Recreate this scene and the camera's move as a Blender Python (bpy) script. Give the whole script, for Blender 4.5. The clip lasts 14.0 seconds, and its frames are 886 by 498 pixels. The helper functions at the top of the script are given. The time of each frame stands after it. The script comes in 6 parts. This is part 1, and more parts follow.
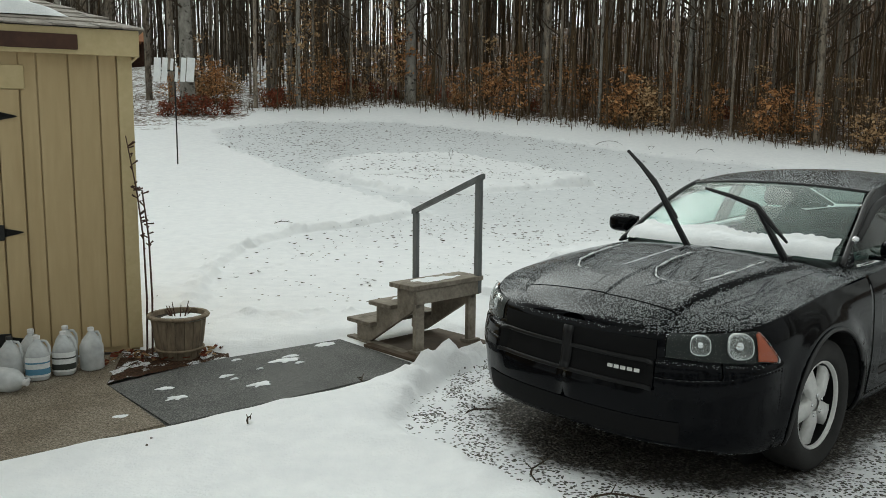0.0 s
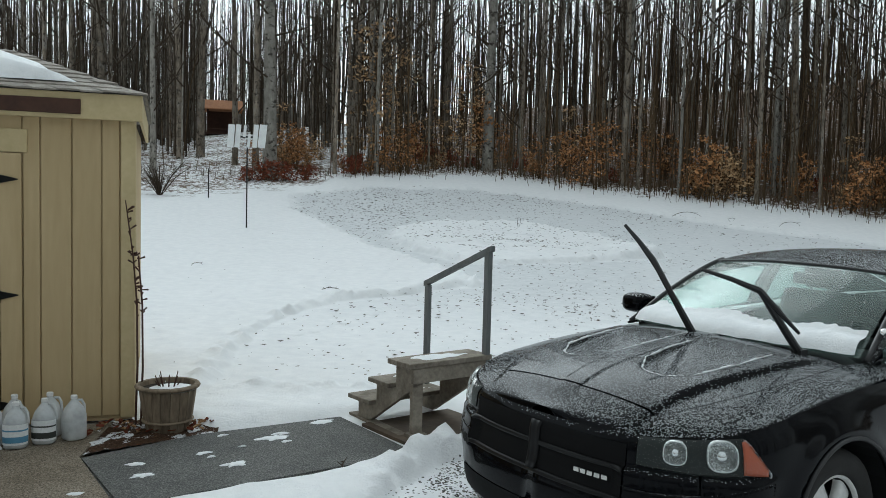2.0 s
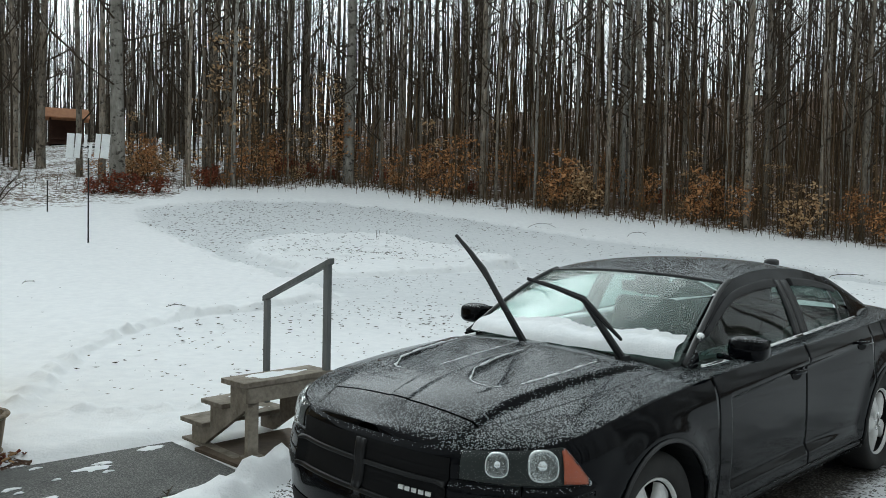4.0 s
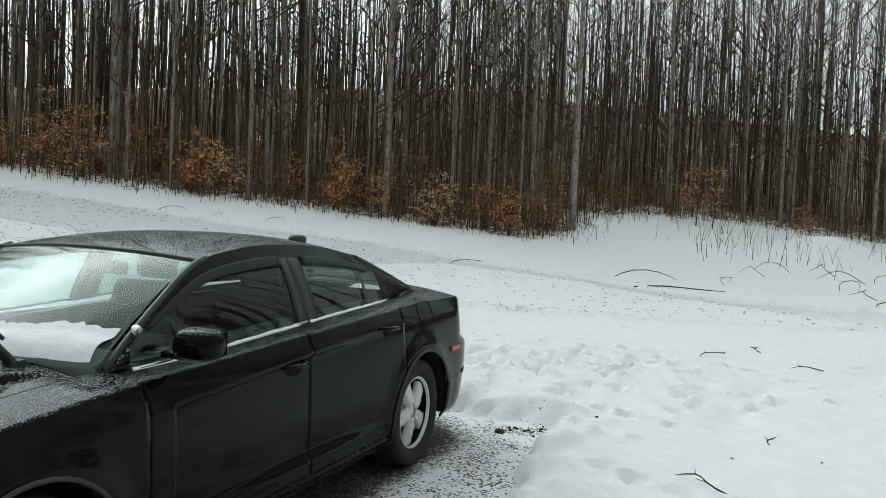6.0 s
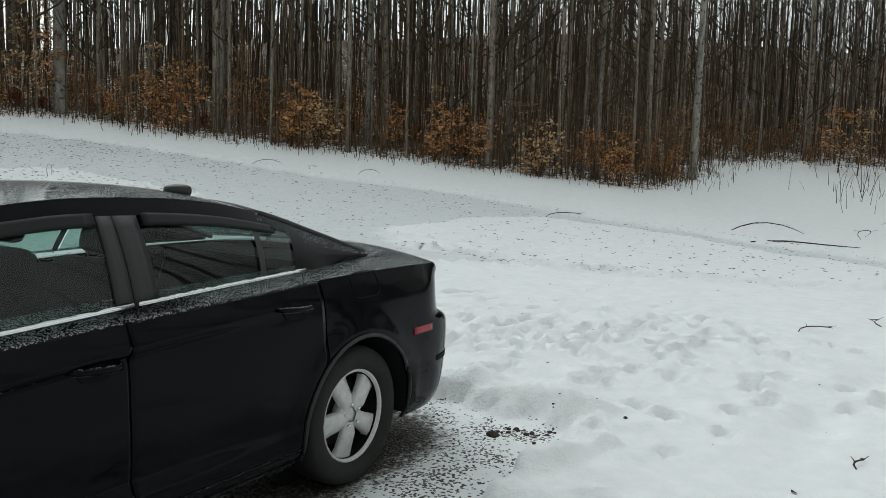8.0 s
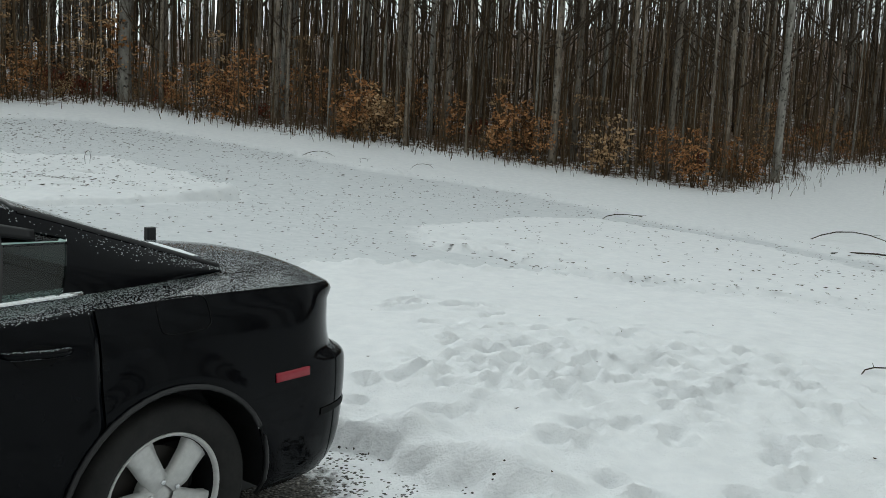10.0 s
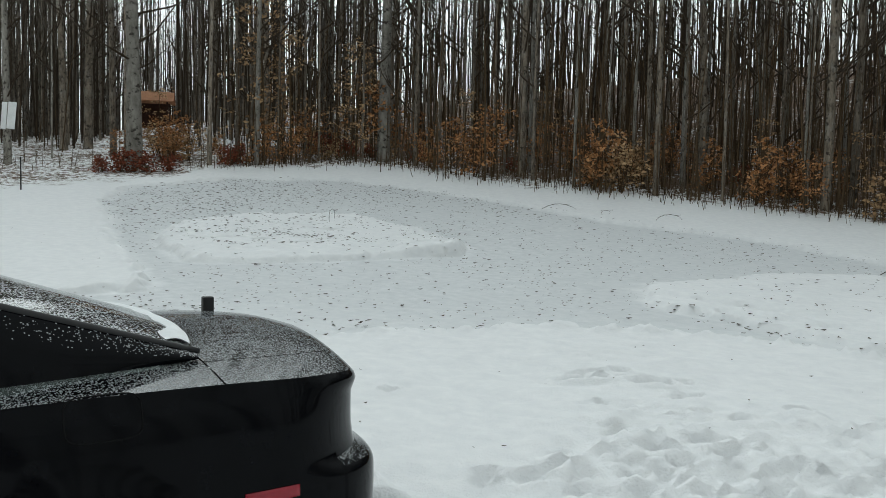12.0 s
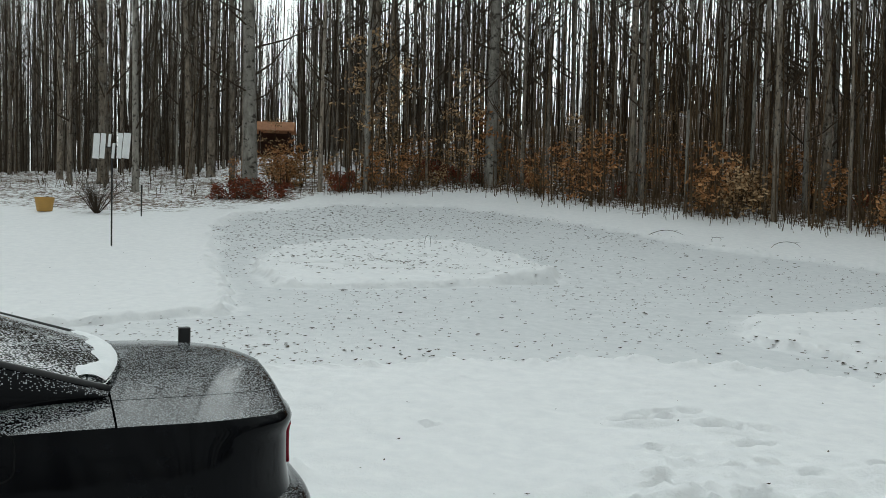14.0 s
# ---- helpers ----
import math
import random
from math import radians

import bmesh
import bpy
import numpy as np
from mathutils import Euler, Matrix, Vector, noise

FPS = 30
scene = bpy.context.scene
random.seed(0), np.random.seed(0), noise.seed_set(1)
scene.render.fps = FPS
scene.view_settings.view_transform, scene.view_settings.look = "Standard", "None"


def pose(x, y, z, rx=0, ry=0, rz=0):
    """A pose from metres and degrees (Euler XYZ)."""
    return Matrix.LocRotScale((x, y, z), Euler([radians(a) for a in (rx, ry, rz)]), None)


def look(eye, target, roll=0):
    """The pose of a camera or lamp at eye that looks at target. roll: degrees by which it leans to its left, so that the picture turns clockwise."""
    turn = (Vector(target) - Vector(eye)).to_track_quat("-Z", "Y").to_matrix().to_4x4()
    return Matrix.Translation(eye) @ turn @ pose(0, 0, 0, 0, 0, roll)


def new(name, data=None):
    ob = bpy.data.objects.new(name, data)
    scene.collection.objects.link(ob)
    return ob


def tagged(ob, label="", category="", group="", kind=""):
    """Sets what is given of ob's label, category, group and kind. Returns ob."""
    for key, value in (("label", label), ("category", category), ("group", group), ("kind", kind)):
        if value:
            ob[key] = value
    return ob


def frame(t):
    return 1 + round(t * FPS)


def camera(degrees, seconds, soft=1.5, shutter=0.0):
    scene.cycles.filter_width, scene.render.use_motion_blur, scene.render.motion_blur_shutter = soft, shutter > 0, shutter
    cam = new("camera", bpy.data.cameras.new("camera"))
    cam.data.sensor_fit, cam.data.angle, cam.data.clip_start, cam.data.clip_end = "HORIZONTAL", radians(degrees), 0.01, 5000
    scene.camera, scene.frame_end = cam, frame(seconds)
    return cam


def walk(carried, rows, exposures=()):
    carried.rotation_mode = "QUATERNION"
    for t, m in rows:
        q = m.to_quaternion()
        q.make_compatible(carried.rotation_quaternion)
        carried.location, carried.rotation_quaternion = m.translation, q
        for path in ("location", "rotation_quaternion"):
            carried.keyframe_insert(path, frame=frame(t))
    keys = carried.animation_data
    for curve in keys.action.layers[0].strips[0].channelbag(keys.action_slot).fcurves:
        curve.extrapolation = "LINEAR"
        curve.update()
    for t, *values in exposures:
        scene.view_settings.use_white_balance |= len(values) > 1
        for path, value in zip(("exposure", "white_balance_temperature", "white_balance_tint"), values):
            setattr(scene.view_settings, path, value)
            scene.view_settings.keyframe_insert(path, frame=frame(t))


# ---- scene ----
cam = camera(56.3, 14.0, soft=0.65)
METRES, EYE, TILT, LEAN, TURN = 7.7, 1.743, 0.0, 0.0, 0.0
ROWS = [
    (0.0, 0.0, 0.0, 0.0, 0.08, -7.98, -0.55),
    (0.5, 0.0307, 0.0287, 0.0017, 3.35, -6.01, -0.71),
    (1.0, 0.0645, 0.0423, 0.0033, 6.05, -4.1, -1.94),
    (1.5, 0.0779, 0.0493, 0.0037, 6.32, -3.55, -1.52),
    (2.0, 0.0796, 0.053, 0.0033, 6.31, -3.48, -1.43),
    (4.5, 0.128, 0.0854, 0.0012, -7.94, -1.99, -0.97),
    (5.0, 0.1665, 0.1123, -0.0048, -12.47, -1.85, -0.73),
    (5.5, 0.2125, 0.14, -0.0051, -14.77, -2.83, -1.1),
    (6.0, 0.2639, 0.1688, -0.0101, -25.53, -2.47, -2.49),
    (6.5, 0.3221, 0.1933, -0.0164, -27.97, -2.99, -2.85),
    (7.0, 0.3675, 0.2175, -0.0153, -25.43, -6.45, -2.97),
    (7.5, 0.4088, 0.2537, -0.013, -22.98, -6.07, -2.95),
    (8.0, 0.4525, 0.2874, -0.0136, -16.49, -6.08, -1.63),
    (10.5, 0.64, 0.4503, -0.0155, -8.28, -6.56, -2.3),
    (11.0, 0.6786, 0.4764, -0.0136, -3.03, -6.2, -1.15),
    (11.5, 0.7017, 0.5019, -0.0143, 3.51, -6.03, -0.9),
    (12.0, 0.7193, 0.5326, -0.011, 7.86, -3.6, -1.24),
    (12.5, 0.7477, 0.5524, -0.0107, 11.54, -2.27, -0.68),
    (13.0, 0.7743, 0.5654, -0.0085, 16.14, -2.08, -0.58),
    (13.5, 0.7844, 0.5794, -0.009, 16.26, -2.04, -1.0),
    (14.0, 0.7875, 0.589, -0.0091, 16.25, -1.99, -1.24),
]
walk(cam, [(t, pose(0, 0, EYE, TILT, LEAN, TURN) @ pose(METRES * x, METRES * y, METRES * z, 90 + pitch, roll, yaw)) for t, x, y, z, yaw, pitch, roll in ROWS],
     exposures=[(0.0, 0.0, 6250, -1), (2.0, -0.05, 5750, -1), (5.0, 0.10, 5900, -1), (8.0, -0.08, 6050, -1), (11.0, -0.17, 5950, -1), (14.0, -0.17, 6000, -1)])

# ---- world and light: overcast winter sky, a very soft sun ----
world = bpy.data.worlds.new("overcast_sky")
scene.world = world
world.use_nodes = True
wn, wl = world.node_tree.nodes, world.node_tree.links
sky = wn.new("ShaderNodeTexSky")
sky.sky_type, sky.sun_disc = "NISHITA", False
sky.sun_elevation, sky.sun_rotation = radians(36.7), radians(-15.3)
sky.air_density, sky.dust_density, sky.ozone_density = 1.0, 6.0, 1.0
pale = wn.new("ShaderNodeHueSaturation")
pale.inputs["Saturation"].default_value = 0.12
wl.new(sky.outputs[0], pale.inputs["Color"])
cloud = wn.new("ShaderNodeMix")
cloud.data_type = "RGBA"
cloud.inputs[0].default_value = 0.6
cloud.inputs[7].default_value = (7.4, 7.2, 6.9, 1)
wl.new(pale.outputs[0], cloud.inputs[6])
wl.new(cloud.outputs[2], wn["Background"].inputs[0])
wn["Background"].inputs[1].default_value = 0.144
sun = new("sun", bpy.data.lights.new("sun", "SUN"))
sun.data.energy, sun.data.angle, sun.data.color = 0.6, radians(50), (1.0, 0.97, 0.93)
sun.matrix_world = look((-6, 22, 17), (0, 0, 0))

# ---- materials ----


def shader(name, base, rough=0.7, metal=0.0, spec=0.5):
    m = bpy.data.materials.new(name)
    m.use_nodes = True
    b = m.node_tree.nodes["Principled BSDF"]
    b.inputs["Base Color"].default_value = (*base, 1)
    b.inputs["Roughness"].default_value = rough
    b.inputs["Metallic"].default_value = metal
    b.inputs["Specular IOR Level"].default_value = spec
    return m, m.node_tree.nodes, m.node_tree.links, b


def node(nodes, kind, **values):
    n = nodes.new(kind)
    for key, value in values.items():
        n.inputs[key.replace("_", " ")].default_value = value
    return n


def coords(nodes, links, scale=(1, 1, 1), space="Object"):
    c = nodes.new("ShaderNodeTexCoord")
    mp = nodes.new("ShaderNodeMapping")
    mp.inputs["Scale"].default_value = scale
    links.new(c.outputs[space], mp.inputs[0])
    return mp.outputs[0]


def noise_tex(nodes, links, vec, scale, detail=4.0, rough=0.6):
    n = node(nodes, "ShaderNodeTexNoise", Scale=scale, Detail=detail, Roughness=rough)
    links.new(vec, n.inputs["Vector"])
    return n.outputs["Fac"]


def ramp(nodes, links, fac, stops):
    r = nodes.new("ShaderNodeValToRGB")
    while len(r.color_ramp.elements) < len(stops):
        r.color_ramp.elements.new(0.5)
    for e, (p, c) in zip(r.color_ramp.elements, stops):
        e.position = p
        e.color = (*c, 1) if not isinstance(c, (int, float)) else (c, c, c, 1)
    links.new(fac, r.inputs[0])
    return r.outputs[0]


def mix(nodes, links, fac, a, b, kind="MIX"):
    m = nodes.new("ShaderNodeMix")
    m.data_type, m.blend_type = "RGBA", kind
    for k, v in ((0, fac), (6, a), (7, b)):
        if isinstance(v, (int, float)):
            m.inputs[k].default_value = v if k == 0 else (v, v, v, 1)
        elif isinstance(v, tuple):
            m.inputs[k].default_value = (*v, 1)
        else:
            links.new(v, m.inputs[k])
    return m.outputs[2]


def maths(nodes, links, op, a, b=0.0, c=0.0, clamp=False):
    m = nodes.new("ShaderNodeMath")
    m.operation, m.use_clamp = op, clamp
    for k, v in enumerate((a, b, c)):
        if isinstance(v, (int, float)):
            m.inputs[k].default_value = v
        else:
            links.new(v, m.inputs[k])
    return m.outputs[0]


def relief(nodes, links, bsdf, height, strength=0.3, distance=0.01):
    b = node(nodes, "ShaderNodeBump", Strength=strength, Distance=distance)
    links.new(height, b.inputs["Height"])
    links.new(b.outputs[0], bsdf.inputs["Normal"])


def varied(name, dark, light, scale, rough=0.7, fine=6.0, bump=0.3, stretch=(1, 1, 1), depth=0.01, spec=0.4, per_object=0.0):
    """A surface with a large and a fine scale of variation between two colours."""
    m, n, l, b = shader(name, light, rough, 0, spec)
    v = coords(n, l, stretch)
    if per_object:
        info = n.new("ShaderNodeObjectInfo")
        shift = n.new("ShaderNodeVectorMath")
        shift.operation = "MULTIPLY_ADD"
        l.new(info.outputs["Random"], shift.inputs[0])
        shift.inputs[1].default_value = (37, 51, 23)
        l.new(v, shift.inputs[2])
        v = shift.outputs[0]
    big = noise_tex(n, l, v, scale)
    small = noise_tex(n, l, v, scale * fine, 6)
    both = maths(n, l, "ADD", maths(n, l, "MULTIPLY", big, 0.6), maths(n, l, "MULTIPLY", small, 0.4))
    c = ramp(n, l, both, [(0.32, dark), (0.68, light)])
    if per_object:
        tone = maths(n, l, "MULTIPLY_ADD", info.outputs["Random"], per_object, 1 - per_object / 2)
        hs = node(n, "ShaderNodeHueSaturation")
        l.new(tone, hs.inputs["Value"])
        l.new(c, hs.inputs["Color"])
        c = hs.outputs[0]
    l.new(c, b.inputs["Base Color"])
    relief(n, l, b, both, bump, depth)
    return m


def plain(name, base, rough=0.5, metal=0.0, spec=0.5, grain=60.0, amount=0.15):
    """A nearly plain paint, rubber or plastic with a little unevenness in its tone and gloss."""
    m, n, l, b = shader(name, base, rough, metal, spec)
    v = coords(n, l)
    f = noise_tex(n, l, v, grain, 5)
    g = noise_tex(n, l, v, grain * 0.08, 3)
    t = maths(n, l, "ADD", maths(n, l, "MULTIPLY", f, 0.5), maths(n, l, "MULTIPLY", g, 0.5))
    lo, hi = tuple(k * (1 - amount) for k in base), tuple(min(1, k * (1 + amount)) for k in base)
    l.new(ramp(n, l, t, [(0.3, lo), (0.7, hi)]), b.inputs["Base Color"])
    l.new(ramp(n, l, t, [(0.3, max(0.02, rough - 0.06)), (0.7, min(1, rough + 0.08))]), b.inputs["Roughness"])
    return m


def mesh_of(name, bm, material, smooth=False):
    me = bpy.data.meshes.new(name)
    bmesh.ops.recalc_face_normals(bm, faces=bm.faces)
    bm.to_mesh(me)
    bm.free()
    for mt in (material if isinstance(material, (list, tuple)) else [material]):
        me.materials.append(mt)
    if smooth:
        me.shade_smooth()
    return me


def part(name, bm, material, parent=None, label="", smooth=False):
    """Links a bmesh as one mesh object under a thing or a part."""
    ob = new(name, mesh_of(name, bm, material, smooth))
    ob.parent = parent
    if label:
        ob["label"] = label
    return ob


def thing(name, m, label, category, group="", kind=""):
    ob = new(name)
    ob.matrix_world = m
    return tagged(ob, label, category, group, kind)


def add_box(bm, x0, x1, y0, y1, z0, z1, m=None, bevel=0.0):
    r = bmesh.ops.create_cube(bm, size=1, matrix=Matrix.Translation(((x0 + x1) / 2, (y0 + y1) / 2, (z0 + z1) / 2)) @ Matrix.Diagonal((x1 - x0, y1 - y0, z1 - z0, 1)))
    vs = r["verts"]
    if bevel:
        es = list({e for v in vs for e in v.link_edges})
        br = bmesh.ops.bevel(bm, geom=es, offset=bevel, segments=2, affect="EDGES", profile=0.5)
        vs = list({v for f in br["faces"] for v in f.verts} | {v for v in vs if v.is_valid})
    if m is not None:
        bmesh.ops.transform(bm, matrix=m, verts=vs)
    return bm


def box(x0, x1, y0, y1, z0, z1, m=None, bevel=0.0):
    return add_box(bmesh.new(), x0, x1, y0, y1, z0, z1, m, bevel)


def add_tube(bm, points, radii, sides=8, cap=True):
    """A round tube along points."""
    rings = []
    for k, p in enumerate(points):
        p = Vector(p)
        a, b = Vector(points[max(0, k - 1)]), Vector(points[min(len(points) - 1, k + 1)])
        d = (b - a).normalized()
        u = d.cross(Vector((0, 0, 1)) if abs(d.z) < 0.9 else Vector((1, 0, 0))).normalized()
        w = d.cross(u)
        r = radii[k] if isinstance(radii, (list, tuple)) else radii
        rings.append([bm.verts.new(p + (u * math.cos(2 * math.pi * j / sides) + w * math.sin(2 * math.pi * j / sides)) * r) for j in range(sides)])
    for r0, r1 in zip(rings, rings[1:]):
        for j in range(sides):
            bm.faces.new((r0[j], r0[(j + 1) % sides], r1[(j + 1) % sides], r1[j]))
    if cap:
        bm.faces.new(rings[0][::-1])
        bm.faces.new(rings[-1])
    return bm


def add_lathe(bm, profile, sides=24, m=None):
    """Turns a profile of (radius, height) about z."""
    rings = []
    for r, z in profile:
        ring = []
        for j in range(sides):
            a = 2 * math.pi * j / sides
            p = Vector((r * math.cos(a), r * math.sin(a), z))
            ring.append(bm.verts.new(m @ p if m is not None else p))
        rings.append(ring)
    for r0, r1 in zip(rings, rings[1:]):
        for j in range(sides):
            bm.faces.new((r0[j], r0[(j + 1) % sides], r1[(j + 1) % sides], r1[j]))
    return bm


def add_grid(bm, nu, nv, fn):
    """A sheet of nu by nv quads over fn(u, v), u and v from 0 to 1."""
    vs = [[bm.verts.new(fn(i / nu, j / nv)) for j in range(nv + 1)] for i in range(nu + 1)]
    for i in range(nu):
        for j in range(nv):
            bm.faces.new((vs[i][j], vs[i + 1][j], vs[i + 1][j + 1], vs[i][j + 1]))
    return vs


def step(a, b, x):
    t = min(1.0, max(0.0, (x - a) / (b - a)))
    return t * t * (3 - 2 * t)


def curve_at(keys, x):
    """A smooth curve through (x, value) keys."""
    if x <= keys[0][0]:
        return keys[0][1]
    for k in range(len(keys) - 1):
        x0, y0 = keys[k]
        x1, y1 = keys[k + 1]
        if x <= x1:
            xm, ym = keys[k - 1] if k else (2 * x0 - x1, 2 * y0 - y1)
            xp, yp = keys[k + 2] if k + 2 < len(keys) else (2 * x1 - x0, 2 * y1 - y0)
            m0, m1 = (y1 - ym) / (x1 - xm), (yp - y0) / (xp - x0)
            h = x1 - x0
            t = (x - x0) / h
            return (2 * t**3 - 3 * t**2 + 1) * y0 + (t**3 - 2 * t**2 + t) * h * m0 + (3 * t**2 - 2 * t**3) * y1 + (t**3 - t**2) * h * m1
    return keys[-1][1]


# ---- the ground: one sheet, rising to the wood, with a ploughed drive that loops round an island ----
def lattice(seed, size=256):
    return np.random.default_rng(seed).random((size, size))


LATTICES = [lattice(k) for k in range(6)]


def soft_noise(x, y, k=0):
    """Smooth value noise, 0 to 1, one cell a metre."""
    tab = LATTICES[k % 6]
    xi, yi = np.floor(x).astype(int), np.floor(y).astype(int)
    fx, fy = x - xi, y - yi
    fx, fy = fx * fx * (3 - 2 * fx), fy * fy * (3 - 2 * fy)
    a, b = tab[xi % 256, yi % 256], tab[(xi + 1) % 256, yi % 256]
    c, d = tab[xi % 256, (yi + 1) % 256], tab[(xi + 1) % 256, (yi + 1) % 256]
    return (a * (1 - fx) + b * fx) * (1 - fy) + (c * (1 - fx) + d * fx) * fy


def rough_noise(x, y, scale, octaves=4):
    total, amp, norm = 0, 1.0, 0.0
    for o in range(octaves):
        total = total + amp * soft_noise(x * scale * 2**o + 17.3 * o, y * scale * 2**o + 5.1 * o, o)
        norm += amp
        amp *= 0.5
    return total / norm


def lift(x, y):
    """The lie of the land without its snow."""
    q = np.clip(y - 9.0, 0, 47)
    xs = np.clip(x, -40, 30)
    return 0.01124 * q + 0.003285 * q**2 - 0.00404 * xs * q + 0.00013 * xs * q * q


def inside(x, y, corners):
    """Signed distance to an outline, positive inside."""
    best = np.full(np.shape(x), 1e9)
    odd = np.zeros(np.shape(x), bool)
    for (ax, ay), (bx, by) in zip(corners, corners[1:] + corners[:1]):
        dx, dy = bx - ax, by - ay
        t = np.clip(((x - ax) * dx + (y - ay) * dy) / (dx * dx + dy * dy), 0, 1)
        best = np.minimum(best, np.hypot(x - ax - t * dx, y - ay - t * dy))
        cross = ((ay > y) != (by > y)) & (x < (bx - ax) * (y - ay) / ((by - ay) or 1e-9) + ax)
        odd ^= cross
    return np.where(odd, best, -best)


DRIVE = [(-2.2, 7.4), (-2.76, 9.26), (-2.83, 11.5), (-2.31, 12.7), (-1.25, 14.15), (-0.3, 15.1), (-1.5, 17.2), (-2.75, 18.9), (-4.4, 21.5), (-6.85, 25.3), (-7.7, 28.6), (-5.67, 31.6),
         (-1.73, 32.3), (1.55, 30.9), (4.3, 28.9), (7.2, 26.7), (10.3, 25.2), (12.6, 22.6), (13.3, 20.9), (15.0, 19.3), (16.3, 15.5), (19, 12.8), (27, 5.5), (24, 2.5), (15, 9.2), (10.6, 12.3), (8.1, 13.65),
         (6.3, 14.15), (5.0, 13.7), (3.7, 13.1), (2.6, 12.4), (1.8, 11.8), (1.2, 10.5), (0.9, 9.0), (-0.5, 7.6)]
ISLAND = [(-3.1, 21.5), (-2.0, 19.2), (-0.85, 17.95), (0.2, 18.2), (1.5, 19.0), (2.95, 19.9), (3.72, 20.4), (3.55, 21.6), (2.4, 23.4), (0.4, 25.2), (-1.9, 24.5), (-2.9, 23.2)]
WEDGE = [(6.85, 17.9), (7.05, 16.4), (7.92, 15.2), (8.43, 14.5), (10.5, 13.2), (14.5, 10.6), (15.4, 12.0), (14.2, 17.6), (13.0, 19.6), (11.4, 20.9), (9.5, 20.1)]
LITTER = [(-60, 24), (-12.5, 26.7), (-10.3, 27.0), (-8.9, 29.5), (-7.6, 31.8), (-6.5, 34.2), (-3.8, 36.3), (-3, 42), (-60, 45)]
CAR_YAW, CAR_AT = radians(221.93), (3.657, 6.864)
CY, SY = math.cos(CAR_YAW), math.sin(CAR_YAW)


def in_car(x, y):
    dx, dy = x - CAR_AT[0], y - CAR_AT[1]
    return dx * CY + dy * SY, -dx * SY + dy * CY


def from_car(x, y, z=0.0):
    return Vector((CAR_AT[0] + x * CY - y * SY, CAR_AT[1] + x * SY + y * CY, z))


# stretches of gravel, in the car's own axes: bare under it, thinly covered round it
BARE = [(3.72, -1.0), (3.95, -0.6), (4.12, -0.1), (3.99, 0.33), (3.66, 0.75), (3.33, 0.95), (3.0, 1.0), (0.5, 0.95), (-0.4, 0.95), (-0.9, 0.9), (-1.15, 0.6), (-1.0, -1.2), (1.0, -1.1)]
THIN = [(2.3, -2.0), (2.93, -1.67), (3.74, -1.39), (4.32, -1.04), (4.38, -0.7), (4.44, -0.35), (4.48, 0.05), (4.5, 1.0), (4.3, 1.8), (3.4, 2.0), (1.5, 1.85), (0.6, 1.77), (-0.4, 1.59), (-1.39, 1.58), (-1.55, 1.2), (-1.55, 0.5), (-1.3, -0.5), (-1.2, -1.6), (2.0, -1.7)]
SLAB = [(-6.0, 2.4), (-2.45, 3.98), (-0.40, 5.70), (-0.26, 5.97), (-0.80, 6.68), (-1.73, 6.05), (-2.3, 6.4), (-6.0, 5.2)]
WOOD = [(-90, 34), (-30, 36), (-20, 33.5), (-13, 32.0), (-9.0, 33.6), (-4.5, 35.5), (-1.6, 36.6), (2.6, 33.8), (6.9, 32.3), (10.8, 30.9), (14.3, 29.3), (18.3, 27.8), (21, 29.5), (24.5, 33), (29, 35), (35, 34), (43, 30), (56, 20), (80, 2), (150, -20), (150, 160), (-150, 160)]
UNDER_STEPS = [(-0.20, 6.02), (0.40, 6.62), (-0.21, 7.18), (-0.80, 6.62)]
CHURN = [(5.0, 8.6), (6.3, 7.0), (8.5, 7.2), (9.5, 9.0), (8.0, 10.8), (5.5, 11.0)]


foot_rng = random.Random(21)
FOOTPRINTS = [(foot_rng.gauss(6.7, 1.0), foot_rng.gauss(8.6, 0.9), foot_rng.uniform(0.05, 0.09)) for _ in range(130)]
FOOTPRINTS += [(5.9 + 0.42 * k + foot_rng.gauss(0, 0.06), 6.15 + 0.12 * k + 0.3 * math.sin(k * 0.8) + (0.11 if k % 2 else -0.11), foot_rng.uniform(0.06, 0.09)) for k in range(17)]
FOOTPRINTS += [(5.25 + 0.10 * k + foot_rng.gauss(0, 0.05), 5.5 - 0.26 * k, foot_rng.uniform(0.06, 0.09)) for k in range(6)]
FOOTPRINTS += [(5.6 + 0.5 * foot_rng.random() * k / 4, 11.2 + 0.22 * foot_rng.random() * k / 3, foot_rng.uniform(0.06, 0.12)) for k in range(14)]
FOOTPRINTS += [(-2.4 + 0.16 * k + foot_rng.gauss(0, 0.05), 9.6 + 0.42 * k + (0.1 if k % 2 else -0.1), foot_rng.uniform(0.06, 0.09)) for k in range(12)]


def spread(lo, hi, bands):
    """Grid lines from lo to hi with a spacing for each band (end, spacing)."""
    out, p = [lo], lo
    for end, gap in bands:
        n = max(1, round((end - p) / gap))
        out += [p + (end - p) * (k + 1) / n for k in range(n)]
        p = end
    return np.array(out)


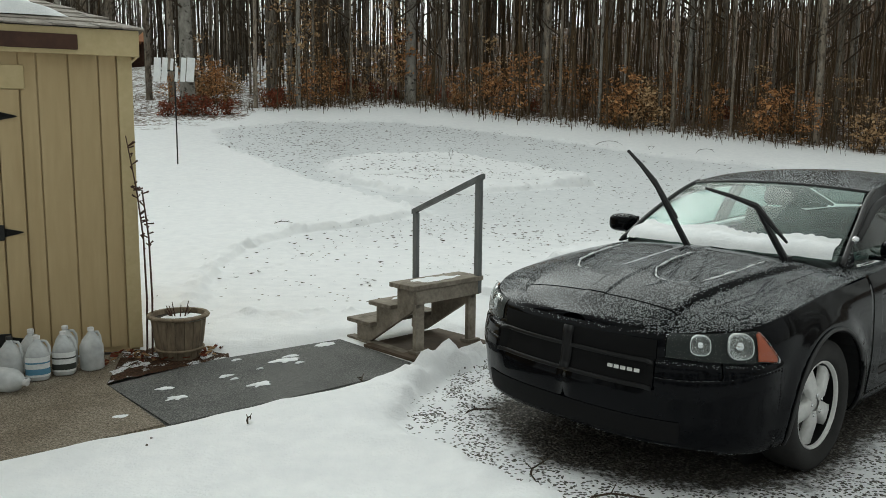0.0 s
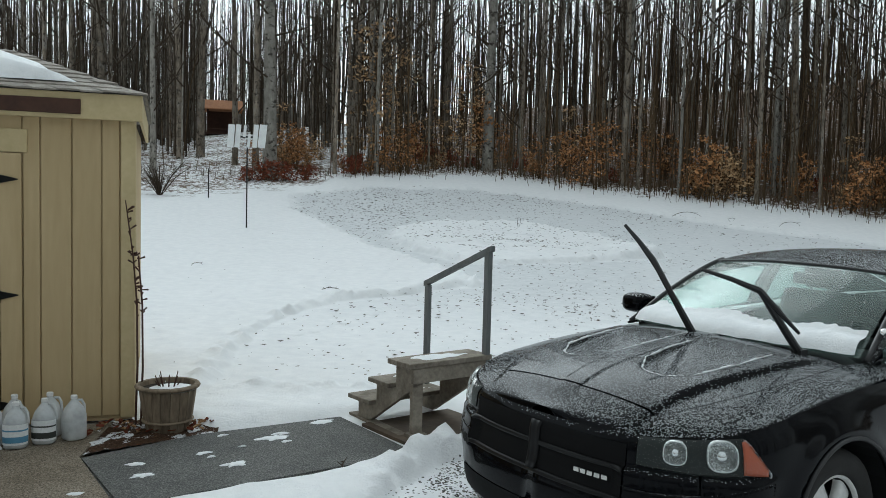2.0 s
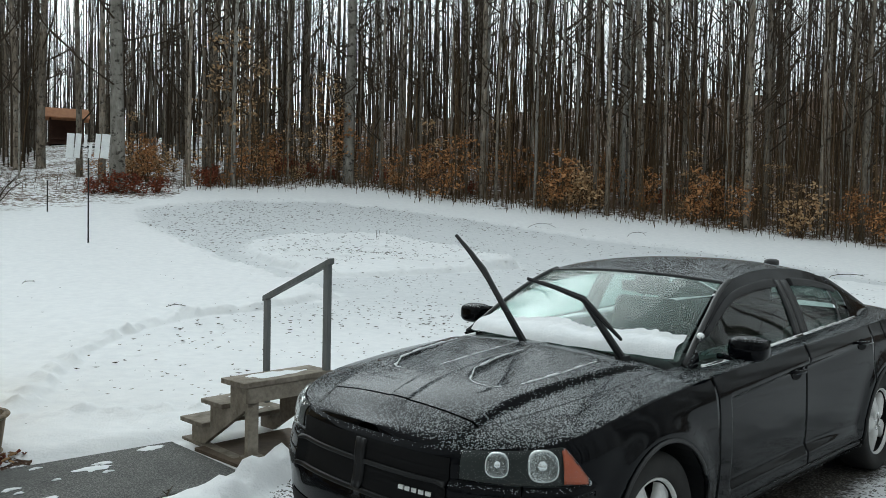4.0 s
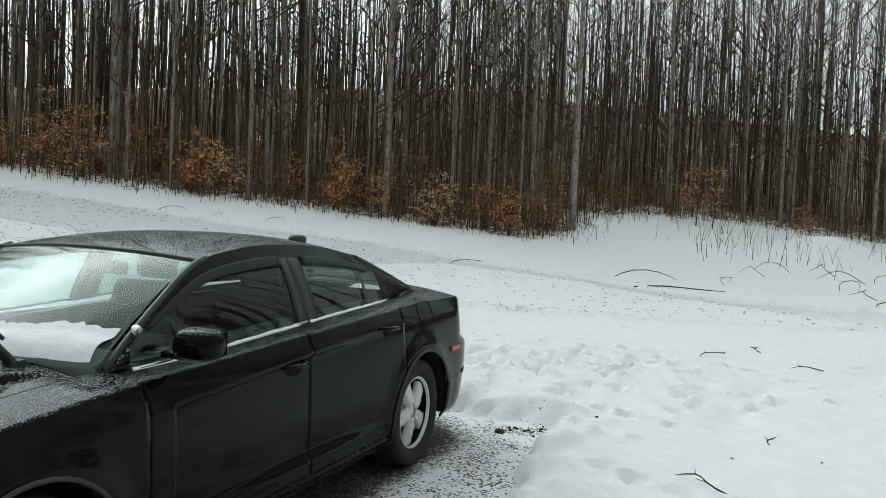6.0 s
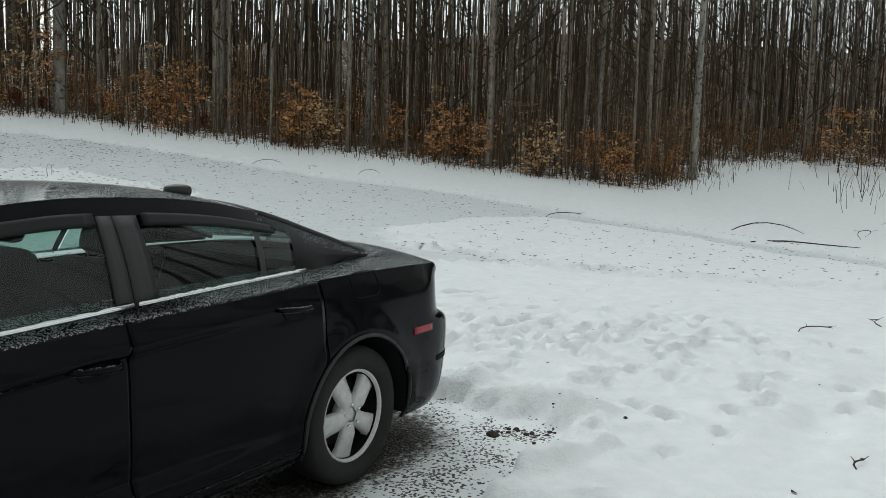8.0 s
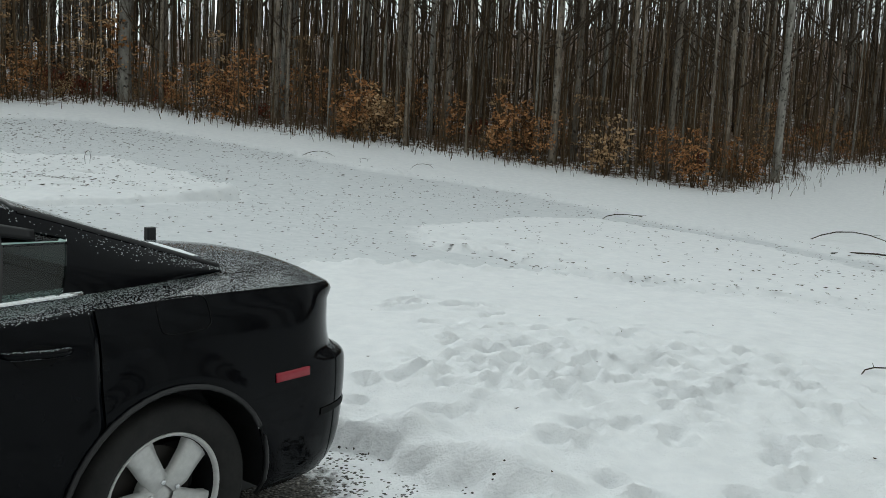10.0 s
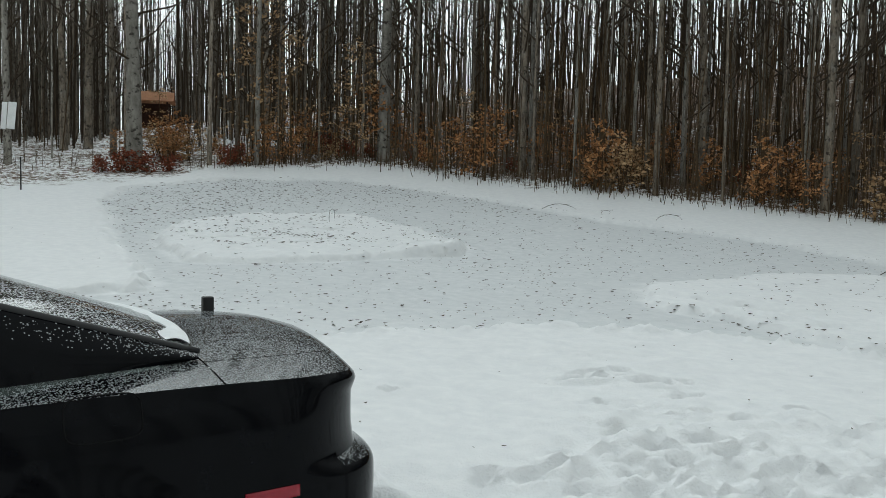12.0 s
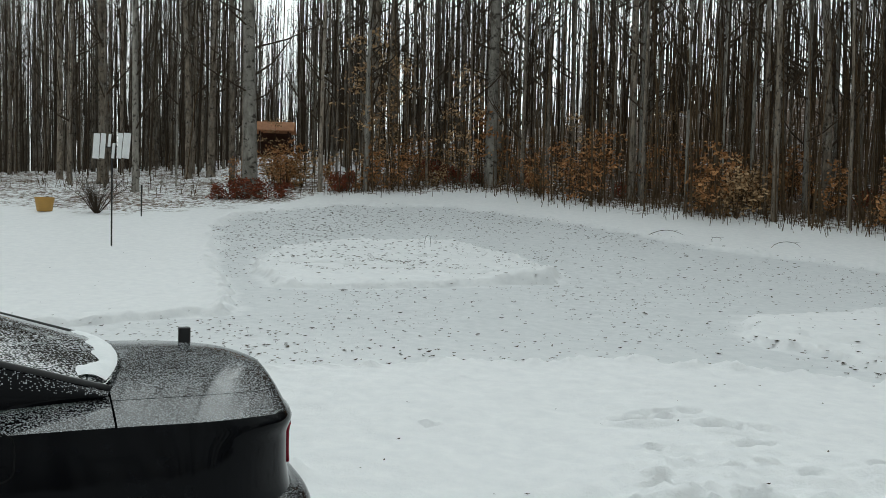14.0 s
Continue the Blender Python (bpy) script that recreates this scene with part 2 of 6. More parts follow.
def ground_fields(x, y):
    """The snow's height and the masks of drive, gravel and litter at x, y."""
    wob = (rough_noise(x + 40, y + 40, 1.3, 4) - 0.5) + 0.45 * (rough_noise(x + 11, y + 3, 5.0, 3) - 0.5)
    drive = inside(x, y, DRIVE) + wob * 0.5
    isle = inside(x, y, ISLAND) + wob * 0.3
    wedge = inside(x, y, WEDGE) + wob * 0.6
    lane = np.minimum(drive, np.minimum(-isle, -wedge))
    cx, cy = in_car(x, y)
    bare = inside(cx, cy, BARE) + wob * 0.22 + 0.04
    thin = inside(cx, cy, THIN) + wob * 0.5 + 0.25 * (rough_noise(x, y, 5, 3) - 0.5)
    slab = np.maximum(inside(x, y, SLAB), inside(x, y, UNDER_STEPS) + wob * 0.15)
    base = lift(x, y)
    fresh = 0.105 + 0.08 * (rough_noise(x, y, 0.35, 3) - 0.5) + 0.05 * (rough_noise(x + 9, y, 2.4, 4) - 0.5)
    sm = lambda a, b, v: (lambda t: t * t * (3 - 2 * t))(np.clip((v - a) / (b - a), 0, 1))
    k_lane, k_thin, k_bare, k_slab = sm(-0.045, 0.05, lane), sm(-0.06, 0.03, thin), sm(-0.1, 0.15, bare), sm(-0.22, 0.12, slab)
    h = fresh * (1 - k_lane) + 0.04 * k_lane
    # low ridges thrown up along the edges of the lane, and higher at the island's blunt end
    crumbs = rough_noise(x + 5, y + 2, 6.5, 3)
    h = h + 0.19 * (1 - 0.7 * sm(-1.0, 0.0, wedge)) * np.exp(-((lane + 0.11) / 0.09) ** 2) * np.clip(crumbs - 0.38, 0, 1) * (0.3 + 1.6 * rough_noise(x, y, 0.6, 2))
    h = h + 0.06 * sm(-0.1, 0.5, isle) + 0.17 * sm(-0.03, 0.10, isle) * np.exp(-((x - 3.2) ** 2 + (y - 20.7) ** 2) / 0.6)
    # tracks trodden over the island and the wedge
    for ax, ay, bx, by in ((-2.3, 20.2, 3.0, 20.5), (-1.6, 23.4, 0.6, 22.2), (7.3, 16.2, 9.6, 15.2), (7.4, 17.3, 9.0, 16.0)):
        f = np.clip(((x - ax) * (bx - ax) + (y - ay) * (by - ay)) / ((bx - ax) ** 2 + (by - ay) ** 2), 0, 1)
        off = np.hypot(x - ax - f * (bx - ax), y - ay - f * (by - ay) + 0.3 * (soft_noise(x * 1.3, y * 0.2, 2) - 0.5))
        h = h - 0.10 * np.exp(-(off / 0.16) ** 2) * sm(0.42, 0.6, rough_noise(x + 8, y, 3.2, 2))
    churn = sm(-0.3, 1.0, inside(x, y, CHURN))
    lumps = rough_noise(x, y, 7.5, 3)
    h = h + churn * 0.10 * (np.abs(lumps - 0.5) * 2 - 0.25) + churn * 0.04
    h = h + 0.022 * (rough_noise(x + 3, y + 7, 5.5, 3) - 0.5) * (1 - k_lane) + 0.012 * (rough_noise(x, y + 7, 4.0, 3) - 0.5)
    # boot prints pressed into the soft snow
    prints = np.zeros(np.shape(x))
    for fx, fy, fr in FOOTPRINTS:
        near = (np.abs(x - fx) < 0.5) & (np.abs(y - fy) < 0.5)
        if near.any():
            d2 = ((x[near] - fx) ** 2 + (y[near] - fy) ** 2) / fr**2
            prints[near] += -0.06 * np.exp(-d2**3) + 0.022 * np.exp(-((np.sqrt(d2) - 1.5) / 0.35) ** 2)
    h = h + np.clip(prints, -0.09, 0.05) * (1 - k_lane * 0.7)
    # the shovelled bank between the drive and the slab
    bank = np.exp(-(((x - 0.03) * 0.866 - (y - 5.9) * 0.5) / 0.15) ** 2 - (((x - 0.03) * 0.5 + (y - 5.9) * 0.866) / 0.75) ** 4)
    h = h + 0.085 * bank * np.clip(4.0 * (rough_noise(x, y, 7.5, 3) - 0.32), 0, 1.6)
    h = h + (0.03 + 0.06 * sm(2.0, 4.0, x)) * np.exp(-((thin + 0.22) / 0.17) ** 2) * np.clip(3.2 * (rough_noise(x, y, 4.5, 3) - 0.27), 0, 1.5)
    # a worn trail of steps
    trail = np.abs((y - 6.9) - 0.35 * (x - 8.5) - 0.25 * np.sin(x * 1.7)) + np.where((x > 6.5) & (x < 13), 0, 9)
    h = h - 0.05 * np.exp(-(trail / 0.18) ** 2) * sm(0.35, 0.6, rough_noise(x, y, 3.0, 2))
    h = h * (1 - k_thin) + 0.02 * k_thin
    h = h * (1 - k_bare) + 0.0 * k_bare + k_thin * 0.012 * (rough_noise(x, y, 9, 2) - 0.5)
    h = h * (1 - k_slab) + k_slab * (0.065 * sm(-0.12, 0.06, inside(x, y, UNDER_STEPS)) - 0.02)
    wood = inside(x, y, WOOD) + wob * 2.5
    mound = 0.9 * np.exp(-((x - 33.5) / 2.6) ** 2 - ((y - 27.0) / 2.0) ** 2)
    h = h + sm(0, 2, wood) * 0.12 * (rough_noise(x, y, 0.8, 3) - 0.6) + mound
    return base + h, lane, thin, bare, np.where(x < -7.5, np.minimum(np.maximum(wood, inside(x, y, LITTER) + wob * 2.5), 0.7), wood)


def ground_z(x, y):
    return float(ground_fields(np.array([float(x)]), np.array([float(y)]))[0][0])


gx = spread(-400, 400, [(-60, 20), (-25, 1.2), (-8, 0.35), (-3.2, 0.09), (10, 0.05), (17, 0.12), (24, 0.25), (45, 0.7), (80, 3), (400, 20)])
gy = spread(-150, 500, [(-10, 10), (0, 1.0), (2.6, 0.2), (12.5, 0.05), (26, 0.085), (36, 0.2), (60, 1.0), (120, 6), (500, 25)])
GX, GY = np.meshgrid(gx, gy, indexing="ij")
GZ, g_lane, g_thin, g_bare, g_wood = ground_fields(GX.ravel(), GY.ravel())
nx, ny = len(gx), len(gy)
idx = np.arange(nx * ny).reshape(nx, ny)
quads = np.stack([idx[:-1, :-1], idx[1:, :-1], idx[1:, 1:], idx[:-1, 1:]], -1).reshape(-1, 4)
gme = bpy.data.meshes.new("ground")
gme.vertices.add(nx * ny)
gme.vertices.foreach_set("co", np.stack([GX.ravel(), GY.ravel(), GZ], -1).ravel())
gme.loops.add(len(quads) * 4)
gme.loops.foreach_set("vertex_index", quads.ravel())
gme.polygons.add(len(quads))
gme.polygons.foreach_set("loop_start", np.arange(0, len(quads) * 4, 4))
gme.update(calc_edges=True)
gme.shade_smooth()
for key, values in (("lane", g_lane), ("thin", g_thin), ("bare", g_bare), ("wood", g_wood)):
    at = gme.attributes.new(key, "FLOAT", "POINT")
    at.data.foreach_set("value", np.clip(values, -3, 3).astype(np.float32))


def snow_ground_material():
    m, n, l, b = shader("snow_and_gravel", (0.8, 0.81, 0.83), 0.75, 0, 0.25)
    v = coords(n, l)

    def attr(name):
        a = n.new("ShaderNodeAttribute")
        a.attribute_name = name
        return a.outputs["Fac"]

    big = noise_tex(n, l, v, 0.7, 5)
    mid = noise_tex(n, l, v, 6, 5)
    fine = noise_tex(n, l, v, 55, 4)
    fresh = ramp(n, l, mid, [(0.3, (0.76, 0.77, 0.79)), (0.7, (0.84, 0.845, 0.855))])
    packed = ramp(n, l, mid, [(0.25, (0.60, 0.62, 0.64)), (0.75, (0.71, 0.72, 0.735))])
    k_lane = ramp(n, l, maths(n, l, "MULTIPLY_ADD", big, 0.5, maths(n, l, "ADD", attr("lane"), -0.2)), [(0.0, 0), (0.35, 1)])
    place = n.new("ShaderNodeSeparateXYZ")
    l.new(v, place.inputs[0])
    used = maths(n, l, "MULTIPLY", k_lane, ramp(n, l, maths(n, l, "MULTIPLY", place.outputs["Y"], 0.05), [(0.56, 0.12), (0.76, 1.0)]))
    c = mix(n, l, used, fresh, packed)
    # dead leaves and grit showing through in specks
    cell = node(n, "ShaderNodeTexVoronoi", Scale=9.0, Randomness=1.0)
    l.new(coords(n, l, (1, 0.8, 1)), cell.inputs["Vector"])
    dots = maths(n, l, "LESS_THAN", maths(n, l, "MULTIPLY_ADD", fine, 0.25, cell.outputs["Distance"]), 0.27)
    patch = noise_tex(n, l, v, 0.45, 3)
    few = maths(n, l, "MULTIPLY", maths(n, l, "MULTIPLY", dots, maths(n, l, "GREATER_THAN", maths(n, l, "MULTIPLY_ADD", mid, 0.3, patch), 0.66)), k_lane)
    c = mix(n, l, few, c, (0.10, 0.075, 0.05))
    # fallen leaves of the wood floor, with snow lying between them
    litter = noise_tex(n, l, v, 5.5, 7, 0.7)
    leaf = ramp(n, l, fine, [(0.3, (0.045, 0.028, 0.018)), (0.7, (0.17, 0.10, 0.055))])
    k_leaf = maths(n, l, "MULTIPLY", ramp(n, l, maths(n, l, "ADD", attr("wood"), 0.5), [(0.0, 0.0), (0.9, 1)]), ramp(n, l, maths(n, l, "MULTIPLY_ADD", attr("wood"), 0.045, maths(n, l, "MULTIPLY_ADD", patch, 0.3, litter)), [(0.65, 0.0), (0.72, 1.0)]))
    c = mix(n, l, k_leaf, c, leaf)
    # gravel stones
    stones = node(n, "ShaderNodeTexVoronoi", Scale=56.0)
    l.new(v, stones.inputs["Vector"])
    stone = ramp(n, l, stones.outputs["Color"], [(0.0, (0.05, 0.045, 0.04)), (0.5, (0.13, 0.12, 0.105)), (1.0, (0.27, 0.25, 0.22))])
    stone = mix(n, l, ramp(n, l, stones.outputs["Distance"], [(0.25, 0.0), (0.6, 0.8)]), stone, (0.03, 0.027, 0.024))
    clump = noise_tex(n, l, v, 22, 5, 0.65)
    pick = n.new("ShaderNodeSeparateColor")
    l.new(stones.outputs["Color"], pick.inputs[0])
    share = maths(n, l, "MULTIPLY", ramp(n, l, maths(n, l, "MULTIPLY_ADD", patch, 0.5, noise_tex(n, l, v, 3.2, 4)), [(0.62, 0.02), (0.84, 0.75)]), ramp(n, l, attr("thin"), [(0.0, 0), (0.12, 1)]))
    loose = maths(n, l, "LESS_THAN", pick.outputs[1], share)
    loose = maths(n, l, "MULTIPLY", loose, maths(n, l, "LESS_THAN", stones.outputs["Distance"], 0.52))
    seen = mix(n, l, 1.0, loose, ramp(n, l, maths(n, l, "MULTIPLY_ADD", clump, 0.5, attr("bare")), [(0.25, 0), (0.40, 1)]), "LIGHTEN")
    c = mix(n, l, seen, c, stone)
    l.new(c, b.inputs["Base Color"])
    h = maths(n, l, "ADD", maths(n, l, "MULTIPLY", mid, 0.6), maths(n, l, "MULTIPLY", fine, 0.3))
    hs = maths(n, l, "MULTIPLY_ADD", maths(n, l, "MULTIPLY", seen, stones.outputs["Distance"]), -1.0, h)
    relief(n, l, b, hs, 0.7, 0.04)
    return m


gme.materials.append(snow_ground_material())
ground = tagged(new("ground", gme), "snow-covered yard with ploughed drive and gravel patches", "ground", kind="structure")

# ---- the parked car: a black four-door saloon, x forward from the rear axle, y to its left ----
def car_paint():
    """Black clear-coated paint with frozen sleet lying in grains on what faces up, and road grime low down."""
    m, n, l, b = shader("black_car_paint", (0.006, 0.0065, 0.008), 0.10, 0, 0.10)
    b.inputs["Coat Weight"].default_value = 0.0
    b.inputs["Coat Roughness"].default_value = 0.05
    v = coords(n, l)
    geo = n.new("ShaderNodeNewGeometry")
    sep = n.new("ShaderNodeSeparateXYZ")
    l.new(geo.outputs["Normal"], sep.inputs[0])
    up = ramp(n, l, maths(n, l, "ABSOLUTE", sep.outputs["Z"]), [(0.62, 0.0), (0.97, 1.0)])
    patchy = noise_tex(n, l, v, 3.5, 4)
    grains = node(n, "ShaderNodeTexVoronoi", Scale=175.0)
    l.new(v, grains.inputs["Vector"])
    lot = n.new("ShaderNodeSeparateColor")
    l.new(grains.outputs["Color"], lot.inputs[0])
    fine = noise_tex(n, l, v, 60, 5, 0.7)
    streak = noise_tex(n, l, coords(n, l, (1.0, 2.4, 1.0)), 9, 5, 0.7)
    size = maths(n, l, "MULTIPLY_ADD", patchy, 0.10, maths(n, l, "MULTIPLY_ADD", fine, 0.5, 0.16))
    grain = maths(n, l, "LESS_THAN", grains.outputs["Distance"], size)
    amount = maths(n, l, "MULTIPLY", up, ramp(n, l, maths(n, l, "MULTIPLY_ADD", patchy, 0.5, maths(n, l, "MULTIPLY", streak, 0.6)), [(0.32, 0.25), (0.62, 1.0)]))
    sleet = maths(n, l, "MULTIPLY", grain, maths(n, l, "LESS_THAN", lot.outputs[0], amount))
    dust = noise_tex(n, l, v, 18, 6)
    grime = ramp(n, l, dust, [(0.4, (0.0012, 0.0015, 0.0025)), (0.75, (0.0025, 0.003, 0.0045))])
    c = mix(n, l, sleet, grime, (0.32, 0.335, 0.35))
    l.new(c, b.inputs["Base Color"])
    wet = maths(n, l, "MULTIPLY_ADD", patchy, 0.10, 0.03)
    l.new(maths(n, l, "ADD", wet, maths(n, l, "MULTIPLY", sleet, 0.6), 0, True), b.inputs["Roughness"])
    relief(n, l, b, sleet, 0.5, 0.004)
    return m


def pane_glass(name, tint, gloss=1.45, frost=0.0, film=0.0):
    """A thin tinted pane: clear with a sharp reflection; frost lays grains of ice on it."""
    m = bpy.data.materials.new(name)
    m.use_nodes = True
    n, l = m.node_tree.nodes, m.node_tree.links
    n.remove(n["Principled BSDF"])
    clear = n.new("ShaderNodeBsdfTransparent")
    clear.inputs[0].default_value = (*tint, 1)
    shine = n.new("ShaderNodeBsdfGlossy")
    shine.inputs["Roughness"].default_value = 0.02
    rim = node(n, "ShaderNodeLayerWeight", Blend=0.5)
    base = ((gloss - 1) / (gloss + 1)) ** 2
    fr = maths(n, l, "MULTIPLY_ADD", maths(n, l, "POWER", rim.outputs["Facing"], 5.0), 1 - base, base)
    k = n.new("ShaderNodeMixShader")
    l.new(fr, k.inputs[0])
    l.new(clear.outputs[0], k.inputs[1])
    l.new(shine.outputs[0], k.inputs[2])
    last = k.outputs[0]
    # pale diffuse layer: milky plastic of the jugs, painted-in sky reflection on the windscreen
    if film:
        haze = n.new("ShaderNodeBsdfDiffuse")
        haze.inputs[0].default_value = (*(0.85 * k for k in tint), 1)
        kf = n.new("ShaderNodeMixShader")
        vf = coords(n, l)
        l.new(maths(n, l, "MULTIPLY", noise_tex(n, l, vf, 4, 5), film * 2), kf.inputs[0])
        l.new(last, kf.inputs[1])
        l.new(haze.outputs[0], kf.inputs[2])
        last = kf.outputs[0]
    if frost:
        v = coords(n, l)
        cell = node(n, "ShaderNodeTexVoronoi", Scale=110.0)
        l.new(v, cell.inputs["Vector"])
        f = noise_tex(n, l, v, 7, 5)
        on = maths(n, l, "LESS_THAN", cell.outputs["Distance"], maths(n, l, "MULTIPLY_ADD", f, 0.55, frost - 0.3))
        ice = n.new("ShaderNodeBsdfDiffuse")
        ice.inputs[0].default_value = (0.6, 0.62, 0.64, 1)
        k2 = n.new("ShaderNodeMixShader")
        l.new(on, k2.inputs[0])
        l.new(last, k2.inputs[1])
        l.new(ice.outputs[0], k2.inputs[2])
        last = k2.outputs[0]
    l.new(last, n["Material Output"].inputs[0])
    return m


PAINT = car_paint()
TRIM = plain("black_trim", (0.012, 0.012, 0.013), 0.45)
RUBBER = varied("tyre_rubber", (0.010, 0.010, 0.010), (0.022, 0.021, 0.020), 14, 0.85, bump=0.2, depth=0.003)
ALLOY = plain("silver_alloy", (0.58, 0.58, 0.57), 0.40, 0.25, 0.5, 40, 0.2)
CHROME = plain("chrome", (0.75, 0.76, 0.77), 0.14, 1.0, 0.5, 30, 0.08)
CABIN = plain("cabin_cloth", (0.03, 0.03, 0.032), 0.9, 0, 0.2, 90, 0.3)
DASH = plain("dash_plastic", (0.02, 0.02, 0.021), 0.6)
# the windscreen's film puts the sky's pale reflection into the pane as colour
GLASS_FRONT = pane_glass("windscreen_glass", (0.68, 0.86, 0.80), 1.6, 0.12, 0.14)
GLASS_SIDE = pane_glass("clear_green_glass", (0.66, 0.84, 0.78), 1.55)
GLASS_BACK_DOOR = pane_glass("tinted_glass", (0.44, 0.58, 0.54), 1.55)
GLOSS_BLACK = plain("gloss_black_plastic", (0.003, 0.003, 0.0035), 0.35, 0, 0.22)
GLASS_REAR = pane_glass("rear_glass", (0.30, 0.36, 0.34), 1.5, 0.42)
LENS = pane_glass("lamp_lens", (0.93, 0.95, 0.95), 1.2)
AMBER = plain("amber_lens", (0.36, 0.085, 0.04), 0.15)
RED = plain("red_lens", (0.30, 0.015, 0.03), 0.2)
LAMP_HOUSING = plain("lamp_housing", (0.022, 0.025, 0.024), 0.4, 0, 0.2)
LAMP_RING = plain("lamp_ring", (0.62, 0.63, 0.63), 0.25, 0.4)
BOWL = plain("lamp_bowl", (0.30, 0.31, 0.31), 0.25, 0.9, 0.5, 160, 0.9)
MESH_BLACK = plain("grille_black", (0.004, 0.004, 0.0045), 0.7, 0, 0.15)
STEEL_DARK = plain("brake_steel", (0.05, 0.046, 0.042), 0.6, 0.5)
SNOW = varied("lying_snow", (0.74, 0.76, 0.78), (0.84, 0.85, 0.86), 12, 0.75, bump=0.5, depth=0.02, spec=0.2)

NOSE, TAIL, XF, XR, HALF = 4.07, -1.10, 3.35, -0.35, 0.92
TOP = [(-1.08, 1.03), (-0.8, 1.055), (-0.3, 1.07), (0.3, 1.065), (1.25, 1.03), (1.9, 1.005), (2.5, 0.985), (3.0, 0.955), (3.5, 0.895), (3.9, 0.83), (4.07, 0.80)]
MIDDLE = [(-1.08, 1.075), (-0.9, 1.118), (-0.45, 1.13), (0.5, 1.12), (2.2, 1.06), (2.7, 1.055), (3.0, 1.04), (3.5, 0.98), (3.8, 0.91), (3.95, 0.85), (4.07, 0.803)]
SIDE_IN = [(0, 0.10), (0.07, 0.035), (0.2, 0.014), (0.42, 0.0), (0.62, 0.002), (0.78, 0.008), (0.90, 0.024), (1, 0.06)]
NOSE_IN = [(0, 0.09), (0.1, 0.03), (0.28, 0.0), (0.5, 0.0), (0.7, 0.03), (0.85, 0.035), (0.95, 0.045), (1, 0.07)]
TAIL_IN = [(0, 0.09), (0.15, 0.03), (0.35, 0.005), (0.60, 0.0), (0.645, 0.02), (0.68, 0.07), (0.9, 0.085), (0.97, 0.07), (1, 0.09)]


def outline(p):
    """The plan outline: p is x along the flank, beyond XF and XR it runs round the corners."""
    if p > XF:
        a = min(1, p - XF) * math.pi / 2
        return XF + (NOSE - XF) * math.sin(a) ** (2 / 2.7), HALF * max(0.0, math.cos(a)) ** (2 / 2.7)
    if p < XR:
        a = min(1, XR - p) * math.pi / 2
        return XR + (TAIL - XR) * math.sin(a) ** (2 / 4.2), HALF * max(0.0, math.cos(a)) ** (2 / 4.2)
    return p, HALF - 0.018 * math.sin(math.pi * (p - XR) / (XF - XR)) ** 2


def along_flank(x):
    """The outline's parameter at which the flank reaches x."""
    if x > XF:
        return XF + math.asin(min(1, ((x - XF) / (NOSE - XF)) ** 1.35)) / (math.pi / 2)
    if x < XR:
        return XR - math.asin(min(1, ((XR - x) / (XR - TAIL)) ** 2.1)) / (math.pi / 2)
    return x


def flank(p, z, out=0.0):
    """A point of the car's side skin on its left."""
    x, y = outline(p)
    x1, y1 = outline(p + 0.004)
    x0, y0 = outline(p - 0.004)
    tx, ty = x1 - x0, y1 - y0
    d = math.hypot(tx, ty) or 1
    nx_, ny_ = -ty / d, tx / d
    if nx_ * (x - 1.5) + ny_ * y < 0:
        nx_, ny_ = -nx_, -ny_
    t = (z - 0.2) / (curve_at(TOP, x) - 0.2)
    wf, wr = step(3.5, 3.98, x), step(-0.6, -0.98, x)
    cut = curve_at(SIDE_IN, t) * (1 - wf) * (1 - wr) + curve_at(NOSE_IN, t) * wf + curve_at(TAIL_IN, t) * wr
    # hollow pressed into the doors behind a sharp front edge, rising to the rear
    edge = 0.86 + 0.11 * (2.35 - x) / 2.0
    cut += 0.034 * step(2.36, 2.325, x) * step(0.1, 1.3, x) * step(edge + 0.012, edge - 0.03, z) * step(0.36, 0.44, z)
    # the bumper stands out below the lamps
    cut -= 0.035 * step(3.5, 3.72, x) * step(0.44, 0.52, y) * step(0.42, 0.62, z) * step(0.690, 0.668, z)
    # flared arches
    for hub in (0.0, 3.05):
        r = math.hypot(x - hub, z - 0.35)
        cut -= 0.018 * math.exp(-((r - 0.43) / 0.07) ** 2) * step(0.2, 0.4, z)
    k = out - cut
    return Vector((x + nx_ * k, max(0.0, y + ny_ * k), z))


def top_skin(x, s, out=0.0):
    """A point of the car's upper skin; s from 0 at the flank to 1 on the centre line."""
    xx = min(NOSE - 0.0004, max(TAIL + 0.0004, x))
    p = along_flank(xx)
    e = flank(p, curve_at(TOP, outline(p)[0]))
    y = e.y * (1 - s)
    z = e.z + (curve_at(MIDDLE, e.x) - e.z) * (1 - (1 - s) ** 2.3)
    if e.x > 2.6:
        # raised middle of the bonnet with its sharp shoulders, and two hollows that open to the rear
        shoulder = 0.46 + 0.15 * (3.9 - e.x) / 1.2
        z += 0.030 * step(shoulder + 0.028, shoulder - 0.012, y) * step(2.62, 2.9, e.x) * step(4.02, 3.62, e.x) * step(0.02, 0.2, s)
        hx, hy = max(0.0, e.x - 3.25) / 0.33, (y - 0.265) / 0.19
        z -= 0.024 * step(1.0, 0.86, (abs(hx) ** 2.4 + abs(hy) ** 2.4) ** (1 / 2.4)) * step(2.80, 3.45, e.x)
        z += 0.006 * step(0.07, 0.05, y) * step(3.95, 3.75, e.x)
    return Vector((e.x, y, z + out))


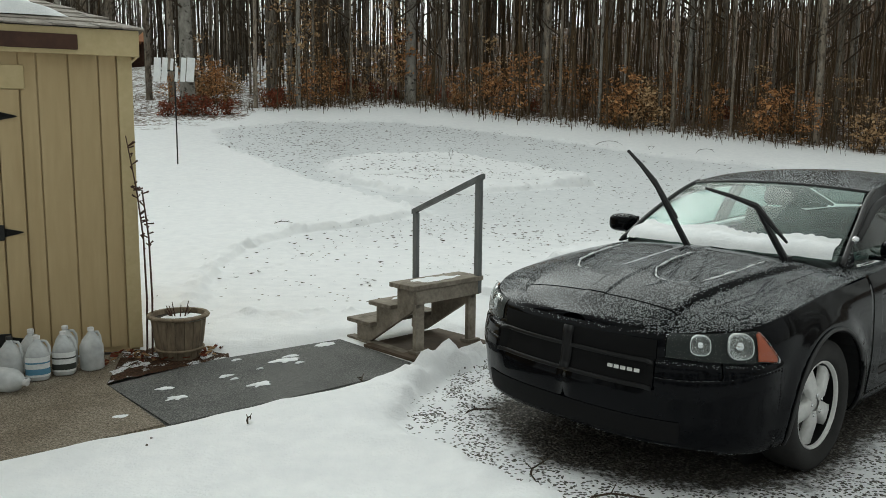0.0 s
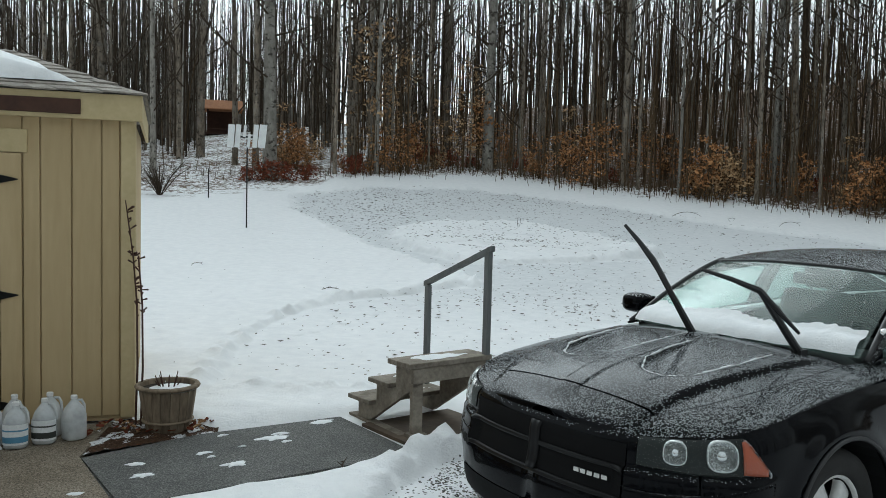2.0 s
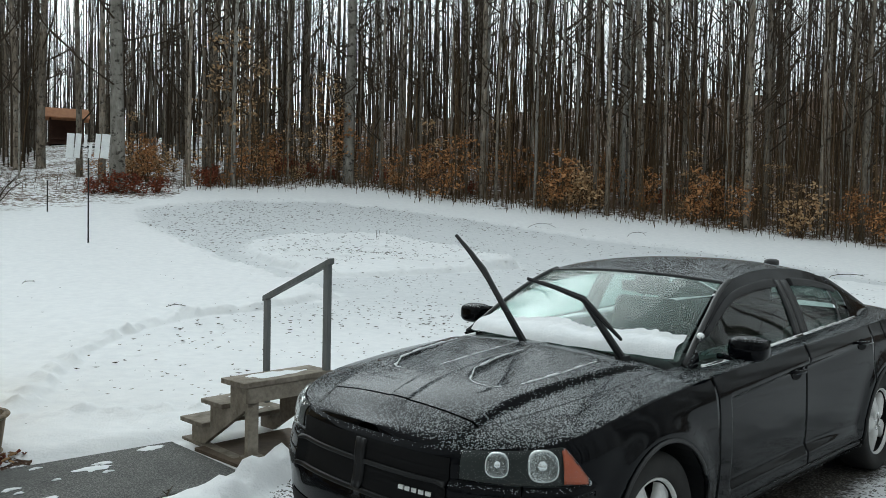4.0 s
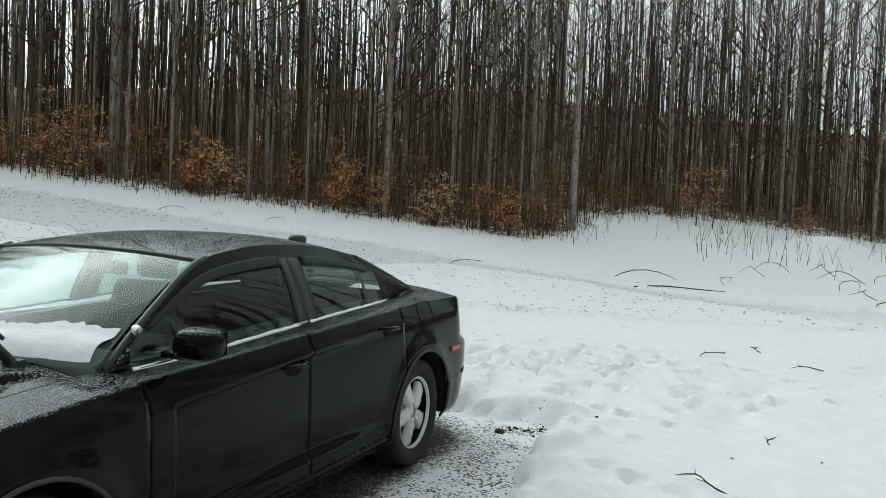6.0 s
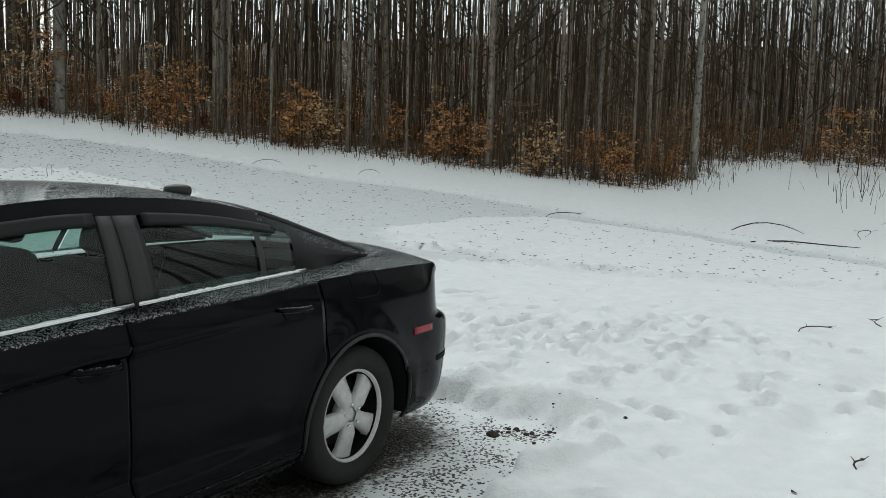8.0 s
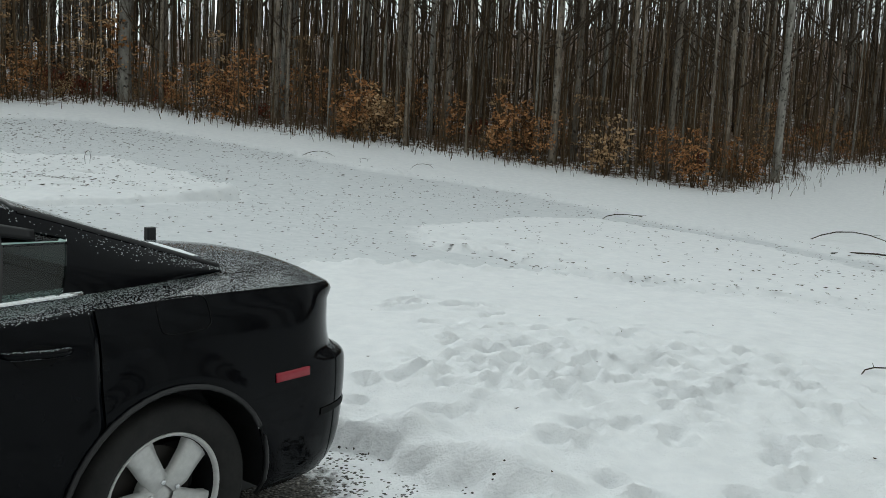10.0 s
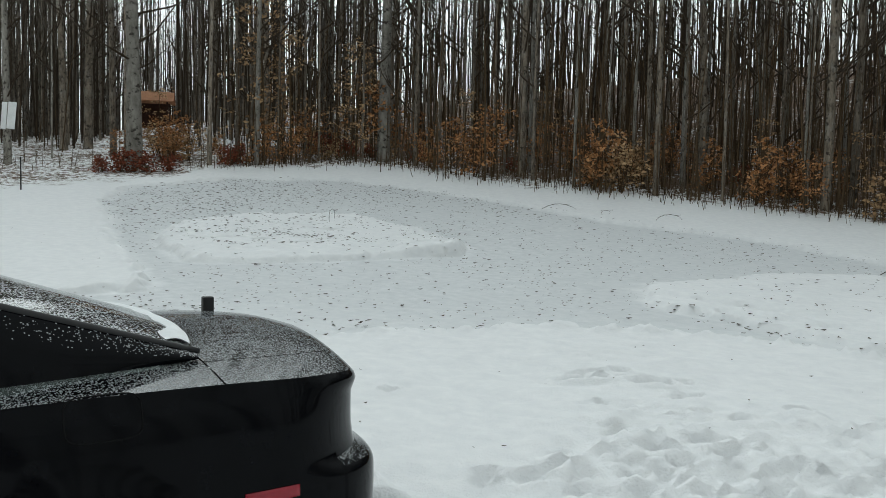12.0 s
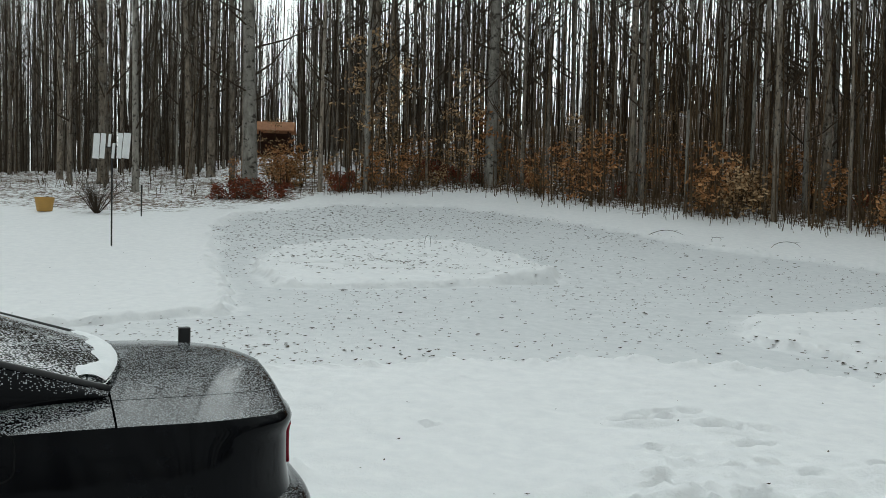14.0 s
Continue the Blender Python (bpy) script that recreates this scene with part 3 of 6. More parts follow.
def both(bm):
    """Adds the mirror image across the car's length."""
    g = bmesh.ops.duplicate(bm, geom=bm.verts[:] + bm.edges[:] + bm.faces[:])
    vs = [e for e in g["geom"] if isinstance(e, bmesh.types.BMVert)]
    for v in vs:
        v.co.y = -v.co.y
    bmesh.ops.remove_doubles(bm, verts=bm.verts[:], dist=0.0006)
    return bm


def mirrored(bm):
    for v in bm.verts:
        v.co.y = -v.co.y
    return bm


def thick_edges(bm, depth=0.014):
    """Turns the rim of a panel inwards, so that a dark gap shows between panels."""
    es = [e for e in bm.edges if len(e.link_faces) == 1]
    g = bmesh.ops.extrude_edge_only(bm, edges=es)
    vs = [e for e in g["geom"] if isinstance(e, bmesh.types.BMVert)]
    c = Vector((1.5, 0, 0.55))
    for v in vs:
        d = Vector((0.0, -1 if v.co.y > 0.3 else 0, -0.4 if v.co.z > 0.8 else 0))
        if v.co.x > 3.7 or v.co.x < -0.8:
            d += Vector((-1 if v.co.x > 0 else 1, 0, 0))
        v.co += d.normalized() * depth if d.length else Vector((0, 0, -depth))
    return bm


def arch_cut(bm, hub, radius=0.415):
    inner = lambda v: math.hypot(v.co.x - hub, v.co.z - 0.35) < radius
    bmesh.ops.delete(bm, geom=[f for f in bm.faces if all(inner(v) for v in f.verts)], context="FACES")
    for v in bm.verts:
        r = math.hypot(v.co.x - hub, v.co.z - 0.35)
        if r < radius:
            v.co.x = hub + (v.co.x - hub) / r * radius
            v.co.z = 0.35 + (v.co.z - 0.35) / r * radius


def flank_panel(p0, p1, z0, z1, hubs=(), nu=None, nv=44, gap=0.0035, out=0.0):
    """A panel of the flank; z0 and z1 are heights or functions of x (None: the skin's top edge)."""
    bm = bmesh.new()
    nu = nu or max(6, int(abs(p1 - p0) / 0.022))
    lo = z0 if callable(z0) else (lambda x: z0)
    hi = z1 if callable(z1) else (lambda x: curve_at(TOP, x) if z1 is None else z1)

    def at(u, v):
        p = p0 + gap + (p1 - p0 - 2 * gap) * u
        x = outline(p)[0]
        a, b = lo(x) + gap, hi(x) - (0 if z1 is None else gap)
        return flank(p, a + (b - a) * v, out)

    add_grid(bm, nu, nv, at)
    for h in hubs:
        arch_cut(bm, h)
    return bm


def top_panel(x0, x1, s0, nu=None, nv=30, gap=0.003, s1=1.0, crowd=0):
    bm = bmesh.new()
    lo = s0 if callable(s0) else (lambda x: s0)
    hi = s1 if callable(s1) else (lambda x: s1)

    def at(u, v):
        u = 1 - (1 - u) ** 2.2 if crowd > 0 else u ** 2.2 if crowd < 0 else u
        x = x0 + (x1 - x0) * u
        return top_skin(x0 + gap + (x1 - x0 - 2 * gap) * u, lo(x) + (hi(x) - lo(x)) * v)

    add_grid(bm, nu or max(8, int((x1 - x0) / 0.02)), nv, at)
    return bm


car = thing("car", pose(CAR_AT[0], CAR_AT[1], 0, 0, 0, 221.93), "black four-door saloon dusted with sleet, parked on gravel", "car")


def on_both_sides(name, make, material, label="", smooth=True):
    a = part(name, make(), material, car, label, smooth)
    b = part(name, mirrored(make()), material, car, label, smooth)
    return a, b


# flank panels
on_both_sides("front_fender", lambda: thick_edges(flank_panel(2.50, 3.78, 0.235, None, (3.05,))), PAINT)
front_doors = on_both_sides("front_door", lambda: thick_edges(flank_panel(1.32, 2.50, 0.30, None, nu=96, nv=60)), PAINT)
rear_doors = on_both_sides("rear_door", lambda: thick_edges(flank_panel(0.27, 1.32, 0.30, None, (0.0,))), PAINT)
on_both_sides("sill", lambda: thick_edges(flank_panel(0.38, 2.62, 0.19, 0.30, (0.0, 3.05), nv=8)), PAINT)
on_both_sides("quarter_panel", lambda: flank_panel(-0.60, 0.265, 0.235, None, (0.0,), gap=0.0), PAINT)
# nose and tail
nose_top = lambda x: 0.66 - 0.05 * step(3.6, 4.0, x)
part("front_bumper", both(thick_edges(flank_panel(3.47, 4.3535, lambda x: 0.22 + 0.045 * step(3.6, 4.0, x), nose_top, (3.05,), nu=50, nv=30))), PAINT, car, "", True)
part("nose_panel", both(flank_panel(3.78, 4.3535, nose_top, None, nu=40, nv=16)), PAINT, car, "", True)
tail_top = lambda x: 0.775
part("rear_bumper", both(thick_edges(flank_panel(-1.3535, -0.60, 0.26, tail_top, nu=46, nv=40))), PAINT, car, "", True)
part("tail_panel", both(flank_panel(-1.35, -0.60, tail_top, None, nu=60, nv=18, gap=0.0)), PAINT, car, "", True)
# upper skin
hood_edge = lambda x: 0.20 + 0.10 * step(3.0, 3.9, x)
part("bonnet", both(top_panel(2.66, 3.868, hood_edge, nv=84, nu=90)), PAINT, car, "black bonnet speckled with frozen sleet", True)
part("nose_cap", both(top_panel(3.872, NOSE + 0.003, hood_edge, nv=60, nu=40, crowd=1)), PAINT, car, "", True)
on_both_sides("fender_top", lambda: top_panel(2.50, NOSE + 0.003, 0.0, nv=12, nu=80, s1=lambda x: hood_edge(x) - 0.006, crowd=1), PAINT)
for sgn in (1, -1):
    rs = random.Random(4)
    path = [(2.95, 0.475), (3.2, 0.47), (3.42, 0.435), (3.54, 0.36), (3.575, 0.27), (3.54, 0.17), (3.42, 0.095), (3.2, 0.07), (3.02, 0.07)]
    pts = []
    for k in range(97):
        f = k / 96 * (len(path) - 1)
        i = min(len(path) - 2, int(f))
        px, py = (path[i][c] + (path[i + 1][c] - path[i][c]) * (f - i) for c in (0, 1))
        edge = top_skin(px, 0.0)
        q = top_skin(px, 1 - py / edge.y)
        pts.append(Vector((q.x, sgn * q.y, q.z + 0.001)))
    bm = bmesh.new()
    add_tube(bm, pts, [rs.uniform(0.001, 0.0075) for _ in pts], 5)
    part("sleet_ridge", bm, SNOW, car, "thin ridge of frozen sleet", True)
part("cowl", both(top_panel(2.30, 2.66, 0.0, nv=20)), TRIM, car, "", True)
on_both_sides("shoulder", lambda: top_panel(-0.42, 2.50, 0.0, nv=10, s1=0.30), PAINT)
lid_edge = lambda x: 0.26
part("boot_lid", both(top_panel(TAIL - 0.003, -0.42, lid_edge, nv=26, nu=40, crowd=-1)), PAINT, car, "black boot lid covered in fine sleet", True)
on_both_sides("rear_wing_top", lambda: top_panel(TAIL - 0.003, -0.42, 0.0, nv=10, s1=0.253, nu=40, crowd=-1), PAINT)
part("underbody", box(-0.62, 3.5, -0.72, 0.72, 0.19, 0.30), TRIM, car)
part("cabin_floor", box(-0.3, 2.6, -0.74, 0.74, 0.30, 0.50), CABIN, car)
for hub in (0.0, 3.05):
    for side in (1, -1):
        bm = bmesh.new()
        add_grid(bm, 24, 3, lambda u, v: Vector((hub + 0.425 * math.cos(math.pi * (1.12 * u - 0.06)), side * (0.60 + 0.31 * v), 0.35 + 0.425 * math.sin(math.pi * (1.12 * u - 0.06)))))
        vs = [bm.verts.new((hub + 0.43 * math.cos(2 * math.pi * k / 24), side * 0.62, 0.35 + 0.43 * math.sin(2 * math.pi * k / 24))) for k in range(24)]
        bm.faces.new(vs)
        part("wheel_well", bm, TRIM, car)
        bm = bmesh.new()
        pts = []
        for k in range(25):
            a = math.pi * (-0.08 + 1.16 * k / 24)
            x, z = hub + 0.418 * math.cos(a), 0.35 + 0.418 * math.sin(a)
            q = flank(along_flank(x), max(0.24, z), 0.004)
            pts.append((q.x, side * q.y, z))
        add_tube(bm, pts, 0.011, 6)
        part("arch_lip", bm, TRIM, car, "", True)

# greenhouse: the roof rail and the belt line share one parameter, from the windscreen's foot to the boot
RAIL = [(0, (2.58, 0.745, 1.03)), (0.2, (2.25, 0.685, 1.235)), (0.38, (1.90, 0.615, 1.400)), (0.5, (1.55, 0.59, 1.452)), (0.62, (1.2, 0.58, 1.462)), (0.74, (0.75, 0.58, 1.437)), (0.83, (0.38, 0.585, 1.37)), (0.91, (0.03, 0.60, 1.265)), (1.0, (-0.42, 0.60, 1.125))]
BELT = [(0, (2.58, 0.76, 1.01)), (0.2, (2.36, 0.785, 1.018)), (0.38, (2.02, 0.79, 1.030)), (0.5, (1.66, 0.79, 1.048)), (0.62, (1.22, 0.785, 1.068)), (0.74, (0.80, 0.775, 1.085)), (0.83, (0.46, 0.765, 1.095)), (0.91, (0.14, 0.735, 1.10)), (1.0, (-0.40, 0.63, 1.105))]


def along(keys, p):
    return Vector([curve_at([(k, c[a]) for k, c in keys], p) for a in range(3)])


def house(p, v, out=0.0):
    a, b = along(BELT, p), along(RAIL, p)
    q = a + (b - a) * v
    q.y += 0.02 * math.sin(math.pi * v) + out
    return q


def house_patch(p0, p1, v0, v1, nu=20, nv=10, out=0.0):
    bm = bmesh.new()
    lo = v0 if callable(v0) else (lambda p: v0)
    hi = v1 if callable(v1) else (lambda p: v1)

    def at(u, v):
        p = p0 + (p1 - p0) * u
        return house(p, lo(p) + (hi(p) - lo(p)) * v, out)

    add_grid(bm, nu, nv, at)
    return bm


WIN_TOP = lambda p: 0.84 - 0.05 * step(0.5, 0.9, p)
for flip in (False, True):
    put = lambda bm: mirrored(bm) if flip else bm
    d1, d2 = front_doors[flip], rear_doors[flip]
    # door frames and pillars
    part("roof_rail", put(house_patch(0.0, 1.0, WIN_TOP, 1.0, 60, 5)), PAINT, car, "", True)
    part("front_pillar", put(house_patch(0.0, 0.085, 0.0, WIN_TOP, 6, 8)), PAINT, car, "", True)
    part("window_frame", put(thick_edges(house_patch(0.595, 0.615, 0.0, WIN_TOP, 3, 8, 0.004))), TRIM, d1, "", True)
    part("window_frame", put(thick_edges(house_patch(0.617, 0.648, 0.0, WIN_TOP, 3, 8, 0.004))), TRIM, d2, "", True)
    part("window_divider", put(house_patch(0.806, 0.815, 0.0, WIN_TOP, 2, 8, 0.003)), TRIM, d2, "", True)
    part("rear_pillar", put(house_patch(0.868, 1.0, 0.0, WIN_TOP, 16, 8)), PAINT, car, "", True)
    for door, p0, p1 in ((d1, 0.085, 0.595), (d2, 0.648, 0.806), (d2, 0.815, 0.868)):
        g = part("side_window", put(house_patch(p0, p1, 0.02, WIN_TOP, 20, 8, -0.008)), GLASS_SIDE if door is d1 else GLASS_BACK_DOOR, door, "green-tinted side window", True)
        g.visible_shadow = False
    # smoked rain deflectors over the windows
    for door, p0, p1 in ((d1, 0.16, 0.59), (d2, 0.655, 0.84)):
        bm = house_patch(p0, p1, lambda p: WIN_TOP(p) - 0.085, lambda p: WIN_TOP(p) + 0.03, 24, 4, 0.014)
        part("rain_deflector", put(thick_edges(bm, 0.02)), plain("smoked_deflector", (0.010, 0.010, 0.011), 0.4, 0, 0.2), door, "", True)
    # chrome strip along the belt, dusted with snow
    for door, p0, p1 in ((d1, 0.10, 0.612), (d2, 0.618, 0.885)):
        bm = bmesh.new()
        add_tube(bm, [house(p0 + (p1 - p0) * k / 16, 0.0, 0.012) + Vector((0, 0, 0.004)) for k in range(17)], 0.009, 6)
        part("chrome_strip", put(bm), CHROME, door, "chrome strip with a thread of snow", True)
        bm = bmesh.new()
        rs = random.Random(3)
        add_tube(bm, [house(p0 + (p1 - p0) * k / 60, 0.0, 0.010) + Vector((0, 0, 0.012 + rs.uniform(-0.003, 0.002))) for k in range(61)], [rs.uniform(0.0008, 0.0038) for k in range(61)], 5)
        part("snow_thread", put(bm), SNOW, door, "", True)
    # door handles
    for door, x, z in ((d1, 1.46, 0.875), (d2, 0.47, 0.955)):
        bm = bmesh.new()
        q = flank(x, z)
        add_tube(bm, [(x + 0.11 - 0.22 * k / 10, q.y + 0.035 * math.sin(math.pi * min(1, max(0, (k - 0.0) / 10))) ** 0.5 * 0.9 + 0.002, z + 0.008 - 0.016 * (k / 10 - 0.5)) for k in range(11)], [0.008] + [0.014] * 9 + [0.008], 8)
        part("door_handle", put(bm), PAINT, door, "", True)
        bm = bmesh.new()
        add_grid(bm, 8, 6, lambda u, v: (lambda c: Vector((c[0], flank(c[0], c[1]).y + 0.003, c[1])))((x + 0.075 * math.cos(2 * math.pi * u) * v, z - 0.005 + 0.038 * math.sin(2 * math.pi * u) * v)))
        bmesh.ops.remove_doubles(bm, verts=bm.verts, dist=0.0005)
        part("handle_cup", put(bm), MESH_BLACK, door, "", True)

# roof, windscreen and rear window span from rail to rail
def span(p, s, bow, crown):
    """From the left rail (s=0) to the right one (s=1) with the middle set forward by bow and raised by crown."""
    a = along(RAIL, p)
    t = 2 * s - 1
    k = 1 - abs(t) ** 2.2
    return Vector((a.x + bow * k, -a.y * t, a.z + crown * k))


def span_patch(p0, p1, bow, crown, nu, nv=28, inset=0.0):
    bm = bmesh.new()
    add_grid(bm, nu, nv, lambda u, v: span(p0 + (p1 - p0) * u, inset + (1 - 2 * inset) * v, bow(p0 + (p1 - p0) * u), crown(p0 + (p1 - p0) * u)))
    return bm


CROWN = lambda p: curve_at([(0, 0.025), (0.38, 0.035), (0.55, 0.043), (0.83, 0.04), (1.0, 0.012)], p)
BOW = lambda p: curve_at([(0, 0.21), (0.38, 0.06), (0.55, 0.0), (0.83, -0.05), (1.0, -0.09)], p)
part("roof", span_patch(0.385, 0.825, BOW, CROWN, 40), PAINT, car, "black roof dusted with sleet", True)
wscreen = part("windscreen", span_patch(0.01, 0.375, BOW, CROWN, 20, 28, 0.02), GLASS_FRONT, car, "clear windscreen with snow along its foot", True)
rscreen = part("rear_window", span_patch(0.835, 0.995, BOW, CROWN, 20, 28, 0.035), GLASS_REAR, car, "rear window under a sheet of sleet", True)
wscreen.visible_shadow = rscreen.visible_shadow = False
for name, p in (("windscreen_header", 0.38), ("rear_header", 0.83)):
    bm = bmesh.new()
    add_tube(bm, [span(p, k / 20, BOW(p), CROWN(p)) for k in range(21)], 0.011, 6)
    part(name, bm, TRIM, car, "", True)
for sgn in (1, -1):
    bm = bmesh.new()
    add_tube(bm, [Vector((q.x, sgn * q.y, q.z)) for q in (along(RAIL, 0.4 * k / 14) for k in range(15))], [0.016] * 15, 6)
    part("windscreen_seal", bm, TRIM, car, "", True)
    bm = bmesh.new()
    add_tube(bm, [Vector((q.x, sgn * (q.y - 0.005), q.z)) for q in (along(RAIL, 0.83 + 0.17 * k / 14) for k in range(15))], [0.014] * 15, 6)
    part("rear_window_seal", bm, TRIM, car, "", True)

# wheels
def spoke(bm, a):
    """One broad alloy spoke, splayed at the rim."""
    m = Matrix.Rotation(a, 4, "Y")
    for y0, y1, lip in ((0.0, 0.03, 0),):
        prof = [(0.035, 0.036, 0.012), (0.09, 0.045, 0.022), (0.16, 0.050, 0.010), (0.205, 0.060, 0.0), (0.224, 0.080, -0.004)]
        rows = []
        for r, w, y in prof:
            rows.append([bm.verts.new(m @ Vector((s * w * k, y + dy, r))) for s, k, dy in ((-1, 1, -0.035), (-1, 0.92, 0.0), (-1, 0.45, 0.006), (1, 0.45, 0.006), (1, 0.92, 0.0), (1, 1, -0.035))])
        for r0, r1 in zip(rows, rows[1:]):
            for k in range(5):
                bm.faces.new((r0[k], r0[k + 1], r1[k + 1], r1[k]))


def build_wheel(x, side):
    m = Matrix.Translation((x, side * 0.795, 0.352)) @ (Matrix.Rotation(math.pi, 4, "Z") if side < 0 else Matrix.Identity(4))
    turn = m @ Matrix.Rotation(-math.pi / 2, 4, "X")
    bm = bmesh.new()
    add_lathe(bm, [(0.232, 0.055), (0.236, 0.075), (0.232, 0.080), (0.222, 0.072), (0.219, 0.060)], 48, turn)
    wheel = part("wheel", bm, ALLOY, car, "silver five-spoke alloy wheel", True)
    bm = bmesh.new()
    add_lathe(bm, [(0.219, 0.060), (0.214, 0.03), (0.205, -0.10), (0.06, -0.11)], 48, turn)
    # black in place of alloy: the shade between the spokes is put into its colour
    part("rim_barrel", bm, MESH_BLACK, wheel, "", True)
    bm = bmesh.new()
    add_lathe(bm, [(0.232, -0.10), (0.30, -0.115), (0.342, -0.105), (0.352, -0.07), (0.354, 0.0), (0.352, 0.05), (0.342, 0.083), (0.325, 0.095), (0.295, 0.098), (0.262, 0.092), (0.238, 0.078), (0.231, 0.06)], 64, turn)
    part("tyre", bm, RUBBER, wheel, "black rubber tyre", True)
    for k in range(5):
        bm = bmesh.new()
        spoke(bm, 2 * math.pi * (k + 0.35) / 5)
        bmesh.ops.transform(bm, matrix=m @ Matrix.Translation((0, 0.045, 0)), verts=bm.verts)
        part("spoke", bm, ALLOY, wheel, "", True)
    bm = bmesh.new()
    add_lathe(bm, [(0.0, 0.058), (0.03, 0.058), (0.036, 0.050), (0.075, 0.056), (0.085, 0.04), (0.085, 0.0)], 30, turn)
    part("hub", bm, ALLOY, wheel, "", True)
    for k in range(5):
        a = 2 * math.pi * (k + 0.85) / 5
        bm = bmesh.new()
        add_lathe(bm, [(0.0, 0.074), (0.009, 0.073), (0.011, 0.068), (0.011, 0.05)], 6, turn @ Matrix.Translation((0.057 * math.cos(a), 0.057 * math.sin(a), 0)))
        part("wheel_nut", bm, CHROME, wheel)
    bm = bmesh.new()
    add_lathe(bm, [(0.06, -0.02), (0.165, -0.02), (0.165, -0.045), (0.06, -0.045)], 36, turn)
    part("brake_disc", bm, STEEL_DARK, wheel)


for wx in (0.0, 3.05):
    for ws in (1, -1):
        build_wheel(wx, ws)

# front: grille, lamps, intake
def skin_patch(p0, p1, z0, z1, out, nu=24, nv=8):
    bm = bmesh.new()
    add_grid(bm, nu, nv, lambda u, v: flank(p0 + (p1 - p0) * u, z0 + (z1 - z0) * v, out))
    return bm


def front_y(y):
    """The outline's parameter at which the nose is y from the centre."""
    return XF + math.acos(min(1, (y / HALF)) ** 1.35) / (math.pi / 2)


PG = front_y(0.50)
part("grille", both(skin_patch(PG, 4.35, 0.555, 0.775, 0.006)), MESH_BLACK, car, "black cross-bar grille", True)
grille = [o for o in car.children if o.name.startswith("grille")][0]
for z0, z1, p0 in ((0.542, 0.560, PG), (0.666, 0.684, PG)):
    part("grille_bar", both(thick_edges(skin_patch(p0, 4.35, z0, z1, 0.018, 24, 3), 0.016)), GLOSS_BLACK, grille, "", True)
part("grille_bar", both(thick_edges(skin_patch(front_y(0.03), 4.35, 0.555, 0.77, 0.020, 3, 6), 0.016)), GLOSS_BLACK, grille, "", True)
for k in range(9):
    z = 0.58 + 0.022 * k + (0.012 if k > 3 else 0)
    part("grille_slat", both(skin_patch(PG, 4.35, z, z + 0.005, 0.011, 20, 1)), MESH_BLACK, grille)
for k in range(5):
    part("badge_block", thick_edges(skin_patch(front_y(0.43 - 0.036 * k), front_y(0.403 - 0.036 * k), 0.612, 0.628, 0.020, 3, 2), 0.008), ALLOY, grille, "small silver badge block")
part("lower_intake", both(skin_patch(front_y(0.62), 4.35, 0.29, 0.40, 0.004)), MESH_BLACK, car, "", True)


def lamp_z(p):
    """Lower and upper edge of the headlamp at the outline's parameter p."""
    t = (p - PH0) / (PH1 - PH0)
    high = 0.705 + 0.135 * (t / 0.17) if t < 0.17 else 0.840 - 0.028 * (t - 0.17) / 0.83
    return 0.690 + 0.012 * t, high


PH0, PH1 = XF + 0.155, front_y(0.545)


def lamp_bowl(t, v, r, profile, square=0.72):
    """A rounded bowl laid into the lamp; profile gives (share of r, depth) from the middle out."""
    p0 = PH0 + (PH1 - PH0) * t
    a, b = lamp_z(p0)
    z0 = a + (b - a) * v
    g = (flank(p0 + 0.01, z0) - flank(p0 - 0.01, z0)).length / 0.02
    bm = bmesh.new()
    rings = []
    for k, out in profile:
        ring = []
        for j in range(28):
            c, s = math.cos(2 * math.pi * j / 28), math.sin(2 * math.pi * j / 28)
            dx, dz = r * k * math.copysign(abs(c) ** square, c), r * k * math.copysign(abs(s) ** square, s)
            ring.append(bm.verts.new(flank(p0 + dx / g, z0 + dz, out)))
        rings.append(ring)
    for r0, r1 in zip(rings, rings[1:]):
        for j in range(28):
            bm.faces.new((r0[j], r0[(j + 1) % 28], r1[(j + 1) % 28], r1[j]))
    return bm


def lamp_patch(t0, t1, out, v0=0.0, v1=1.0, nu=16, nv=8):
    bm = bmesh.new()

    def at(u, v):
        p = PH0 + (PH1 - PH0) * (t0 + (t1 - t0) * u)
        a, b = lamp_z(p)
        return flank(p, a + (b - a) * (v0 + (v1 - v0) * v), out)

    add_grid(bm, nu, nv, at)
    return bm


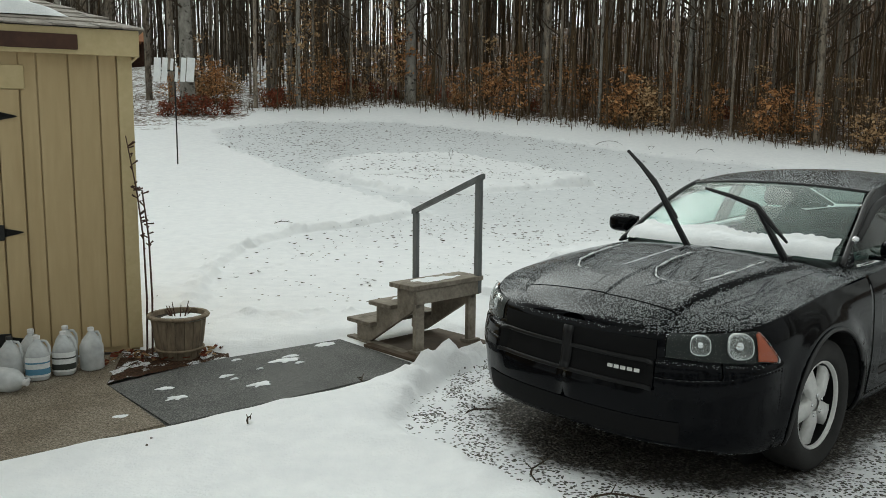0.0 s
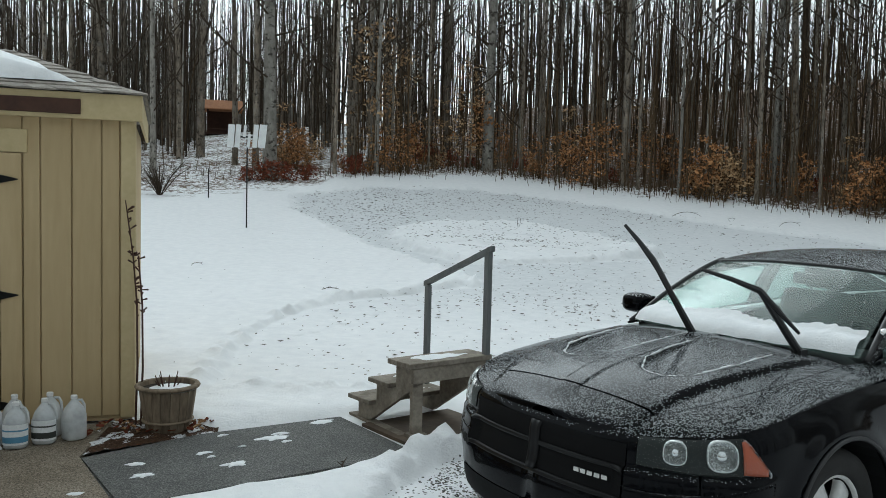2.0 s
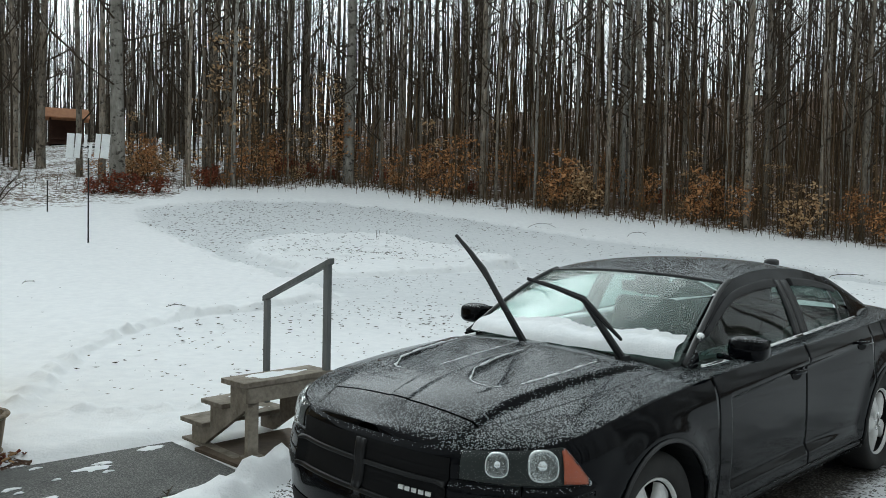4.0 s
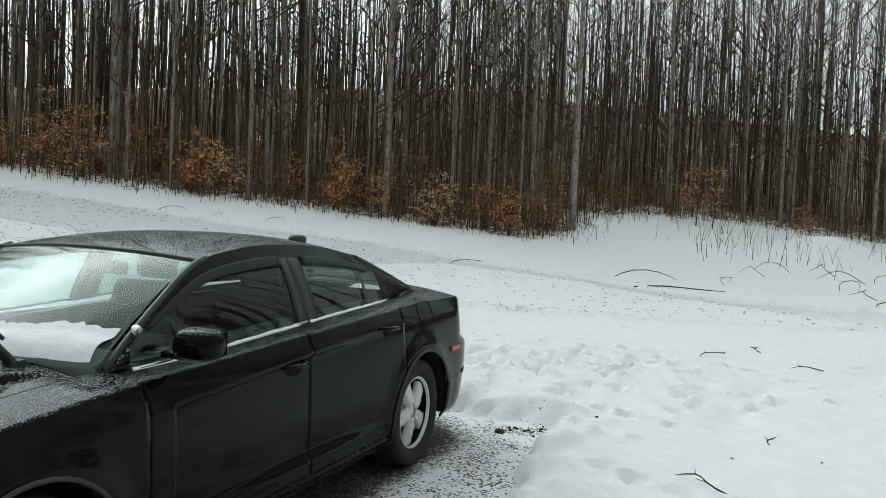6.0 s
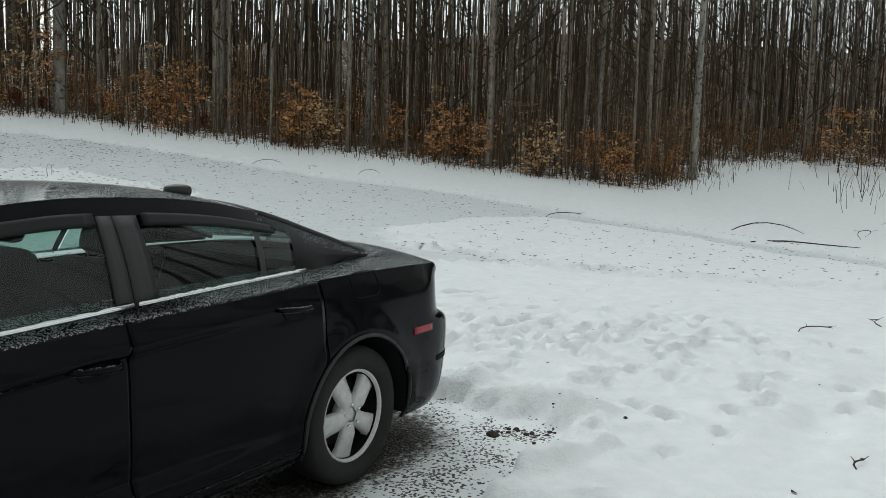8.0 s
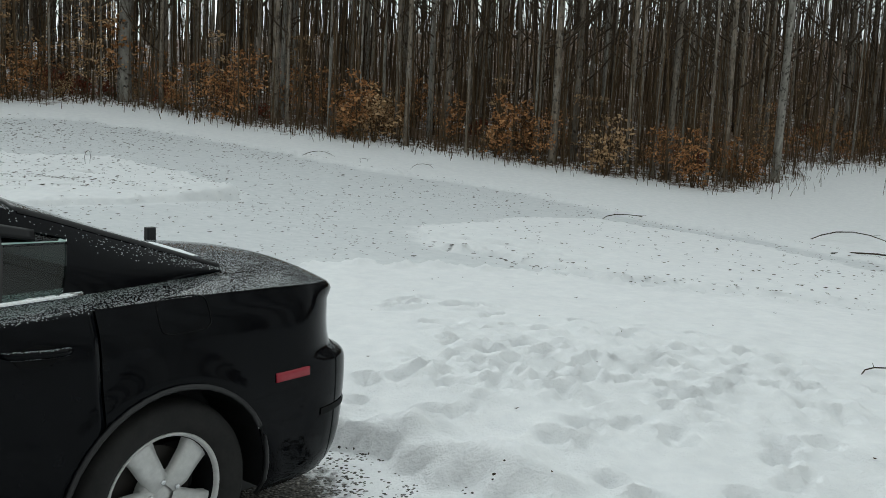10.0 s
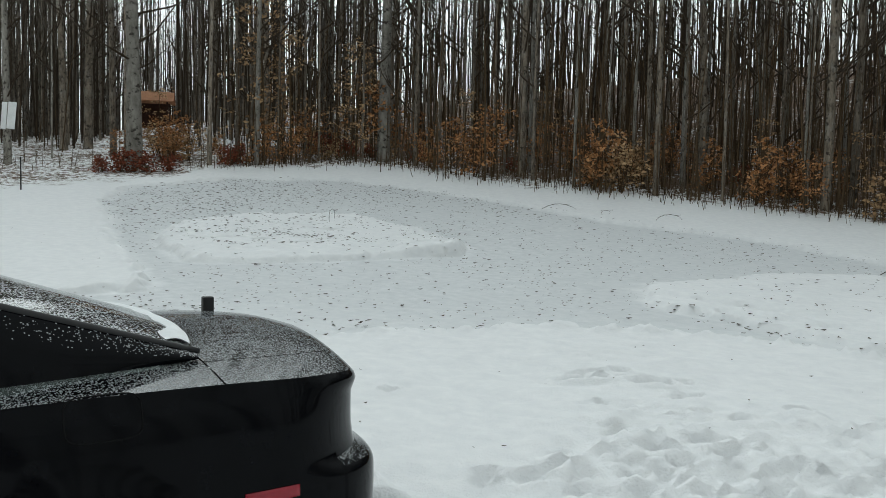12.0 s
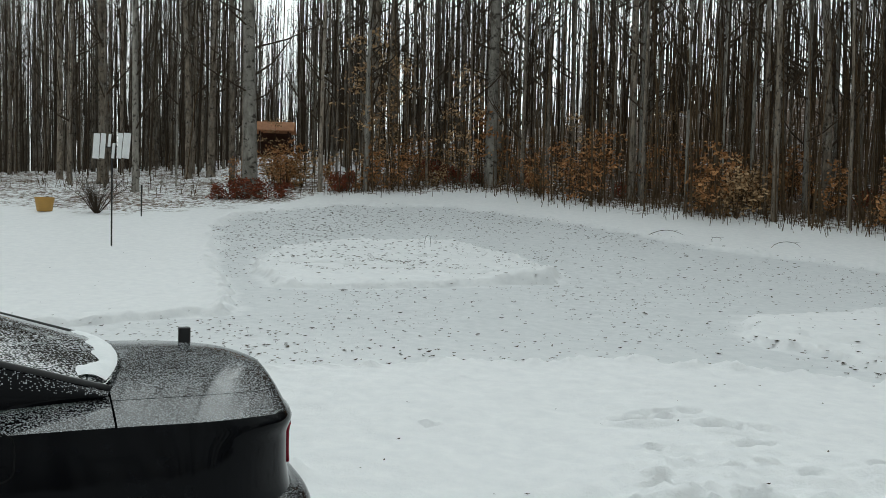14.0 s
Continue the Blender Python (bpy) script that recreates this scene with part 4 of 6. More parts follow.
for flip in (False, True):
    put = lambda bm: mirrored(bm) if flip else bm
    lamp = part("headlamp", put(lamp_patch(0, 1, 0.004, nu=28)), LAMP_HOUSING, car, "twin-bowl headlamp with amber corner", True)
    part("amber_corner", put(thick_edges(lamp_patch(0.01, 0.20, 0.015, 0.06, 0.94, 8, 6), 0.01)), AMBER, lamp, "", True)
    for t, v, r in ((0.36, 0.56, 0.060), (0.72, 0.60, 0.046)):
        part("reflector", put(lamp_bowl(t, v, r, ((0.02, 0.006), (0.3, 0.0065), (0.55, 0.010), (0.75, 0.008), (0.92, 0.017)))), BOWL, lamp, "", True)
        part("lamp_ring", put(lamp_bowl(t, v, r, ((0.91, 0.012), (0.92, 0.019), (1.0, 0.019), (1.02, 0.006)))), LAMP_RING, lamp, "pale ring round the bulb", True)
        part("bulb", put(lamp_bowl(t, v, r * 0.34, ((0.02, 0.018), (0.6, 0.016), (1.0, 0.007)), 1.0)), CHROME, lamp, "", True)
    g = part("lamp_lens", put(thick_edges(lamp_patch(0.0, 1, 0.026, nu=28), 0.02)), LENS, lamp, "", True)
    g.visible_shadow = False
    # rear lamps and side markers
    part("tail_lamp", put(thick_edges(skin_patch(-1.06, -1.26, 0.84, 0.97, 0.008, 12, 6), 0.01)), RED, car, "", True)
    part("side_marker", put(thick_edges(skin_patch(-0.362, -0.44, 0.695, 0.732, 0.006, 8, 3), 0.006)), RED, car, "red rear side marker", True)
    part("bumper_slot", put(skin_patch(-0.50, -0.80, 0.50, 0.53, 0.004, 10, 2)), MESH_BLACK, car)
    if not flip:
        bm = bmesh.new()
        loop = [(math.cos(2 * math.pi * k / 28), math.sin(2 * math.pi * k / 28)) for k in range(29)]
        pts = []
        for c, s in loop:
            fx = -0.06 + 0.105 * math.copysign(abs(c) ** 0.45, c)
            fz = 1.015 + 0.062 * math.copysign(abs(s) ** 0.45, s)
            if fz < curve_at(TOP, fx):
                pts.append(flank(fx, fz, 0.001))
            else:
                pts.append(top_skin(fx, (fz - curve_at(TOP, fx)) * 2.2, 0.001))
        add_tube(bm, pts, 0.0028, 5)
        part("fuel_flap_gap", bm, MESH_BLACK, car)
    # door mirrors
    bm = bmesh.new()
    bmesh.ops.create_uvsphere(bm, u_segments=24, v_segments=14, radius=1.0)
    for v in bm.verts:
        x, y, z = v.co
        k = lambda a, e: math.copysign(abs(a) ** e, a)
        v.co = Vector((2.29 + 0.08 * k(x, 0.7), 0.945 + 0.10 * k(y, 0.6), 1.108 + 0.064 * k(z, 0.65)))
    add_box(bm, 2.26, 2.33, 0.79, 0.90, 1.045, 1.07)
    part("door_mirror", put(bm), PAINT, front_doors[flip], "black door mirror", True)
    bm = bmesh.new()
    add_grid(bm, 6, 6, lambda u, v: Vector((2.212, 0.865 + 0.155 * u, 1.062 + 0.092 * v)))
    part("mirror_glass", put(bm), CHROME, front_doors[flip])
# spotlight stub at the driver's pillar
bm = bmesh.new()
add_lathe(bm, [(0.0, 0.03), (0.012, 0.03), (0.02, 0.02), (0.022, 0.0)], 14, Matrix.Translation((2.42, 0.755, 1.155)) @ Matrix.Rotation(radians(60), 4, "X"))
part("pillar_lamp_stub", bm, CHROME, car, "", True)
# roof puck and boot aerial
bm = bmesh.new()
bmesh.ops.create_uvsphere(bm, u_segments=20, v_segments=10, radius=1.0)
for v in bm.verts:
    v.co = Vector((0.64 + 0.075 * v.co.x, 0.33 + 0.045 * v.co.y, 1.468 + 0.03 * math.copysign(abs(v.co.z) ** 0.5, v.co.z)))
part("roof_aerial", bm, TRIM, car, "black puck aerial on the roof", True)
bm = box(-0.82, -0.77, -0.47, -0.43, 1.095, 1.175, bevel=0.006)
part("boot_aerial", bm, TRIM, car, "short black aerial block", False)

# wipers raised off the glass
def wiper(base, knee, tip, low):
    bm = bmesh.new()
    b, k = Vector(base), Vector(knee)
    add_tube(bm, [b, b.lerp(k, 0.35), b.lerp(k, 0.7), k], [0.021, 0.019, 0.016, 0.013], 8)
    add_box(bm, b.x - 0.03, b.x + 0.03, b.y - 0.025, b.y + 0.025, b.z - 0.03, b.z + 0.02)
    arm = part("wiper_arm", bm, TRIM, car, "black wiper arm raised off the glass")
    bm = bmesh.new()
    t, w = Vector(tip), Vector(low)
    mid = Vector(knee)
    add_tube(bm, [t, t.lerp(mid, 0.5) + Vector((0.0, 0, 0.006)), mid, mid.lerp(w, 0.5), w], [0.009, 0.013, 0.018, 0.013, 0.008], 6)
    part("wiper_blade", bm, TRIM, arm)


wiper((2.85, -0.05, 1.05), (3.08, -0.17, 1.47), (3.13, -0.33, 1.65), (3.05, -0.02, 1.26))
wiper((2.77, 0.51, 1.05), (3.07, 0.47, 1.37), (3.25, 0.27, 1.46), (2.85, 0.55, 1.16))

# drips of meltwater frozen under the front bumper
for iy, drop in ((0.36, 0.11), (-0.62, 0.07), (0.05, 0.04)):
    top = flank(front_y(abs(iy)), 0.245, -0.02)
    bm = bmesh.new()
    add_tube(bm, [(top.x, iy, 0.262), (top.x, iy, 0.245 - drop * 0.5), (top.x + 0.003, iy, 0.245 - drop)], [0.006, 0.004, 0.001], 6)
    part("icicle", bm, LENS, car, "small clear icicle", True)

# cabin
bm = bmesh.new()
add_grid(bm, 10, 20, lambda u, v: Vector((2.62 - 0.62 * u + 0.13 * (1 - (2 * v - 1) ** 2), 0.70 * (2 * v - 1), 1.0 + 0.035 * math.sin(math.pi * u) - 0.10 * step(0.8, 1.0, u))))
bmesh.ops.extrude_face_region(bm, geom=bm.faces[:])
part("dashboard", bm, DASH, car, "", True)
for sy in (0.37, -0.37):
    bm = box(1.20, 1.73, sy - 0.25, sy + 0.25, 0.50, 0.66, bevel=0.05)
    part("front_seat", bm, CABIN, car, "", True)
    m = Matrix.Translation((1.25, sy, 0.62)) @ Matrix.Rotation(radians(-17), 4, "Y")
    seat = car.children[-1]
    part("seat_back", box(-0.07, 0.07, -0.25, 0.25, 0, 0.60, m, 0.05), CABIN, seat, "", True)
    part("headrest", box(-0.05, 0.05, -0.13, 0.13, 0.62, 0.80, m, 0.04), CABIN, seat, "", True)
part("rear_seat", box(0.0, 0.5, -0.66, 0.66, 0.50, 0.68, bevel=0.05), CABIN, car, "", True)
part("rear_seat_back", box(-0.07, 0.07, -0.66, 0.66, 0, 0.50, Matrix.Translation((0.0, 0, 0.62)) @ Matrix.Rotation(radians(-22), 4, "Y"), 0.05), CABIN, car, "", True)
part("parcel_shelf", box(-0.42, -0.06, -0.6, 0.6, 1.04, 1.09), CABIN, car)
for side in (1, -1):
    part("door_card", box(0.0, 2.5, side * 0.73 - 0.02, side * 0.73 + 0.02, 0.45, 1.04), DASH, car)
bm = bmesh.new()
wm = Matrix.Translation((1.86, 0.37, 0.98)) @ Matrix.Rotation(radians(-65), 4, "Y")
add_tube(bm, [wm @ Vector((0.185 * math.cos(2 * math.pi * k / 28), 0.185 * math.sin(2 * math.pi * k / 28), 0)) for k in range(29)], 0.015, 8)
add_box(bm, -0.06, 0.06, -0.18, 0.18, -0.02, 0.02, wm)
part("steering_wheel", bm, DASH, car, "", True)
part("rear_view_mirror", box(1.80, 1.83, -0.12, 0.12, 1.30, 1.37, bevel=0.012), DASH, car)
part("headliner", span_patch(0.39, 0.82, BOW, lambda p: CROWN(p) - 0.03, 12, 10, 0.03), plain("headliner_cloth", (0.16, 0.16, 0.155), 0.9), car)

# snow banked on the windscreen's foot
bm = bmesh.new()
rs = np.random.default_rng(5)
edge = [0.105 + 0.012 * math.sin(7 * k / 40) + rs.uniform(-0.006, 0.006) for k in range(81)]


def bank(u, v):
    k = u * 80
    h = edge[int(min(79, k))] * (1 - (k % 1)) + edge[int(min(80, k + 1))] * (k % 1)
    p = 0.005 + h * v
    q = span(p, 0.03 + 0.93 * u, BOW(p), CROWN(p))
    swell = 0.035 * (1 - v) ** 0.7 * (0.25 + math.sin(math.pi * min(1, v * 1.2 + 0.05))) + 0.004
    return q + Vector((0.4 * swell, 0, swell + 0.006 * noise.noise(q * 14)))


add_grid(bm, 120, 14, bank)
part("windscreen_snow", bm, SNOW, car, "band of fresh snow along the windscreen", True)
bm = bmesh.new()


def rear_bank(u, v):
    p = 0.994 - 0.020 * v * (0.8 + 0.4 * noise.noise(Vector((u * 6, 0, 0))))
    q = span(p, 0.06 + 0.88 * u, BOW(p), CROWN(p))
    return q + Vector((0, 0, 0.012 * math.sin(math.pi * min(1, v * 0.9 + 0.1)) + 0.004 * noise.noise(q * 17)))


add_grid(bm, 80, 8, rear_bank)
part("rear_window_snow", bm, SNOW, car, "", True)

# ---- the shed, the paving, the loose steps and what stands round them ----
SIDING = varied("yellow_siding", (0.41, 0.31, 0.165), (0.52, 0.405, 0.235), 2.2, 0.7, 9, 0.25, (1, 1, 0.12), 0.006, 0.25)
SIDING_TRIM = varied("yellow_trim", (0.46, 0.37, 0.20), (0.56, 0.46, 0.265), 3, 0.65, 8, 0.15, (1, 1, 1), 0.004, 0.3)
BROWN_BOARD = varied("brown_board", (0.035, 0.014, 0.008), (0.075, 0.032, 0.018), 4, 0.7)
SHINGLE = varied("grey_shingle", (0.16, 0.14, 0.12), (0.36, 0.33, 0.29), 8, 0.9, 8, 0.5, depth=0.006, per_object=0.4)
IRON = plain("black_iron", (0.012, 0.012, 0.012), 0.55, 0.3)


def speckled(name, dark, middle, light, stain):
    """Exposed grit in a hard surface, with larger stains."""
    m, n, l, b = shader(name, middle, 0.85, 0, 0.3)
    v = coords(n, l)
    grit = noise_tex(n, l, v, 95, 3, 0.75)
    big = noise_tex(n, l, v, 2.3, 6, 0.65)
    c = ramp(n, l, grit, [(0.36, dark), (0.5, middle), (0.66, light)])
    c = mix(n, l, ramp(n, l, big, [(0.42, 0.0), (0.7, 0.75)]), c, stain, "MULTIPLY")
    l.new(c, b.inputs["Base Color"])
    relief(n, l, b, grit, 0.6, 0.006)
    return m


PAVING = speckled("dark_gritty_paving", (0.045, 0.045, 0.045), (0.105, 0.105, 0.10), (0.24, 0.235, 0.225), (0.55, 0.56, 0.56))
CONCRETE = speckled("weathered_concrete", (0.075, 0.060, 0.042), (0.20, 0.17, 0.13), (0.36, 0.31, 0.25), (0.55, 0.50, 0.43))
OLD_WOOD = varied("weathered_wood", (0.12, 0.10, 0.078), (0.36, 0.32, 0.265), 5, 0.85, 6, 0.4, (1, 1, 1), 0.005, 0.2, 0.3)
GREY_WOOD = varied("grey_rail_wood", (0.10, 0.105, 0.105), (0.19, 0.20, 0.20), 7, 0.8, 6, 0.3, (1, 1, 0.3), 0.004)
STAVE = varied("planter_wood", (0.075, 0.055, 0.036), (0.28, 0.22, 0.155), 9, 0.8, 5, 0.4, (1, 1, 0.2), 0.004, 0.3, 0.25)
SOIL = varied("damp_soil", (0.02, 0.014, 0.01), (0.07, 0.05, 0.035), 20, 0.95, bump=0.9, depth=0.03)
WHITE_PLASTIC = plain("white_plastic", (0.72, 0.73, 0.73), 0.4)

shed_m = Matrix(((0.906, -0.423, 0, -2.315), (0.423, 0.906, 0, 6.241), (0, 0, 1, 0.06), (0, 0, 0, 1)))
shed = thing("shed", shed_m, "yellow-painted wooden garden shed with snow on its roof", "shed")
W, D, H = 3.4, 2.6, 2.24
# walls behind the boards
wall = part("front_wall", box(-W, -0.02, 0.02, 0.10, 0.0, H), SIDING, shed)
part("side_wall", box(-0.10, -0.02, 0.10, D, 0.0, H), SIDING, shed)
part("side_wall", box(-W, -W + 0.08, 0.10, D, 0.0, H), SIDING, shed)
part("back_wall", box(-W + 0.08, -0.10, D - 0.08, D, 0.0, H), SIDING, shed)
for x0, x1 in ((-0.23, -0.105), (-0.43, -0.23), (-0.635, -0.43), (-0.75, -0.635)):
    part("board", box(x0 + 0.005, x1 - 0.005, 0.0, 0.02, 0.04, H, bevel=0.003), SIDING, wall)
for k in range(12):
    part("board", box(-0.955 - 0.205 * k + 0.005, -0.75 - 0.205 * k - 0.005, 0.006, 0.02, 2.0, H, bevel=0.003), SIDING, wall)
part("corner_trim", box(-0.10, 0.0, -0.012, 0.02, 0.02, H, bevel=0.004), SIDING_TRIM, shed)
part("corner_trim", box(-0.018, 0.004, 0.02, 0.12, 0.02, H, bevel=0.004), SIDING_TRIM, shed)
door = part("door", box(-1.81, -0.90, -0.002, 0.02, 0.07, 1.95, bevel=0.004), SIDING, shed, "yellow boarded door with black strap hinges")
for k in range(4):
    part("door_board", box(-1.81 + 0.2275 * k + 0.005, -1.81 + 0.2275 * (k + 1) - 0.005, -0.014, -0.002, 0.07, 1.95, bevel=0.003), SIDING, door)
part("door_trim", box(-2.0, -0.715, -0.022, 0.0, 1.96, 2.125, bevel=0.004), SIDING_TRIM, shed)
part("door_trim", box(-0.892, -0.755, -0.018, 0.0, 0.05, 1.955, bevel=0.004), SIDING, shed)
for z in (0.16, 0.95, 1.77):
    bm = box(-0.975, -0.895, -0.030, -0.015, z - 0.055, z + 0.055, bevel=0.004)
    part("hinge", bm, IRON, door)
    bm = bmesh.new()
    add_grid(bm, 6, 2, lambda u, v: Vector((-0.895 + 0.12 * u, -0.030, z + (v - 0.5) * (0.055 * (1 - u) + 0.008))))
    bmesh.ops.extrude_face_region(bm, geom=bm.faces[:])
    part("hinge_strap", bm, IRON, door)
part("fascia", box(-W - 0.12, 0.05, -0.10, -0.075, H - 0.03, H + 0.155, bevel=0.004), SIDING_TRIM, shed)
part("fascia", box(0.025, 0.05, -0.075, D + 0.1, H - 0.03, H + 0.155, bevel=0.004), SIDING_TRIM, shed)
part("soffit", box(-W - 0.1, 0.025, -0.075, 0.0, H - 0.02, H + 0.0), SIDING_TRIM, shed)
part("fascia_board", box(-2.4, -0.36, -0.125, -0.102, H + 0.0, H + 0.105, bevel=0.005), BROWN_BOARD, shed, "dark brown weathered board")
# hipped roof: four slopes laid with shingles
EAVE, RIDGE, RX = H + 0.16, H + 0.62, -1.0


def roof_pt(side, u, v, lift_=0.0):
    """A point of the front (0) or right (1) slope; v climbs from eave to ridge."""
    if side == 0:
        a, b = Vector((0.08, -0.13, EAVE)), Vector((-W - 0.13, -0.13, EAVE))
        c, d = Vector((RX, D / 2, RIDGE)), Vector((-W - 0.13, D / 2, RIDGE))
    else:
        a, b = Vector((0.08, D + 0.13, EAVE)), Vector((0.08, -0.13, EAVE))
        c, d = Vector((RX, D / 2, RIDGE)), Vector((RX, D / 2, RIDGE))
    p = a.lerp(b, u).lerp(c.lerp(d, u), v)
    p.z += lift_
    return p


bm = bmesh.new()
add_grid(bm, 2, 2, lambda u, v: roof_pt(0, u, v))
add_grid(bm, 2, 2, lambda u, v: roof_pt(1, u, v))
add_grid(bm, 2, 2, lambda u, v: Vector((roof_pt(0, u, v).x, D - roof_pt(0, u, v).y, roof_pt(0, u, v).z)))
roof = part("roof", bm, SHINGLE, shed, "weathered shingle roof under a cap of snow")
rs = random.Random(8)
for side, wide in ((0, 24), (1, 18)):
    for r in range(10):
        for c in range(wide):
            u0, u1 = (c + 0.5 * (r % 2)) / wide, (c + 0.97 + 0.5 * (r % 2)) / wide
            if u1 > 1:
                continue
            v0, v1 = r / 10 - 0.006, (r + 1) / 10
            bm = bmesh.new()
            j = rs.uniform(0.010, 0.018)
            q = [roof_pt(side, u0, v0, j), roof_pt(side, u1, v0, j), roof_pt(side, u1, v1, 0.004), roof_pt(side, u0, v1, 0.004)]
            lo = [p - Vector((0, 0, 0.012)) for p in q[:2]]
            vs = [bm.verts.new(p) for p in q + lo]
            bm.faces.new(vs[:4])
            bm.faces.new((vs[1], vs[0], vs[4], vs[5]))
            part("shingle", bm, SHINGLE, roof)
bm = bmesh.new()


def cap(u, v):
    p = roof_pt(0, 0.09 + 0.91 * u, 0.16 + 0.84 * v)
    e = min(u * 4, v * 5, 1.0)
    wob = 0.10 * noise.noise(Vector((u * 5, v * 4, 2)))
    p.x += wob * (1 - u)
    p.y += wob * (1 - v)
    p.z += 0.015 + 0.15 * max(0.0, e) ** 0.5
    return p


add_grid(bm, 50, 26, cap)
part("roof_snow", bm, SNOW, shed, "smooth cap of snow", True)


def slab_mesh(corners, z0, z1, bev=0.012):
    bm = bmesh.new()
    lo = [bm.verts.new((x, y, z0)) for x, y in corners]
    hi = [bm.verts.new((x, y, z1)) for x, y in corners]
    bm.faces.new(hi)
    bm.faces.new(lo[::-1])
    for k in range(len(corners)):
        j = (k + 1) % len(corners)
        bm.faces.new((lo[k], lo[j], hi[j], hi[k]))
    bmesh.ops.bevel(bm, geom=[e for e in bm.edges if abs(e.verts[0].co.z - z1) < 1e-4 and abs(e.verts[1].co.z - z1) < 1e-4], offset=bev, segments=2, affect="EDGES")
    return bm


slab = part("concrete_slab", slab_mesh([(-2.25, 5.34), (-1.59, 4.60), (-2.60, 3.72), (-6.2, 2.1), (-6.2, 4.4), (-3.4, 5.72), (-2.42, 6.14)], -0.25, 0.06), CONCRETE)
tagged(slab, "brown weathered concrete slab before the shed", "pavement", kind="structure")
pad = part("paving_slab", slab_mesh([(-2.235, 5.335), (-1.575, 4.595), (-0.38, 5.62), (-0.22, 5.97), (-0.84, 6.66), (-1.72, 5.98)], -0.25, 0.055), PAVING)
tagged(pad, "dark rough paving slab dotted with melting snow", "pavement", kind="structure")
board = part("edging_board", box(-0.45, 0.30, -0.04, 0.04, 0.0, 0.022, Matrix.Translation((-0.47, 6.44, 0.045)) @ Matrix.Rotation(radians(-49), 4, "Z"), 0.004), OLD_WOOD)
tagged(board, "thin weathered plank lying beside the paving", "board")
rs = random.Random(5)
for px, py, r in ((-1.16, 5.99, 0.10), (-1.14, 6.10, 0.055), (-0.94, 6.46, 0.09), (-1.22, 5.39, 0.075), (-1.68, 5.08, 0.065), (-1.82, 5.27, 0.055), (-1.50, 5.56, 0.05), (-1.53, 5.97, 0.035), (-1.42, 5.50, 0.03), (-1.05, 5.92, 0.03), (-1.30, 5.75, 0.025), (-1.9, 4.72, 0.05)):
    bm = bmesh.new()

    def melt(u, v):
        c, k = math.cos(6.283 * u), math.sin(6.283 * u)
        w = 1 + 0.75 * noise.noise(Vector((1.8 * c, 1.8 * k, px * 9))) + 0.45 * noise.noise(Vector((5 * c, 5 * k, py * 7)))
        return Vector((px + r * v * w * (0.80 * c - 0.35 * k), py + r * v * w * (0.65 * c + 0.42 * k), 0.0575 + 0.010 * (1 - v ** 3)))

    add_grid(bm, 30, 5, melt)
    bmesh.ops.remove_doubles(bm, verts=bm.verts, dist=0.0005)
    tagged(part("snow_patch", bm, SNOW, None, "", True), "small patch of melting snow on dark paving", "snow", "snow patches on the paving")

# bare earth with leaves and snow between the shed and the paving
def earth_material():
    m, n, l, b = shader("leafy_earth", (0.05, 0.03, 0.02), 0.95, 0, 0.15)
    v = coords(n, l)
    lumps, grit = noise_tex(n, l, v, 7, 5), noise_tex(n, l, v, 60, 5, 0.7)
    c = ramp(n, l, grit, [(0.3, (0.018, 0.011, 0.007)), (0.55, (0.075, 0.042, 0.025)), (0.75, (0.19, 0.10, 0.055))])
    white = ramp(n, l, maths(n, l, "MULTIPLY_ADD", grit, 0.35, lumps), [(0.72, 0.0), (0.76, 1.0)])
    l.new(mix(n, l, white, c, (0.72, 0.73, 0.75)), b.inputs["Base Color"])
    relief(n, l, b, maths(n, l, "ADD", lumps, grit), 0.8, 0.03)
    return m


bm = bmesh.new()
EA, EB, EC, ED = Vector((-2.34, 5.34, 0)), Vector((-1.60, 6.06, 0)), Vector((-1.74, 6.50, 0)), Vector((-2.50, 6.20, 0))
add_grid(bm, 40, 24, lambda u, v: EA.lerp(EB, u).lerp(ED.lerp(EC, u), v) + Vector((0, 0, 0.052 + 0.022 * math.sin(math.pi * v) * math.sin(math.pi * u) + 0.014 * noise.noise(Vector((u * 14, v * 8, 0))))))
tagged(part("bare_earth", bm, earth_material(), None, "", True), "strip of bare earth, leaves and snow by the shed", "soil", kind="structure")

# loose steps with a handrail
steps_m = Matrix(((0.72, -0.694, 0, -0.208), (0.694, 0.72, 0, 6.159), (0, 0, 1, 0.0), (0, 0, 0, 1)))
steps = thing("wooden_steps", steps_m, "weathered three-tread wooden steps with a grey handrail", "steps")
part("platform", box(-0.06, 0.70, -0.05, 0.115, 0.565, 0.603, bevel=0.005), OLD_WOOD, steps, "worn platform board with thin snow")
part("platform", box(-0.06, 0.70, 0.121, 0.235, 0.565, 0.602, bevel=0.005), OLD_WOOD, steps)
part("tread", box(-0.06, 0.70, 0.215, 0.49, 0.385, 0.418, bevel=0.005), OLD_WOOD, steps)
part("tread", box(-0.06, 0.70, 0.47, 0.775, 0.205, 0.238, bevel=0.005), OLD_WOOD, steps)
